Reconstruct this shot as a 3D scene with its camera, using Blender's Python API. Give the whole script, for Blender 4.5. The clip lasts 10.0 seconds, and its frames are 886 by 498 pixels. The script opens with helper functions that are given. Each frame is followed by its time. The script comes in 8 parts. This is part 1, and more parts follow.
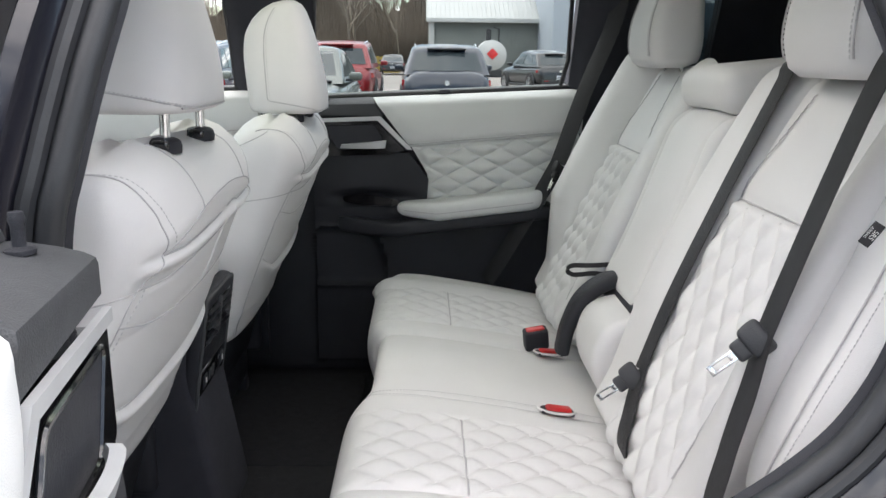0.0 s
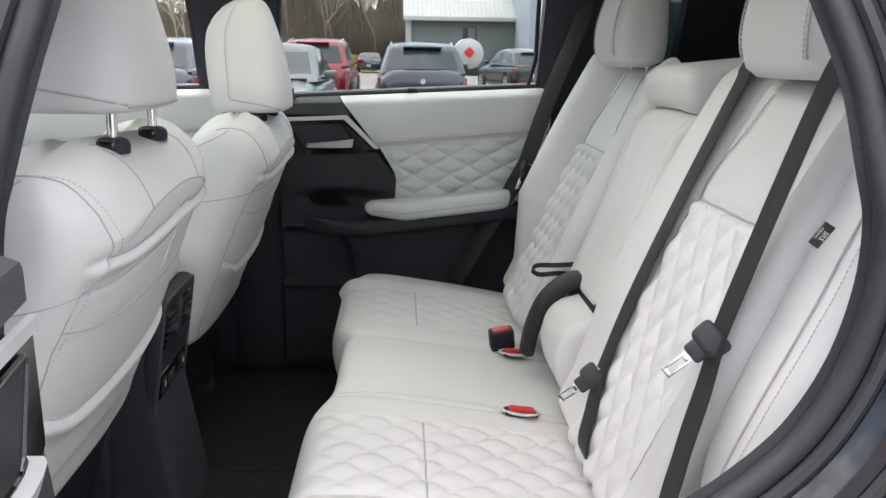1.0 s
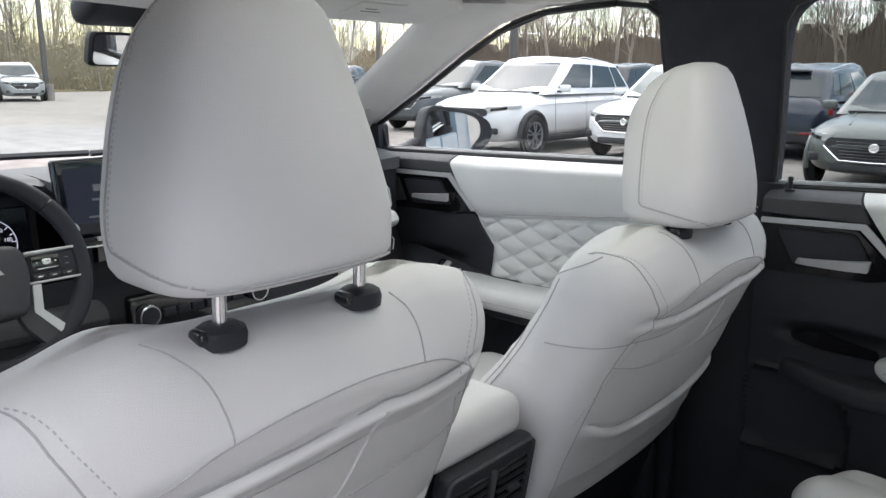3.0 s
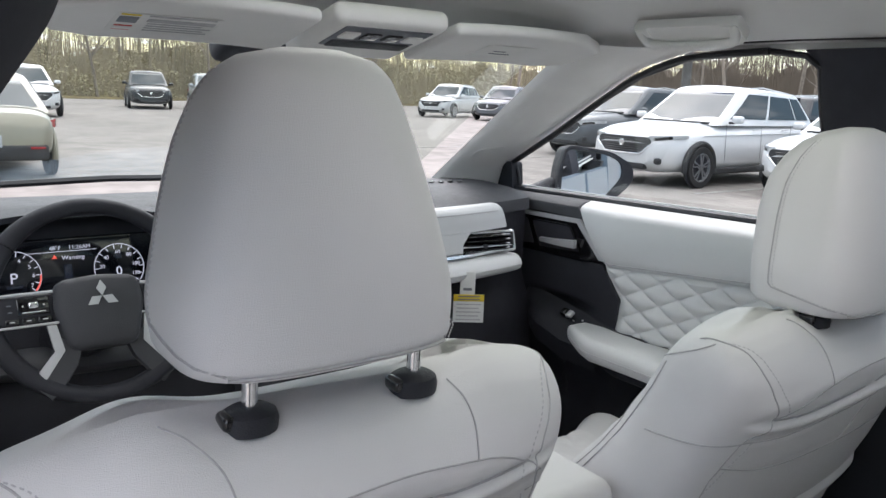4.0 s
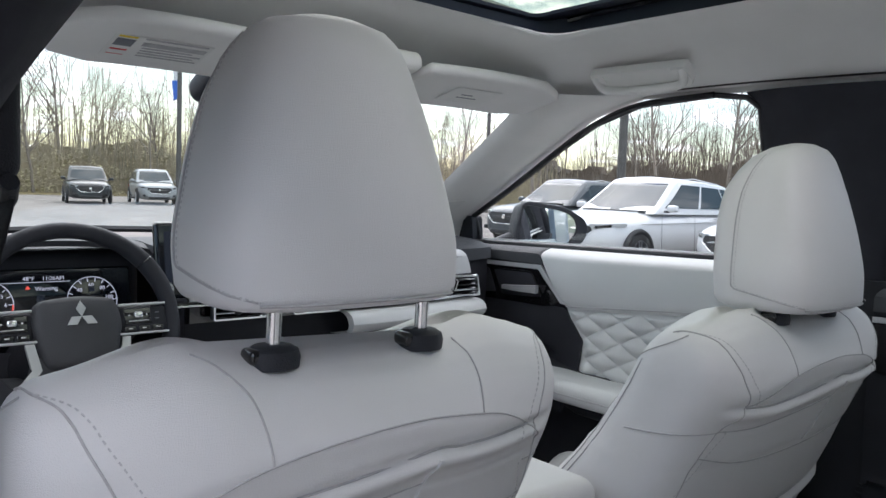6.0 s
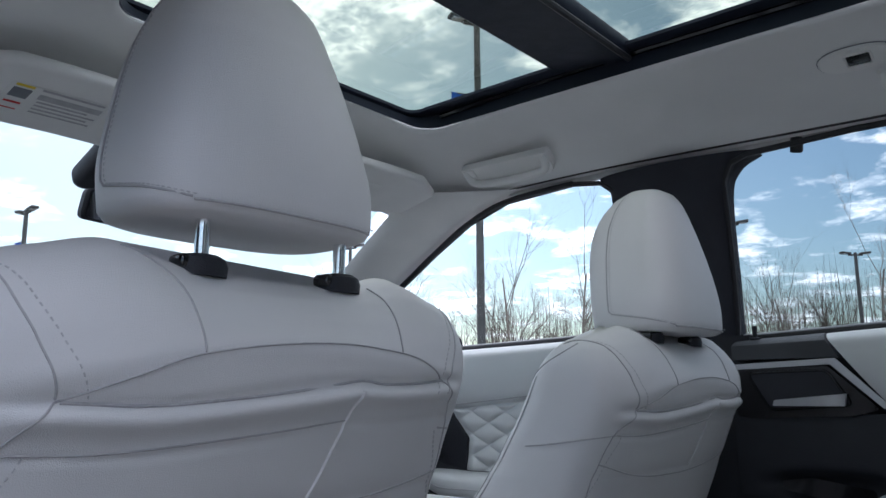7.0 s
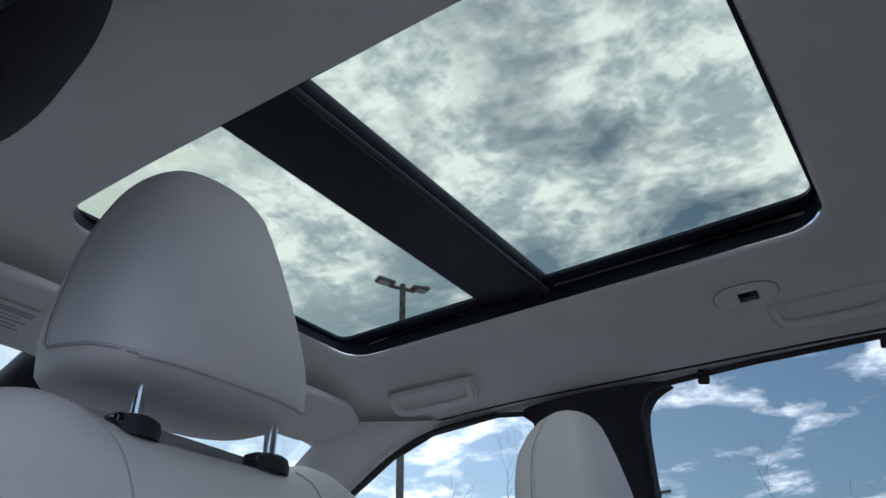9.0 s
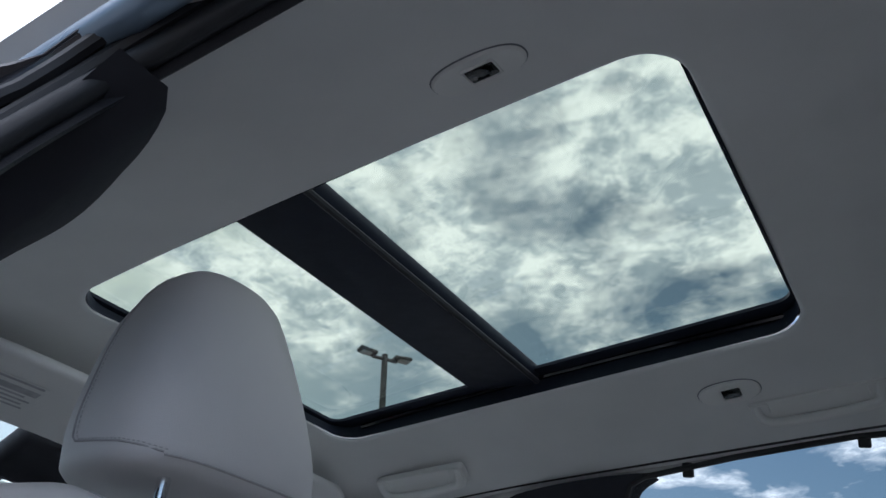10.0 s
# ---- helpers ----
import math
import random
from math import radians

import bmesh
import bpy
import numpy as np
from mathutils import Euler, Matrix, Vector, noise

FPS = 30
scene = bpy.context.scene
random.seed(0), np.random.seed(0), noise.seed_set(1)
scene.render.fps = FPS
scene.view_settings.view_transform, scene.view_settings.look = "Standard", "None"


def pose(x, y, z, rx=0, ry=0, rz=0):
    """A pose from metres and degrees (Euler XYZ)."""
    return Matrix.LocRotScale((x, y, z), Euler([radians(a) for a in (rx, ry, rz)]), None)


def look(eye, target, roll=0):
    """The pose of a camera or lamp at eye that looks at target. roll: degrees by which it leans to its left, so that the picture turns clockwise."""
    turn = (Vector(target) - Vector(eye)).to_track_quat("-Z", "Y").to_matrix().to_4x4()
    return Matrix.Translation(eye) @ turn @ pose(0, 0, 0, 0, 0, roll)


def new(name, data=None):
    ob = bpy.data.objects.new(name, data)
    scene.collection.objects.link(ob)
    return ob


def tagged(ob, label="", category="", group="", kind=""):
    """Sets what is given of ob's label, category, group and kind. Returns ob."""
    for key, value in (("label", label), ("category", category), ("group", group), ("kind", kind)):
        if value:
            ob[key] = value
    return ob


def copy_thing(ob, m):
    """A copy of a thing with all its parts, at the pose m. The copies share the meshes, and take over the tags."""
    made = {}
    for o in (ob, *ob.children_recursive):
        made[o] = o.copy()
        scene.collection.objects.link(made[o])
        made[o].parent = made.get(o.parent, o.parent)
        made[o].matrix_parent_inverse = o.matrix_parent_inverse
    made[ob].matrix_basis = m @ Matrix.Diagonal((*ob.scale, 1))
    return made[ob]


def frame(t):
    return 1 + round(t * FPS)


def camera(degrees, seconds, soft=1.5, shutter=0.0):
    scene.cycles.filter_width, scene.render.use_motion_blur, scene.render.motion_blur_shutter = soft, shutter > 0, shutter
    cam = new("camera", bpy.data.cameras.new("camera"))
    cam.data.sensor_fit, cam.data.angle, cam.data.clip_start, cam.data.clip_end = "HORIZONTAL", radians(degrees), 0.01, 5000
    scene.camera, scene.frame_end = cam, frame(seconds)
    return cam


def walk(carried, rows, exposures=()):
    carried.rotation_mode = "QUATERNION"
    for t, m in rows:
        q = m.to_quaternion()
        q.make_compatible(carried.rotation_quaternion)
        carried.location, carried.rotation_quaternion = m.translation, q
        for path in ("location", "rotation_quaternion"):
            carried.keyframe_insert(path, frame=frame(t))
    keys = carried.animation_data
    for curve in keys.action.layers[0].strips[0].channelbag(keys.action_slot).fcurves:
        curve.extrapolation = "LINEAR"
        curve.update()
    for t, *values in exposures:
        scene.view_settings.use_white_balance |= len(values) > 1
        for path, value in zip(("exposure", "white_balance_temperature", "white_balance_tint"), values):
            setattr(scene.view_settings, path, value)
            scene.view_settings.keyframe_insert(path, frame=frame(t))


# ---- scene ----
cam = camera(59.2, 10.0)
PATH = [
    (0, (-0.061, -1.416, 1.306), (-0.008, 0.526, 0.828), 0.6),
    (0.5, (-0.055, -1.427, 1.31), (0.06, 0.514, 0.839), 0.6),
    (1, (-0.033, -1.405, 1.307), (0.076, 0.533, 0.826), 0.8),
    (1.5, (0.09, -1.314, 1.295), (-0.002, 0.617, 0.782), 1.9),
    (2, (0.234, -1.158, 1.306), (-0.291, 0.694, 0.764), 2.0),
    (2.5, (0.241, -0.991, 1.339), (-0.735, 0.684, 0.844), -0.1),
    (3, (0.16, -0.79, 1.407), (-1.132, 0.671, 0.964), 0.4),
    (3.2, (0.143, -0.738, 1.433), (-1.235, 0.644, 0.995), 0.9),
    (4.5, (0.182, -0.677, 1.454), (-1.425, 0.45, 1.07), 3.0),
    (5, (0.194, -0.683, 1.452), (-1.421, 0.439, 1.088), 3.5),
    (6.3, (0.179, -0.786, 1.273), (-1.266, 0.597, 1.241), 1.1),
    (6.5, (0.179, -0.799, 1.224), (-1.215, 0.633, 1.291), 0.2),
    (7, (0.177, -0.819, 1.099), (-1.07, 0.704, 1.452), -0.4),
    (7.5, (0.18, -0.822, 1.041), (-0.936, 0.712, 1.674), 0.1),
    (8, (0.184, -0.823, 1.024), (-0.85, 0.683, 1.836), -0.1),
    (8.5, (0.185, -0.828, 1.013), (-0.812, 0.653, 1.915), -0.6),
    (9, (0.183, -0.844, 1.012), (-0.772, 0.617, 1.989), -0.8),
    (9.5, (0.185, -0.873, 0.996), (-0.733, 0.559, 2.047), -0.4),
    (10, (0.2, -0.914, 1.015), (-0.669, 0.489, 2.144), 0.3),
]
walk(cam, [(t, look(eye, target, roll)) for t, eye, target, roll in PATH],
     [(0, 1.28, 6450, 19), (2.0, 1.24, 6500, 20), (3.2, 0.96, 6250, 21), (5.2, 0.66, 6150, 21), (6.5, 0.44, 5850, 21), (7.5, -0.15, 5450, 20), (8.5, -0.42, 5500, 20), (10, -0.40, 5500, 19)])
# ---- world and light ----
SUN_AZ, SUN_EL = radians(298), radians(43)


def build_world():
    w = bpy.data.worlds.new("sky")
    scene.world = w
    w.use_nodes = True
    nt = w.node_tree
    nt.nodes.clear()
    N, L = nt.nodes.new, nt.links.new
    out, bg = N("ShaderNodeOutputWorld"), N("ShaderNodeBackground")
    sky = N("ShaderNodeTexSky")
    sky.sky_type, sky.sun_disc = "NISHITA", False
    sky.sun_elevation, sky.sun_rotation = SUN_EL, SUN_AZ
    sky.air_density, sky.dust_density, sky.ozone_density = 1.0, 1.6, 1.5
    dim = N("ShaderNodeVectorMath")
    dim.operation = "SCALE"
    dim.inputs["Scale"].default_value = 0.1
    L(sky.outputs[0], dim.inputs[0])
    clear = N("ShaderNodeVectorMath")
    clear.operation = "MULTIPLY"
    clear.inputs[1].default_value = (1.30, 1.42, 1.26)
    L(dim.outputs[0], clear.inputs[0])
    # clouds lie on a flat layer: the direction divided by its height
    tc, sep = N("ShaderNodeTexCoord"), N("ShaderNodeSeparateXYZ")
    L(tc.outputs["Generated"], sep.inputs[0])
    up = N("ShaderNodeMath")
    up.operation = "MAXIMUM"
    up.inputs[1].default_value = 0.0
    L(sep.outputs["Z"], up.inputs[0])
    lift = N("ShaderNodeMath")
    lift.operation = "ADD"
    lift.inputs[1].default_value = 0.12
    L(up.outputs[0], lift.inputs[0])
    div = N("ShaderNodeVectorMath")
    div.operation = "DIVIDE"
    comb = N("ShaderNodeCombineXYZ")
    for k in range(3):
        L(lift.outputs[0], comb.inputs[k])
    L(tc.outputs["Generated"], div.inputs[0])
    L(comb.outputs[0], div.inputs[1])

    def noise_at(scale, detail, rough, distort):
        n = N("ShaderNodeTexNoise")
        n.inputs["Scale"].default_value, n.inputs["Detail"].default_value = scale, detail
        n.inputs["Roughness"].default_value, n.inputs["Distortion"].default_value = rough, distort
        L(div.outputs[0], n.inputs["Vector"])
        return n

    def ramp(src, stops):
        r = N("ShaderNodeValToRGB")
        while len(r.color_ramp.elements) < len(stops):
            r.color_ramp.elements.new(0.5)
        for e, (p, c) in zip(r.color_ramp.elements, stops):
            e.position, e.color = p, (*c, 1)
        L(src, r.inputs[0])
        return r

    # the cloud deck is closed overhead and breaks up lower down
    deck = N("ShaderNodeMapRange")
    deck.inputs["From Min"].default_value, deck.inputs["From Max"].default_value = 0.30, 0.62
    deck.inputs["To Min"].default_value, deck.inputs["To Max"].default_value = -0.080, 0.11
    L(sep.outputs["Z"], deck.inputs["Value"])
    shift = N("ShaderNodeMath")
    shift.operation = "ADD"
    L(noise_at(3.4, 7.0, 0.56, 0.25).outputs[0], shift.inputs[0])
    L(deck.outputs[0], shift.inputs[1])
    cover = ramp(shift.outputs[0], [(0.435, (0, 0, 0)), (0.50, (0.38, 0.38, 0.38)), (0.60, (1, 1, 1))])
    # billows of two sizes give the deck its grey bellies and bright rims
    big, fine = N("ShaderNodeMath"), N("ShaderNodeMath")
    big.operation, fine.operation = "MULTIPLY", "MULTIPLY_ADD"
    big.inputs[1].default_value, fine.inputs[1].default_value = 0.58, 0.42
    L(noise_at(7.5, 9.0, 0.60, 0.25).outputs[0], big.inputs[0])
    L(noise_at(24.0, 9.0, 0.64, 0.35).outputs[0], fine.inputs[0])
    L(big.outputs[0], fine.inputs[2])
    tone = ramp(fine.outputs[0], [(0.42, (1.25, 1.36, 1.40)), (0.475, (1.80, 1.86, 1.82)), (0.525, (2.45, 2.42, 2.28)), (0.575, (3.0, 2.92, 2.68))])
    # fewer clouds low over the horizon away from the sun
    mix = N("ShaderNodeMix")
    mix.data_type = "RGBA"
    L(cover.outputs[0], mix.inputs["Factor"])
    L(clear.outputs[0], mix.inputs["A"])
    L(tone.outputs[0], mix.inputs["B"])
    bg.inputs["Strength"].default_value = 1.0
    L(mix.outputs["Result"], bg.inputs["Color"])
    L(bg.outputs[0], out.inputs["Surface"])


build_world()
sun_data = bpy.data.lights.new("sun", "SUN")
sun_data.energy, sun_data.angle, sun_data.color = 0.7, radians(40), (1.0, 0.96, 0.9)
sun = new("sun", sun_data)
sun.matrix_basis = look((0, 0, 30), Vector((0, 0, 30)) - Vector((math.sin(SUN_AZ) * math.cos(SUN_EL), math.cos(SUN_AZ) * math.cos(SUN_EL), math.sin(SUN_EL))))


# ---- materials ----
def material(name, color, rough=0.5, metal=0.0, vary=0.06, scale=6.0, grain=0.0, grain_scale=900.0, kind="noise", coat=0.0, random_tint=0.0, spec=0.5, stain=0.0):
    m = bpy.data.materials.new(name)
    m.use_nodes = True
    nt = m.node_tree
    N, L = nt.nodes.new, nt.links.new
    b = nt.nodes["Principled BSDF"]
    b.inputs["Roughness"].default_value, b.inputs["Metallic"].default_value = rough, metal
    b.inputs["Coat Weight"].default_value = coat
    b.inputs["Coat Roughness"].default_value = 0.04
    b.inputs["Specular IOR Level"].default_value = spec
    tc = N("ShaderNodeTexCoord")
    big = N("ShaderNodeTexNoise")
    big.inputs["Scale"].default_value, big.inputs["Detail"].default_value = scale, 6
    L(tc.outputs["Object"], big.inputs["Vector"])
    r = N("ShaderNodeValToRGB")
    lo = [c * (1 - vary) for c in color]
    hi = [min(1, c * (1 + vary)) for c in color]
    r.color_ramp.elements[0].position, r.color_ramp.elements[0].color = 0.3, (*lo, 1)
    r.color_ramp.elements[1].position, r.color_ramp.elements[1].color = 0.7, (*hi, 1)
    L(big.outputs[0], r.inputs[0])
    col = r.outputs[0]
    if stain:
        s = N("ShaderNodeTexNoise")
        s.inputs["Scale"].default_value, s.inputs["Detail"].default_value = scale * 9, 9
        L(tc.outputs["Object"], s.inputs["Vector"])
        sr = N("ShaderNodeValToRGB")
        sr.color_ramp.elements[0].position, sr.color_ramp.elements[0].color = 0.35, (1 - stain, 1 - stain, 1 - stain, 1)
        sr.color_ramp.elements[1].position, sr.color_ramp.elements[1].color = 0.62, (1, 1, 1, 1)
        L(s.outputs[0], sr.inputs[0])
        mx = N("ShaderNodeMix")
        mx.data_type, mx.blend_type = "RGBA", "MULTIPLY"
        mx.inputs["Factor"].default_value = 1
        L(col, mx.inputs["A"])
        L(sr.outputs[0], mx.inputs["B"])
        col = mx.outputs["Result"]
    if random_tint:
        oi, hs = N("ShaderNodeObjectInfo"), N("ShaderNodeHueSaturation")
        mp = N("ShaderNodeMapRange")
        mp.inputs["To Min"].default_value, mp.inputs["To Max"].default_value = 1 - random_tint, 1 + random_tint
        L(oi.outputs["Random"], mp.inputs["Value"])
        L(mp.outputs[0], hs.inputs["Value"])
        L(col, hs.inputs["Color"])
        col = hs.outputs[0]
    L(col, b.inputs["Base Color"])
    if grain:
        if kind == "voronoi":
            g = N("ShaderNodeTexVoronoi")
            g.inputs["Scale"].default_value = grain_scale
            src = g.outputs["Distance"]
        else:
            g = N("ShaderNodeTexNoise")
            g.inputs["Scale"].default_value, g.inputs["Detail"].default_value = grain_scale, 3
            src = g.outputs[0]
        L(tc.outputs["Object"], g.inputs["Vector"])
        soft_n = N("ShaderNodeTexNoise")
        soft_n.inputs["Scale"].default_value, soft_n.inputs["Detail"].default_value = scale * 3.5, 3
        L(tc.outputs["Object"], soft_n.inputs["Vector"])
        bump2 = N("ShaderNodeBump")
        bump2.inputs["Strength"].default_value, bump2.inputs["Distance"].default_value = 0.25, 0.004
        L(soft_n.outputs[0], bump2.inputs["Height"])
        bump = N("ShaderNodeBump")
        bump.inputs["Strength"].default_value, bump.inputs["Distance"].default_value = grain, 0.0008
        L(src, bump.inputs["Height"])
        L(bump2.outputs[0], bump.inputs["Normal"])
        L(bump.outputs[0], b.inputs["Normal"])
        rm = N("ShaderNodeMapRange")
        rm.inputs["To Min"].default_value, rm.inputs["To Max"].default_value = max(0.02, rough - 0.08), min(1, rough + 0.08)
        L(soft_n.outputs[0], rm.inputs["Value"])
        L(rm.outputs[0], b.inputs["Roughness"])
    return m


def glass(name, tint, gloss=0.9):
    m = bpy.data.materials.new(name)
    m.use_nodes = True
    nt = m.node_tree
    nt.nodes.clear()
    N, L = nt.nodes.new, nt.links.new
    out, mx, tr, gl, fr, k = N("ShaderNodeOutputMaterial"), N("ShaderNodeMixShader"), N("ShaderNodeBsdfTransparent"), N("ShaderNodeBsdfGlossy"), N("ShaderNodeFresnel"), N("ShaderNodeMath")
    tr.inputs["Color"].default_value = (*tint, 1)
    gl.inputs["Roughness"].default_value = 0.01
    fr.inputs["IOR"].default_value = 1.45
    k.operation = "MULTIPLY"
    k.inputs[1].default_value = gloss
    L(fr.outputs[0], k.inputs[0])
    L(k.outputs[0], mx.inputs[0])
    L(tr.outputs[0], mx.inputs[1])
    L(gl.outputs[0], mx.inputs[2])
    L(mx.outputs[0], out.inputs["Surface"])
    return m


def glow(name, color, strength):
    m = bpy.data.materials.new(name)
    m.use_nodes = True
    b = m.node_tree.nodes["Principled BSDF"]
    b.inputs["Base Color"].default_value = (0.01, 0.01, 0.01, 1)
    b.inputs["Emission Color"].default_value = (*color, 1)
    b.inputs["Emission Strength"].default_value = strength
    b.inputs["Roughness"].default_value = 0.2
    return m


LEATHER = material("light_leather", (0.69, 0.68, 0.68), 0.5, vary=0.035, scale=5, grain=0.35, grain_scale=1100, kind="voronoi")
LEATHER_DOOR = material("door_leather", (0.64, 0.65, 0.645), 0.5, vary=0.03, scale=5, grain=0.35, grain_scale=1100, kind="voronoi")
SEAM = material("seam_thread", (0.45, 0.44, 0.45), 0.8, vary=0.1, scale=200)
QUILT_THREAD = material("quilt_thread", (0.67, 0.66, 0.655), 0.8, vary=0.08, scale=200)
SEAL_RUBBER = material("grey_seal_rubber", (0.022, 0.0235, 0.027), 0.5, vary=0.15, scale=12, grain=0.3, grain_scale=500)
STITCH = material("stitch_thread", (0.52, 0.51, 0.52), 0.8, vary=0.1, scale=200)
ROOF_BLACK = material("blue_black_roof_frame", (0.010, 0.014, 0.026), 0.5, vary=0.1, scale=9, grain=0.3, grain_scale=700, spec=0.3)
BLACK = material("black_grained_plastic", (0.025, 0.026, 0.032), 0.52, vary=0.15, scale=9, grain=0.5, grain_scale=700, kind="voronoi", spec=0.3)
GREY_TRIM = material("charcoal_soft_trim", (0.045, 0.047, 0.052), 0.6, vary=0.12, scale=9, grain=0.5, grain_scale=700, kind="voronoi")
PIANO = material("piano_black", (0.006, 0.006, 0.007), 0.12, vary=0.1, scale=20, coat=0.6)
CHROME = material("satin_chrome", (0.86, 0.87, 0.88), 0.20, 1.0, vary=0.04, scale=30)
SILVER = material("satin_silver", (0.56, 0.57, 0.58), 0.30, 0.35, vary=0.05, scale=30)
RUBBER = material("black_rubber", (0.020, 0.020, 0.023), 0.45, vary=0.2, scale=12, grain=0.3, grain_scale=500)
CARPET = material("black_carpet", (0.013, 0.013, 0.017), 0.95, vary=0.35, scale=60, grain=1.0, grain_scale=1500)
WEBBING = material("black_webbing", (0.013, 0.013, 0.016), 0.6, vary=0.15, scale=80, grain=0.8, grain_scale=1400)
HEADLINER = material("grey_headliner_fabric", (0.76, 0.755, 0.74), 0.9, vary=0.04, scale=7, grain=0.5, grain_scale=1800)
TRIM_LIGHT = material("light_hard_trim", (0.80, 0.79, 0.765), 0.6, vary=0.04, scale=8, grain=0.3, grain_scale=900)
DARK_FABRIC = material("dark_pillar_cloth", (0.026, 0.027, 0.036), 0.85, vary=0.15, scale=12, grain=0.6, grain_scale=1500)
RED = material("red_button", (0.55, 0.02, 0.02), 0.3, vary=0.05, scale=20, coat=0.3)
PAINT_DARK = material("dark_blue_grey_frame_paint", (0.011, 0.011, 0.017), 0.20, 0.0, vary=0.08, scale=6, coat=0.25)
PAINT_OWN = material("blue_grey_car_paint", (0.24, 0.32, 0.41), 0.3, 0.3, vary=0.04, scale=4, coat=0.4)
GLASS = glass("clear_glass", (0.93, 0.95, 0.94), 0.18)
GLASS_FRONT = glass("windscreen_glass", (0.90, 0.93, 0.91), 0.12)
GLASS_ROOF = glass("green_tinted_roof_glass", (0.62, 0.655, 0.585), 0.08)
GLASS_DARK = glass("privacy_glass", (0.36, 0.40, 0.39), 0.5)
GLASS_REAR = glass("tinted_rear_door_glass", (0.74, 0.77, 0.765), 0.2)
MIRROR = material("mirror_glass", (0.9, 0.92, 0.93), 0.01, 1.0, vary=0.0, scale=2)
PAPER = material("white_paper_label", (0.72, 0.72, 0.70), 0.7, vary=0.04, scale=20)
YELLOW = material("yellow_print", (0.75, 0.55, 0.03), 0.6, vary=0.05, scale=20)
INK = material("grey_print", (0.18, 0.19, 0.21), 0.7, vary=0.1, scale=40)
SCREEN = material("dark_display_glass", (0.008, 0.010, 0.014), 0.08, vary=0.1, scale=5, coat=0.5)
LIT_WHITE = glow("lit_white", (0.85, 0.9, 1.0), 0.40)
LIT_BLUE = glow("lit_blue", (0.10, 0.14, 0.22), 0.06)
LIT_RED = glow("lit_red", (0.9, 0.12, 0.08), 0.6)


# ---- mesh tools ----
class Geo:
    """Vertices and faces, gathered piece by piece."""

    def __init__(self):
        self.v, self.f = [], []

    def add(self, v, f):
        n = len(self.v)
        self.v.extend(tuple(float(c) for c in p) for p in v)
        self.f.extend(tuple(i + n for i in q) for q in f)
        return self

    def join(self, other):
        return self.add(other.v, other.f)

    def move(self, m):
        self.v = [tuple(m @ Vector(p)) for p in self.v]
        if m.determinant() < 0:
            self.f = [tuple(reversed(q)) for q in self.f]
        return self

    def flip_y(self):
        return self.move(Matrix.Diagonal((1, -1, 1, 1)))

    def warp(self, fn):
        self.v = [tuple(fn(*p)) for p in self.v]
        return self


def grid_faces(nu, nv, wrap_u=False, off=0):
    f = []
    for i in range(nu - (0 if wrap_u else 1)):
        for j in range(nv - 1):
            a, b = i * nv + j, ((i + 1) % nu) * nv + j
            f.append((off + a, off + b, off + b + 1, off + a + 1))
    return f


def sheet(nu, nv, fn):
    g = Geo()
    v = [fn(i / (nu - 1), j / (nv - 1)) for i in range(nu) for j in range(nv)]
    return g.add(v, grid_faces(nu, nv))


def slab(nu, nv, fn, thick):
    """A sheet given thickness along the vector thick."""
    top = [Vector(fn(i / (nu - 1), j / (nv - 1))) for i in range(nu) for j in range(nv)]
    t = Vector(thick)
    n = len(top)
    f = grid_faces(nu, nv)
    f += [tuple(reversed([i + n for i in q])) for q in grid_faces(nu, nv)]
    rim = [j for j in range(nv)] + [i * nv + nv - 1 for i in range(1, nu)] + [(nu - 1) * nv + j for j in range(nv - 2, -1, -1)] + [i * nv for i in range(nu - 2, 0, -1)]
    for a, b in zip(rim, rim[1:] + rim[:1]):
        f.append((a, b, b + n, a + n))
    return Geo().add(top + [p + t for p in top], f)


def loft(rings, cap=True):
    """Closed rings of equal count, joined one after the other."""
    n = len(rings[0])
    v = [p for r in rings for p in r]
    f = []
    for i in range(len(rings) - 1):
        for j in range(n):
            a, b = i * n + j, i * n + (j + 1) % n
            f.append((a, b, b + n, a + n))
    if cap:
        f.append(tuple(reversed(range(n))))
        f.append(tuple(range((len(rings) - 1) * n, len(rings) * n)))
    return Geo().add(v, f)


def frames_along(pts, up=(0, 0, 1), closed=False):
    out = []
    n = len(pts)
    prev = Vector(up)
    for i in range(n):
        a = pts[(i - 1) % n] if (closed or i > 0) else pts[i]
        b = pts[(i + 1) % n] if (closed or i < n - 1) else pts[i]
        t = (b - a).normalized()
        s = t.cross(prev)
        if s.length < 1e-5:
            s = t.cross(Vector((1, 0.3, 0.1)))
        s.normalize()
        u = s.cross(t).normalized()
        prev = u
        out.append((t, s, u))
    return out


def tube(path, r, n=8, closed=False, up=(0, 0, 1)):
    pts = [Vector(p) for p in path]
    rr = r if isinstance(r, (list, tuple)) else [r] * len(pts)
    rings = []
    for p, (t, s, u), q in zip(pts, frames_along(pts, up, closed), rr):
        rings.append([p + s * (q * math.cos(2 * math.pi * k / n)) + u * (q * math.sin(2 * math.pi * k / n)) for k in range(n)])
    if closed:
        return loft(rings + rings[:1], cap=False)
    return loft(rings)


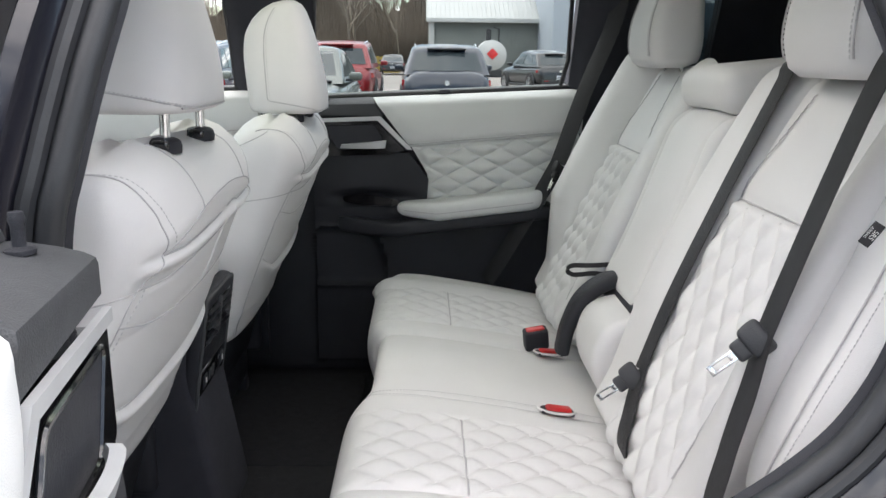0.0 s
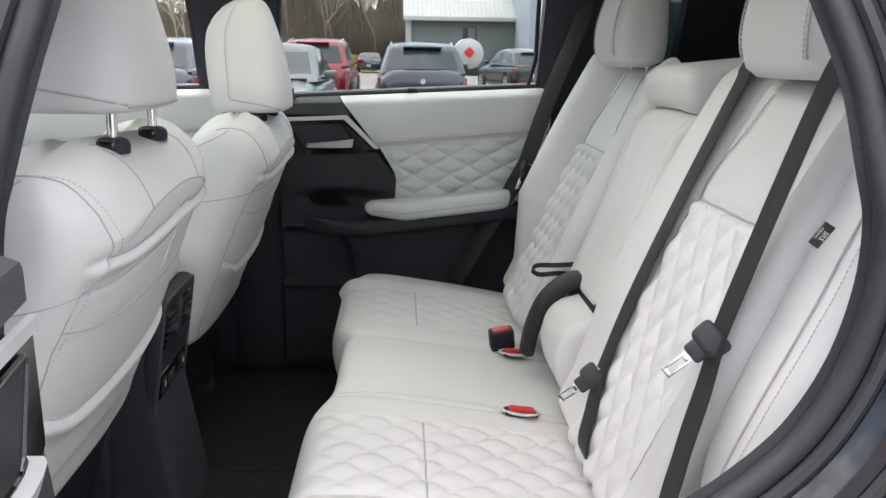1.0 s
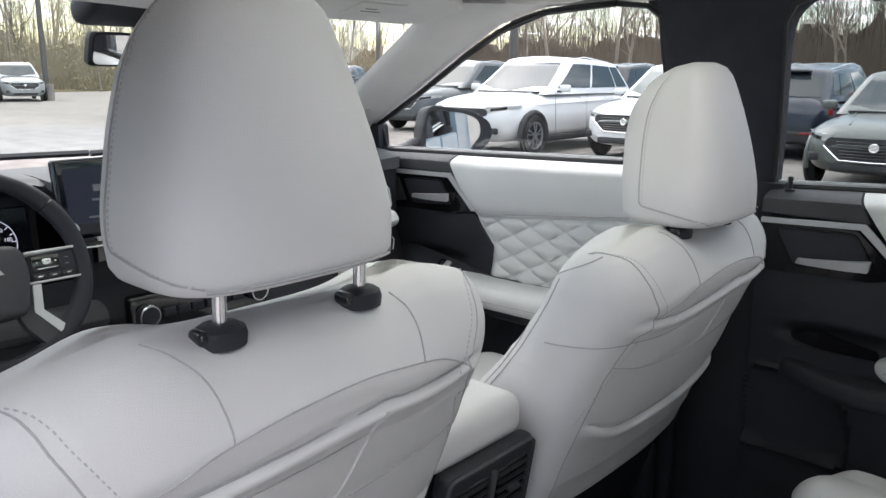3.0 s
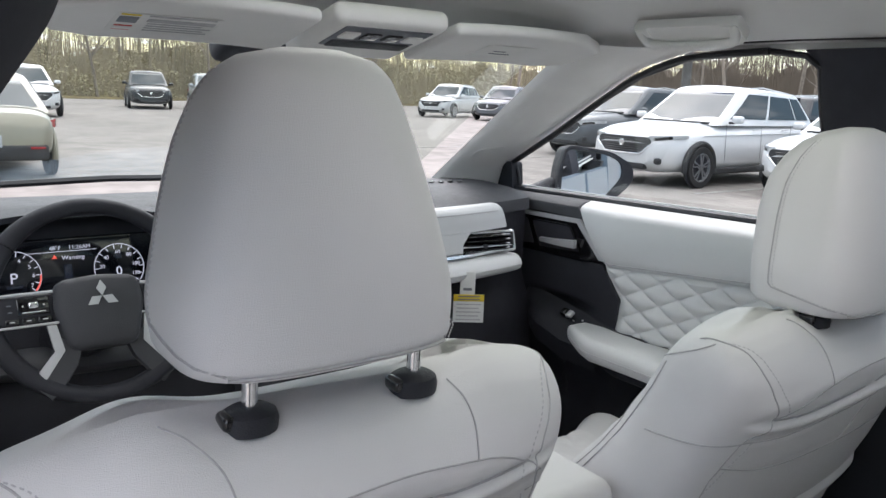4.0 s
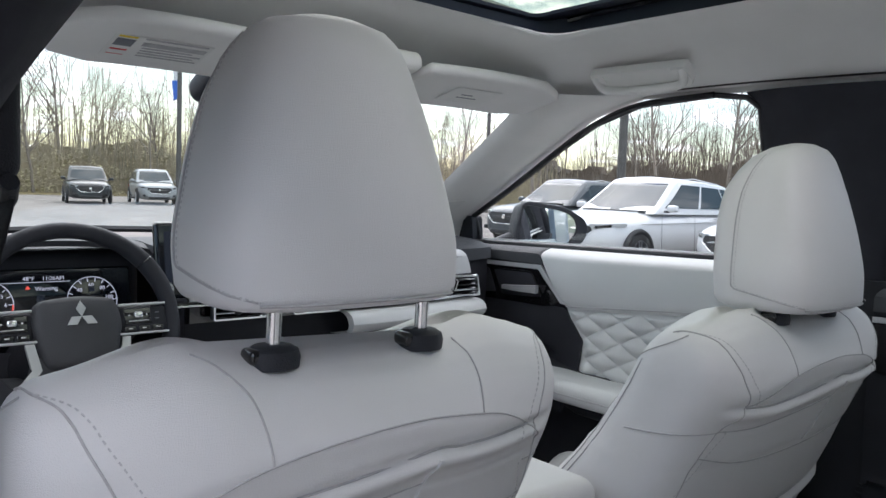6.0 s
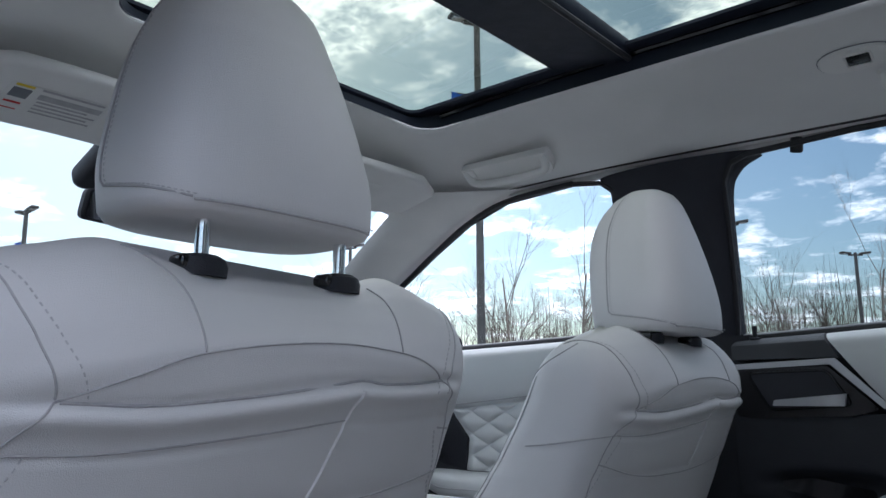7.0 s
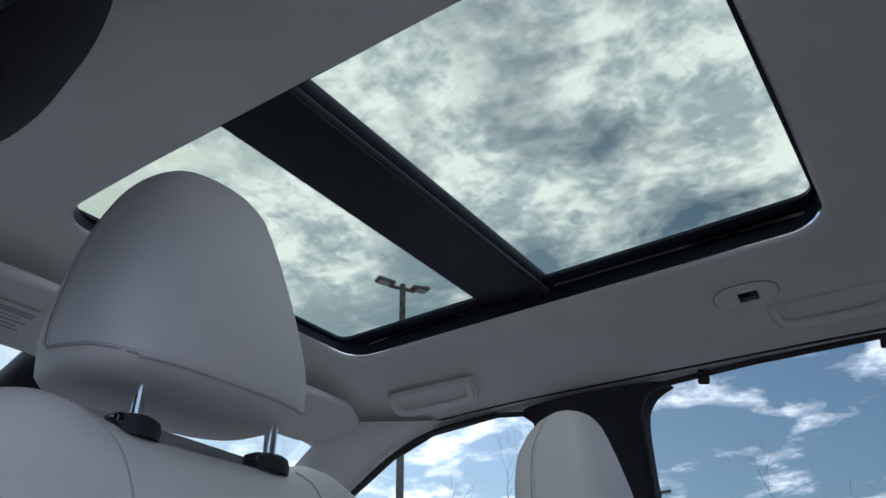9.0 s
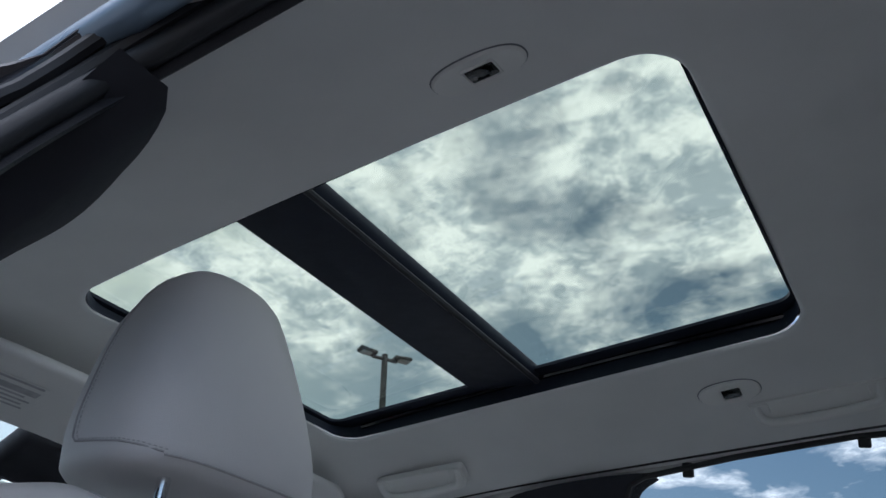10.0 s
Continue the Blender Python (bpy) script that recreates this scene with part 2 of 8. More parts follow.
def ribbon(path, across, width, thick):
    """A flat band along a path; across: the direction of its width."""
    pts = [Vector(p) for p in path]
    rings = []
    for i, p in enumerate(pts):
        t = (pts[min(i + 1, len(pts) - 1)] - pts[max(i - 1, 0)]).normalized()
        a = across[i] if isinstance(across, list) else across
        a = (Vector(a) - t * t.dot(Vector(a))).normalized()
        n = a.cross(t).normalized()
        w, h = width / 2, thick / 2
        rings.append([p + a * w + n * h * 0.3, p + a * w * 0.9 + n * h, p - a * w * 0.9 + n * h, p - a * w + n * h * 0.3, p - a * w - n * h * 0.3, p - a * w * 0.9 - n * h, p + a * w * 0.9 - n * h, p + a * w - n * h * 0.3])
    return loft(rings)


def spline(pts, per=8, closed=False):
    """Catmull-Rom through points."""
    P = [Vector(p) for p in pts]
    n = len(P)
    out = []
    for i in range(n if closed else n - 1):
        p1, p2 = P[i], P[(i + 1) % n]
        p0 = P[(i - 1) % n] if (closed or i > 0) else p1 + (p1 - p2)
        p3 = P[(i + 2) % n] if (closed or i + 2 < n) else p2 + (p2 - p1)
        for k in range(per):
            t = k / per
            out.append(0.5 * ((2 * p1) + (p2 - p0) * t + (2 * p0 - 5 * p1 + 4 * p2 - p3) * t * t + (3 * p1 - p0 - 3 * p2 + p3) * t ** 3))
    if not closed:
        out.append(P[-1])
    return out


def rbox(size, r, at=(0, 0, 0), seg=3, mid=1, turn=None):
    """A box with rounded edges."""
    h = [s / 2 for s in size]
    r = min(r, *[x * 0.999 for x in h])
    marks = []
    for x in h:
        c = [x - r + r * math.sin(k / seg * math.pi / 2) for k in range(seg + 1)]
        inner = [(-(x - r) + 2 * (x - r) * k / mid) for k in range(1, mid)] if x - r > 1e-6 else []
        marks.append(sorted(set(round(q, 7) for q in [-q for q in c] + inner + c)))
    key, v, f = {}, [], []

    def vid(p):
        k = tuple(round(c, 6) for c in p)
        if k not in key:
            key[k] = len(v)
            inner = [max(-(a - r), min(a - r, c)) for c, a in zip(p, h)]
            d = Vector([c - i for c, i in zip(p, inner)])
            q = Vector(inner) + (d.normalized() * r if d.length > 1e-9 else d)
            v.append(q)
        return key[k]

    for ax in range(3):
        b, c = (ax + 1) % 3, (ax + 2) % 3
        for sgn in (-1, 1):
            mb, mc = marks[b], marks[c]
            for i in range(len(mb) - 1):
                for j in range(len(mc) - 1):
                    quad = []
                    for ii, jj in ((i, j), (i + 1, j), (i + 1, j + 1), (i, j + 1)):
                        p = [0, 0, 0]
                        p[ax], p[b], p[c] = sgn * h[ax], mb[ii], mc[jj]
                        quad.append(vid(p))
                    f.append(tuple(quad) if sgn > 0 else tuple(reversed(quad)))
    g = Geo().add(v, f)
    if turn is not None:
        g.move(turn)
    return g.move(Matrix.Translation(at))


def prism(poly, fn, depth):
    """A polygon of (a, b), laid by fn(a, b, d) at d = 0 and d = depth."""
    n = len(poly)
    v = [fn(a, b, 0) for a, b in poly] + [fn(a, b, depth) for a, b in poly]
    f = [tuple(range(n)), tuple(reversed(range(n, 2 * n)))] + [(i + n, (i + 1) % n + n, (i + 1) % n, i) for i in range(n)]
    return Geo().add(v, f)


def round_poly(poly, r, seg=4):
    """Corners of a polygon rounded; r may be a list."""
    out = []
    n = len(poly)
    for i in range(n):
        p, a, b = Vector(poly[i]), Vector(poly[i - 1]), Vector(poly[(i + 1) % n])
        q = r[i] if isinstance(r, (list, tuple)) else r
        if q <= 0:
            out.append(tuple(p))
            continue
        da, db = (a - p), (b - p)
        k = min(q, da.length * 0.49, db.length * 0.49)
        s, e = p + da.normalized() * k, p + db.normalized() * k
        for j in range(seg + 1):
            t = j / seg
            out.append(tuple((1 - t) ** 2 * s + 2 * t * (1 - t) * p + t * t * e))
    return out


def lathe(profile, n=24, m=None):
    """Profile of (radius, height) turned about z."""
    rings = [[(r * math.cos(2 * math.pi * k / n), r * math.sin(2 * math.pi * k / n), h) for k in range(n)] for r, h in profile]
    g = loft(rings)
    return g.move(m) if m is not None else g


def lerp_curve(pts, t):
    """A point of a polyline in (x, z), by the share of its length."""
    d = [0.0]
    for a, b in zip(pts, pts[1:]):
        d.append(d[-1] + math.dist(a, b))
    s = t * d[-1]
    for i in range(len(pts) - 1):
        if s <= d[i + 1] or i == len(pts) - 2:
            k = (s - d[i]) / max(1e-9, d[i + 1] - d[i])
            return tuple(a + (b - a) * k for a, b in zip(pts[i], pts[i + 1]))


def table(rows, z, col):
    """Smooth reading of column col at z from rows sorted by their first number."""
    zs = [r[0] for r in rows]
    if z <= zs[0]:
        return rows[0][col]
    if z >= zs[-1]:
        return rows[-1][col]
    i = max(k for k in range(len(zs) - 1) if zs[k] <= z)
    t = (z - zs[i]) / (zs[i + 1] - zs[i])
    p1, p2 = rows[i][col], rows[i + 1][col]
    p0 = rows[i - 1][col] if i > 0 else 2 * p1 - p2
    p3 = rows[i + 2][col] if i + 2 < len(rows) else 2 * p2 - p1
    return 0.5 * (2 * p1 + (p2 - p0) * t + (2 * p0 - 5 * p1 + 4 * p2 - p3) * t * t + (3 * p1 - p0 - 3 * p2 + p3) * t ** 3)


def mesh_from(name, g, mat, sharp=38):
    me = bpy.data.meshes.new(name)
    me.from_pydata(g.v, [], g.f)
    me.materials.append(mat)
    me.validate()
    me.polygons.foreach_set("use_smooth", [True] * len(me.polygons))
    me.set_sharp_from_angle(angle=radians(sharp))
    me.update()
    return me


def place(ob):
    """The pose of an object from its own and its parents'."""
    m = ob.matrix_basis.copy()
    if ob.parent:
        m = place(ob.parent) @ ob.matrix_parent_inverse @ m
    return m


def thing(name, label, category, at=(0, 0, 0), group="", kind=""):
    ob = new(name)
    ob.empty_display_size = 0.05
    ob.location = at
    return tagged(ob, label, category, group, kind)


def part(name, g, mat, parent, label="", sharp=38):
    ob = new(name, mesh_from(name, g, mat, sharp))
    ob.parent = parent
    ob.matrix_parent_inverse = place(parent).inverted()
    if label:
        ob["label"] = label
    return ob


def local_part(name, g, mat, parent, label="", sharp=38):
    """A part whose numbers are its parent's own."""
    ob = new(name, mesh_from(name, g, mat, sharp))
    ob.parent = parent
    if label:
        ob["label"] = label
    return ob


def single(name, g, mat, label, category, group="", kind="", sharp=38):
    return tagged(new(name, mesh_from(name, g, mat, sharp)), label, category, group, kind)


def dashes(path, step=0.006, length=0.0035, r=0.0007, lift=(0, 0, 0)):
    """Stitches along a path, gathered in one piece."""
    g = Geo()
    pts = [Vector(p) + Vector(lift) for p in path]
    run = 0.0
    nxt = 0.0
    for a, b in zip(pts, pts[1:]):
        seg = (b - a).length
        if seg < 1e-9:
            continue
        d = (b - a) / seg
        while nxt < run + seg:
            p = a + d * (nxt - run)
            g.join(tube([p, p + d * length], r, 5))
            nxt += step
        run += seg
    return g


def pad(profile, y0, y1, r, ny, bump=None, step=0.012, close=True, out=1.0):
    """A cushion: an (x, z) profile swept along y with rounded ends. bump(s, y): how far it swells at length s of the profile; out: 1 where the outside lies left of the profile's way, else -1."""
    P = [Vector((a, b)) for a, b in profile]
    d = [0.0]
    for a, b in zip(P, P[1:]):
        d.append(d[-1] + (b - a).length)
    ns = max(4, int(d[-1] / step))
    S = [d[-1] * k / ns for k in range(ns + 1)]
    pts = []
    j = 0
    for s in S:
        while j < len(P) - 2 and s > d[j + 1]:
            j += 1
        k = (s - d[j]) / max(1e-9, d[j + 1] - d[j])
        pts.append(P[j].lerp(P[j + 1], k))
    nor = []
    for i in range(len(pts)):
        t = pts[min(i + 1, ns)] - pts[max(i - 1, 0)]
        nor.append(Vector((-t.y, t.x)).normalized() * out)
    ys = []
    seg = 6
    for k in range(seg):
        ys.append(y0 + r * (1 - math.cos(k / seg * math.pi / 2)))
    for k in range(ny + 1):
        ys.append(y0 + r + (y1 - y0 - 2 * r) * k / ny)
    for k in range(seg - 1, -1, -1):
        ys.append(y1 - r * (1 - math.cos(k / seg * math.pi / 2)))
    V = []
    for y in ys:
        e = min(y - y0, y1 - y)
        inset = r - math.sqrt(max(0, r * r - max(0, r - e) ** 2)) if e < r else 0
        for s, p, n in zip(S, pts, nor):
            q = p + n * ((bump(s, y) if bump else 0) - inset)
            V.append((q.x, y, q.y))
    m = len(S)
    g = Geo().add(V, [tuple(reversed(q)) for q in grid_faces(len(ys), m)])
    g.f.append(tuple(range(m)))
    g.f.append(tuple(reversed(range((len(ys) - 1) * m, len(ys) * m))))
    if close:
        for i in range(len(ys) - 1):
            g.f.append((i * m, (i + 1) * m, (i + 1) * m + m - 1, i * m + m - 1))
    return g


def diamonds(s, y, ls, ly, amp):
    a, b = s / ls + y / ly, s / ls - y / ly
    return amp * (abs(math.sin(math.pi * a)) * abs(math.sin(math.pi * b))) ** 0.55


def arc_profile(pts, r, seg=6):
    return [tuple(p) for p in round_poly_open(pts, r, seg)]


def round_poly_open(poly, r, seg=6):
    out = [poly[0]]
    for i in range(1, len(poly) - 1):
        p, a, b = Vector(poly[i]), Vector(poly[i - 1]), Vector(poly[i + 1])
        q = r[i] if isinstance(r, (list, tuple)) else r
        k = min(q, (a - p).length * 0.49, (b - p).length * 0.49)
        s, e = p + (a - p).normalized() * k, p + (b - p).normalized() * k
        for j in range(seg + 1):
            t = j / seg
            out.append(tuple((1 - t) ** 2 * s + 2 * t * (1 - t) * p + t * t * e))
    out.append(poly[-1])
    return out


# ---- the car's shell ----
def side_y(z):
    """How far out the side glass stands at a height."""
    t = max(0.0, (z - 1.19) / 0.36)
    return 0.80 - 0.14 * t ** 1.25


ROOF_LINE = [(-1.16, 1.545), (-1.05, 1.590), (-0.92, 1.640), (-0.82, 1.661), (-0.6, 1.672), (-0.2, 1.678), (0.2, 1.674), (0.6, 1.655), (1.0, 1.61), (1.35, 1.54)]

ROOF_SIDE = [(-1.16, 1.490), (-1.05, 1.522), (-0.92, 1.546), (-0.6, 1.556), (-0.2, 1.552), (0.2, 1.545), (0.6, 1.525), (1.0, 1.48), (1.35, 1.40)]


def roof_z(x, y):
    d = max(0.0, abs(y) - 0.30)
    edge = (table(ROOF_LINE, x, 1) - 0.012 - table(ROOF_SIDE, x, 1)) * (d / 0.36) ** 1.6
    return table(ROOF_LINE, x, 1) - edge - 0.012 * (y / 0.3) ** 2 * (abs(y) < 0.3) - 0.012 * (abs(y) >= 0.3)


def rect_loop(x0, x1, y0, y1, r, n=24):
    """A rounded rectangle as a loop of 4 * n points, corner by corner."""
    out = []
    for cx, cy, a0 in ((x1 - r, y1 - r, 0), (x0 + r, y1 - r, 90), (x0 + r, y0 + r, 180), (x1 - r, y0 + r, 270)):
        for k in range(n):
            a = radians(a0 + 90 * k / (n - 1))
            out.append((cx + r * math.cos(a), cy + r * math.sin(a)))
    return out


SUNROOF = (-0.872, 0.114, -0.317, 0.404)


def build_ceiling():
    inner = rect_loop(*SUNROOF, 0.065)
    outer = rect_loop(-1.12, 1.3, -0.66, 0.66, 0.02)
    # straight runs get points of their own, so that the sheet bends evenly
    def dense(loop, other):
        a, b = [], []
        n = len(loop)
        for i in range(n):
            p, q, s, t = loop[i], loop[(i + 1) % n], other[i], other[(i + 1) % n]
            k = max(1, int(math.dist(s, t) / 0.06))
            for j in range(k):
                a.append((p[0] + (q[0] - p[0]) * j / k, p[1] + (q[1] - p[1]) * j / k))
                b.append((s[0] + (t[0] - s[0]) * j / k, s[1] + (t[1] - s[1]) * j / k))
        return a, b
    inner, outer = dense(inner, outer)
    rings = []
    for lift, grow in ((0.009, 0.006), (0.007, 0.0015), (0.003, 0.0), (0.0, 0.003), (-0.001, 0.010)):
        ring = []
        for (x, y) in inner:
            cx, cy = x + 0.36, y - 0.006
            d = math.hypot(cx, cy)
            xx, yy = x + cx / d * grow, y + cy / d * grow
            ring.append((xx, yy, roof_z(xx, yy) + lift))
        rings.append(ring)
    steps = 16
    for k in range(1, steps + 1):
        t = k / steps
        ring = []
        for (x, y), (X, Y) in zip(inner, outer):
            cx, cy = x + 0.36, y - 0.006
            d = math.hypot(cx, cy)
            xx, yy = x + cx / d * 0.010, y + cy / d * 0.010
            px, py = xx + (X - xx) * t, yy + (Y - yy) * t
            ring.append((px, py, roof_z(px, py)))
        rings.append(ring)
    # the outer skin closes the roof above
    for h in (0.01, 0.09):
        ring = []
        for (x, y), (X, Y) in zip(inner, outer):
            t = 1.0 if h == 0.01 else 0.0
            px, py = (X * 1.02, Y * 1.08) if h == 0.01 else (x + (X - x) * 0.45, y + (Y - y) * 0.45)
            ring.append((px, py, roof_z(X, Y) + 0.03 if h == 0.01 else roof_z(x, y) + 0.075))
        rings.append(ring)
    return tagged(new("ceiling", mesh_from("ceiling", loft(rings, cap=False), HEADLINER, 50)), "light grey cloth headliner round the panoramic roof", "ceiling", kind="structure")


build_ceiling()


def build_sunroof():
    t = thing("panoramic_sunroof", "two-pane panoramic glass roof in a black frame", "sunroof", (-0.36, 0.006, 1.67))
    x0, x1, y0, y1 = SUNROOF
    # black surround: a skirt from the lip up to the glass, with a ledge
    inner = rect_loop(x0 + 0.006, x1 - 0.008, y0 - 0.06, y1 - 0.040, 0.03, 12)
    lip = rect_loop(x0 + 0.0005, x1 - 0.0005, y0 + 0.0005, y1 - 0.0005, 0.066, 12)
    far = rect_loop(x0 - 0.02, x1 + 0.06, y0 - 0.08, y1 + 0.02, 0.09, 12)
    rings = [[(x, y, roof_z(x, y) + 0.0085) for x, y in lip], [(x, y, max(roof_z(x, y) + 0.014, roof_z(x, 0.3) + 0.024)) for x, y in lip], [(x, y, roof_z(x, 0.3) + 0.026) for x, y in far], [(x, y, roof_z(x, 0.3) + 0.028) for x, y in inner], [(x, y, roof_z(x, 0.3) + 0.034) for x, y in inner]]
    part("roof_frame", loft(rings, cap=False), ROOF_BLACK, t)
    part("front_pane", slab(12, 12, lambda u, v: (x0 + u * 0.33, y0 - 0.07 + v * (y1 - y0 + 0.10), roof_z(x0 + u * 0.33, 0.3) + 0.034), (0, 0, 0.004)), GLASS_ROOF, t, "front sliding glass, slightly green").visible_shadow = False
    part("rear_pane", slab(12, 12, lambda u, v: (-0.43 + u * 0.565, y0 - 0.07 + v * (y1 - y0 + 0.10), roof_z(-0.43 + u * 0.565, 0.3) + 0.042), (0, 0, 0.004)), GLASS_ROOF, t, "rear fixed glass, slightly green").visible_shadow = False
    beam = prism(round_poly([(-0.534, 0.020), (-0.388, 0.008), (-0.380, 0.022), (-0.380, 0.038), (-0.534, 0.038)], 0.006, 3), lambda a, b, d: (a, y0 - 0.07 + d, roof_z(a, 0.3) + b), y1 - y0 + 0.10)
    part("cross_beam", beam, ROOF_BLACK, t)
    part("beam_edge", tube([(-0.388, y0 - 0.06 + k * 0.032, roof_z(-0.388, 0.3) + 0.006) for k in range(25)], 0.006, 8), RUBBER, t)
    part("side_rail", tube([(x0 + 0.05 + k * 0.04, y1 - 0.006, roof_z(x0 + 0.05 + k * 0.034, 0.3) + 0.018) for k in range(25)], 0.0055, 6), PIANO, t)


build_sunroof()

REAR_WIN = [(-0.37, 1.19), (-0.338, 1.50), (-0.318, 1.528), (-0.285, 1.538), (-0.1, 1.545), (0.12, 1.545), (0.30, 1.53), (0.325, 1.50), (0.335, 1.30), (0.318, 1.222)]
FRONT_WIN = [(-0.575, 1.205), (-0.577, 1.44), (-0.572, 1.515), (-0.595, 1.535), (-0.66, 1.543), (-0.84, 1.532), (-0.97, 1.497), (-1.10, 1.44), (-1.28, 1.352), (-1.468, 1.262), (-1.46, 1.165), (-1.17, 1.185)]


def side_pt(x, z, out=0.0):
    return (x, side_y(z) + out, z)


def dense_loop(loop, step=0.03):
    out = []
    n = len(loop)
    for i in range(n):
        a, b = loop[i], loop[(i + 1) % n]
        k = max(1, int(math.dist(a, b) / step))
        out += [(a[0] + (b[0] - a[0]) * j / k, a[1] + (b[1] - a[1]) * j / k) for j in range(k)]
    return out


def side_window(win, name, label, sgn, mat, frame_mat=RUBBER):
    t = thing(name, label, "window", (sum(p[0] for p in win) / len(win), sgn * 0.78, 1.2), kind="structure")
    loop = dense_loop(win)
    cx, cz = sum(p[0] for p in loop) / len(loop), sum(p[1] for p in loop) / len(loop)
    # rubber frame round the pane, and the pane
    g = tube([side_pt(x, z, -0.002) for x, z in loop], 0.006, 8, closed=True, up=(0, 1, 0))
    pane = [(x + (cx - x) * -0.02, z + (cz - z) * -0.02) for x, z in win]
    q = prism(pane, lambda a, b, d: side_pt(a, b, 0.006 + d), 0.004)
    if sgn < 0:
        g.flip_y()
        q.flip_y()
    part("window_frame", g, frame_mat, t)
    pn = part("pane", q, mat, t)
    if mat is GLASS:
        pn.visible_shadow = False
    return t


side_window(REAR_WIN, "window_1", "closed tinted rear side window in a black rubber frame", 1, GLASS_REAR)
side_window(FRONT_WIN, "window_2", "closed front passenger window in a black rubber frame", 1, GLASS)
side_window(FRONT_WIN, "window_3", "closed driver's side window in a black rubber frame", -1, GLASS)


def pillar(name, label, lines, mat, sgn, thick=0.03, nu=14):
    """A trim strip between two lines of (x, z, inward), from bottom to top, swelling inward."""
    la, lb = [Vector(p) for p in lines[0]], [Vector(p) for p in lines[1]]
    A, B = spline(la, 6), spline(lb, 6)

    def fn(u, v):
        i = min(int(u * (len(A) - 1)), len(A) - 2)
        k = u * (len(A) - 1) - i
        a, b = A[i].lerp(A[i + 1], k), B[i].lerp(B[i + 1], k)
        p = a.lerp(b, v)
        swell = math.sin(math.pi * v) ** 0.6
        y = side_y(p.y) - p.z - thick * swell
        return (p.x, y, p.y)

    g = slab(max(len(A), 12), nu, fn, (0, 0.05, 0))
    if sgn < 0:
        g.flip_y()
    return single(name, g, mat, label, "pillar trim", kind="structure")


for sgn, nm in ((1, "right"), (-1, "left")):
    # B pillar: dark cloth above the belt line, black plastic below
    pillar("trim_pillar_centre_" + nm, "dark cloth trim of the centre pillar", ([(-0.372, 1.17, 0.005), (-0.36, 1.30, 0.005), (-0.34, 1.47, 0.005), (-0.315, 1.522, 0.0), (-0.27, 1.545, -0.005)] if sgn > 0 else [(-0.42, 1.17, 0.01), (-0.41, 1.30, 0.05), (-0.37, 1.40, 0.065), (-0.30, 1.465, 0.055), (-0.245, 1.50, 0.045)], [(-0.577, 1.17, 0.005), (-0.577, 1.30, 0.005), (-0.577, 1.47, 0.005), (-0.578, 1.52, 0.0), (-0.60, 1.545, -0.005)] if sgn > 0 else [(-0.577, 1.17, 0.01), (-0.577, 1.30, 0.06), (-0.577, 1.40, 0.075), (-0.58, 1.50, 0.112), (-0.60, 1.55, 0.105)]), DARK_FABRIC, sgn, 0.035)
    # A pillar: light hard trim between windscreen and side window
    def a_pillar(u, v):
        w = Vector((-1.03, 0.525, 1.56)).lerp(Vector((-1.70, 0.66, 1.195)), u)
        d = Vector(lerp_curve([(-0.80, 1.555), (-0.97, 1.515), (-1.10, 1.455), (-1.28, 1.367), (-1.49, 1.262), (-1.52, 1.19)], u) + (0,))
        e = Vector((d.x, side_y(d.y) - 0.004, d.y))
        p = w.lerp(e, v)
        inward = Vector((0.55, -0.75, -0.35)).normalized() * 0.028 * math.sin(math.pi * v) ** 0.7
        return p + inward
    g = slab(26, 12, a_pillar, (-0.02, 0.035, 0.0))
    if sgn < 0:
        g.flip_y()
    single("trim_pillar_front_" + nm, g, TRIM_LIGHT, "light grey hard trim of the windscreen pillar", "pillar trim", kind="structure")
    if sgn > 0:
        off = Vector((0.0016, -0.0022, -0.001))
        patch = round_poly([(0.0, 0.0), (1.0, 0.0), (1.0, 1.0), (0.0, 1.0)], 0.25, 4)
        top = [a_pillar(0.715 + 0.072 * a, 0.26 + 0.34 * b) + off for a, b in patch]
        base = [p - off * 2 for p in top]
        n = len(top)
        g = Geo().add(top + base, [tuple(range(n))] + [(i, (i + 1) % n, (i + 1) % n + n, i + n) for i in range(n)])
        single("airbag_plate", g, TRIM_LIGHT, "small light airbag plate on the windscreen pillar", "plate")
    # black edge along the side window
    g = tube([(p.x, side_y(p.y) - 0.008, p.y) for p in spline([(a, b, 0) for a, b in FRONT_WIN[4:10]], 5)], 0.007, 8)
    if sgn < 0:
        g.flip_y()
    single("trim_window_edge_" + nm, g, RUBBER, "black rubber edge along the windscreen pillar", "seal", kind="structure")
    # sail panel ahead of the front window
    g = prism(round_poly([(-1.47, 1.15), (-1.462, 1.262), (-1.50, 1.262), (-1.62, 1.16)], 0.01, 3), lambda a, b, d: (a, side_y(b) - 0.022 + d, b), 0.04)
    if sgn < 0:
        g.flip_y()
    single("trim_sail_" + nm, g, BLACK, "black triangular mirror panel", "trim", kind="structure")
    # C and D pillars, rear quarter glass, cargo side
    pillar("trim_pillar_rear_" + nm, "black rear pillar trim beside the bench", ([((0.325 if sgn > 0 else 0.42) + a, z, i) for a, z, i in ((0.0, 1.10, 0.01), (0.015, 1.22, 0.01), (0.020, 1.38, 0.006), (0.015, 1.50, 0.0), (-0.025, 1.55, -0.005))], [(0.64, 1.10, 0.02), (0.62, 1.22, 0.02), (0.60, 1.38, 0.02), (0.57, 1.48, 0.01), (0.54, 1.55, 0.0)]), DARK_FABRIC, sgn, 0.05)
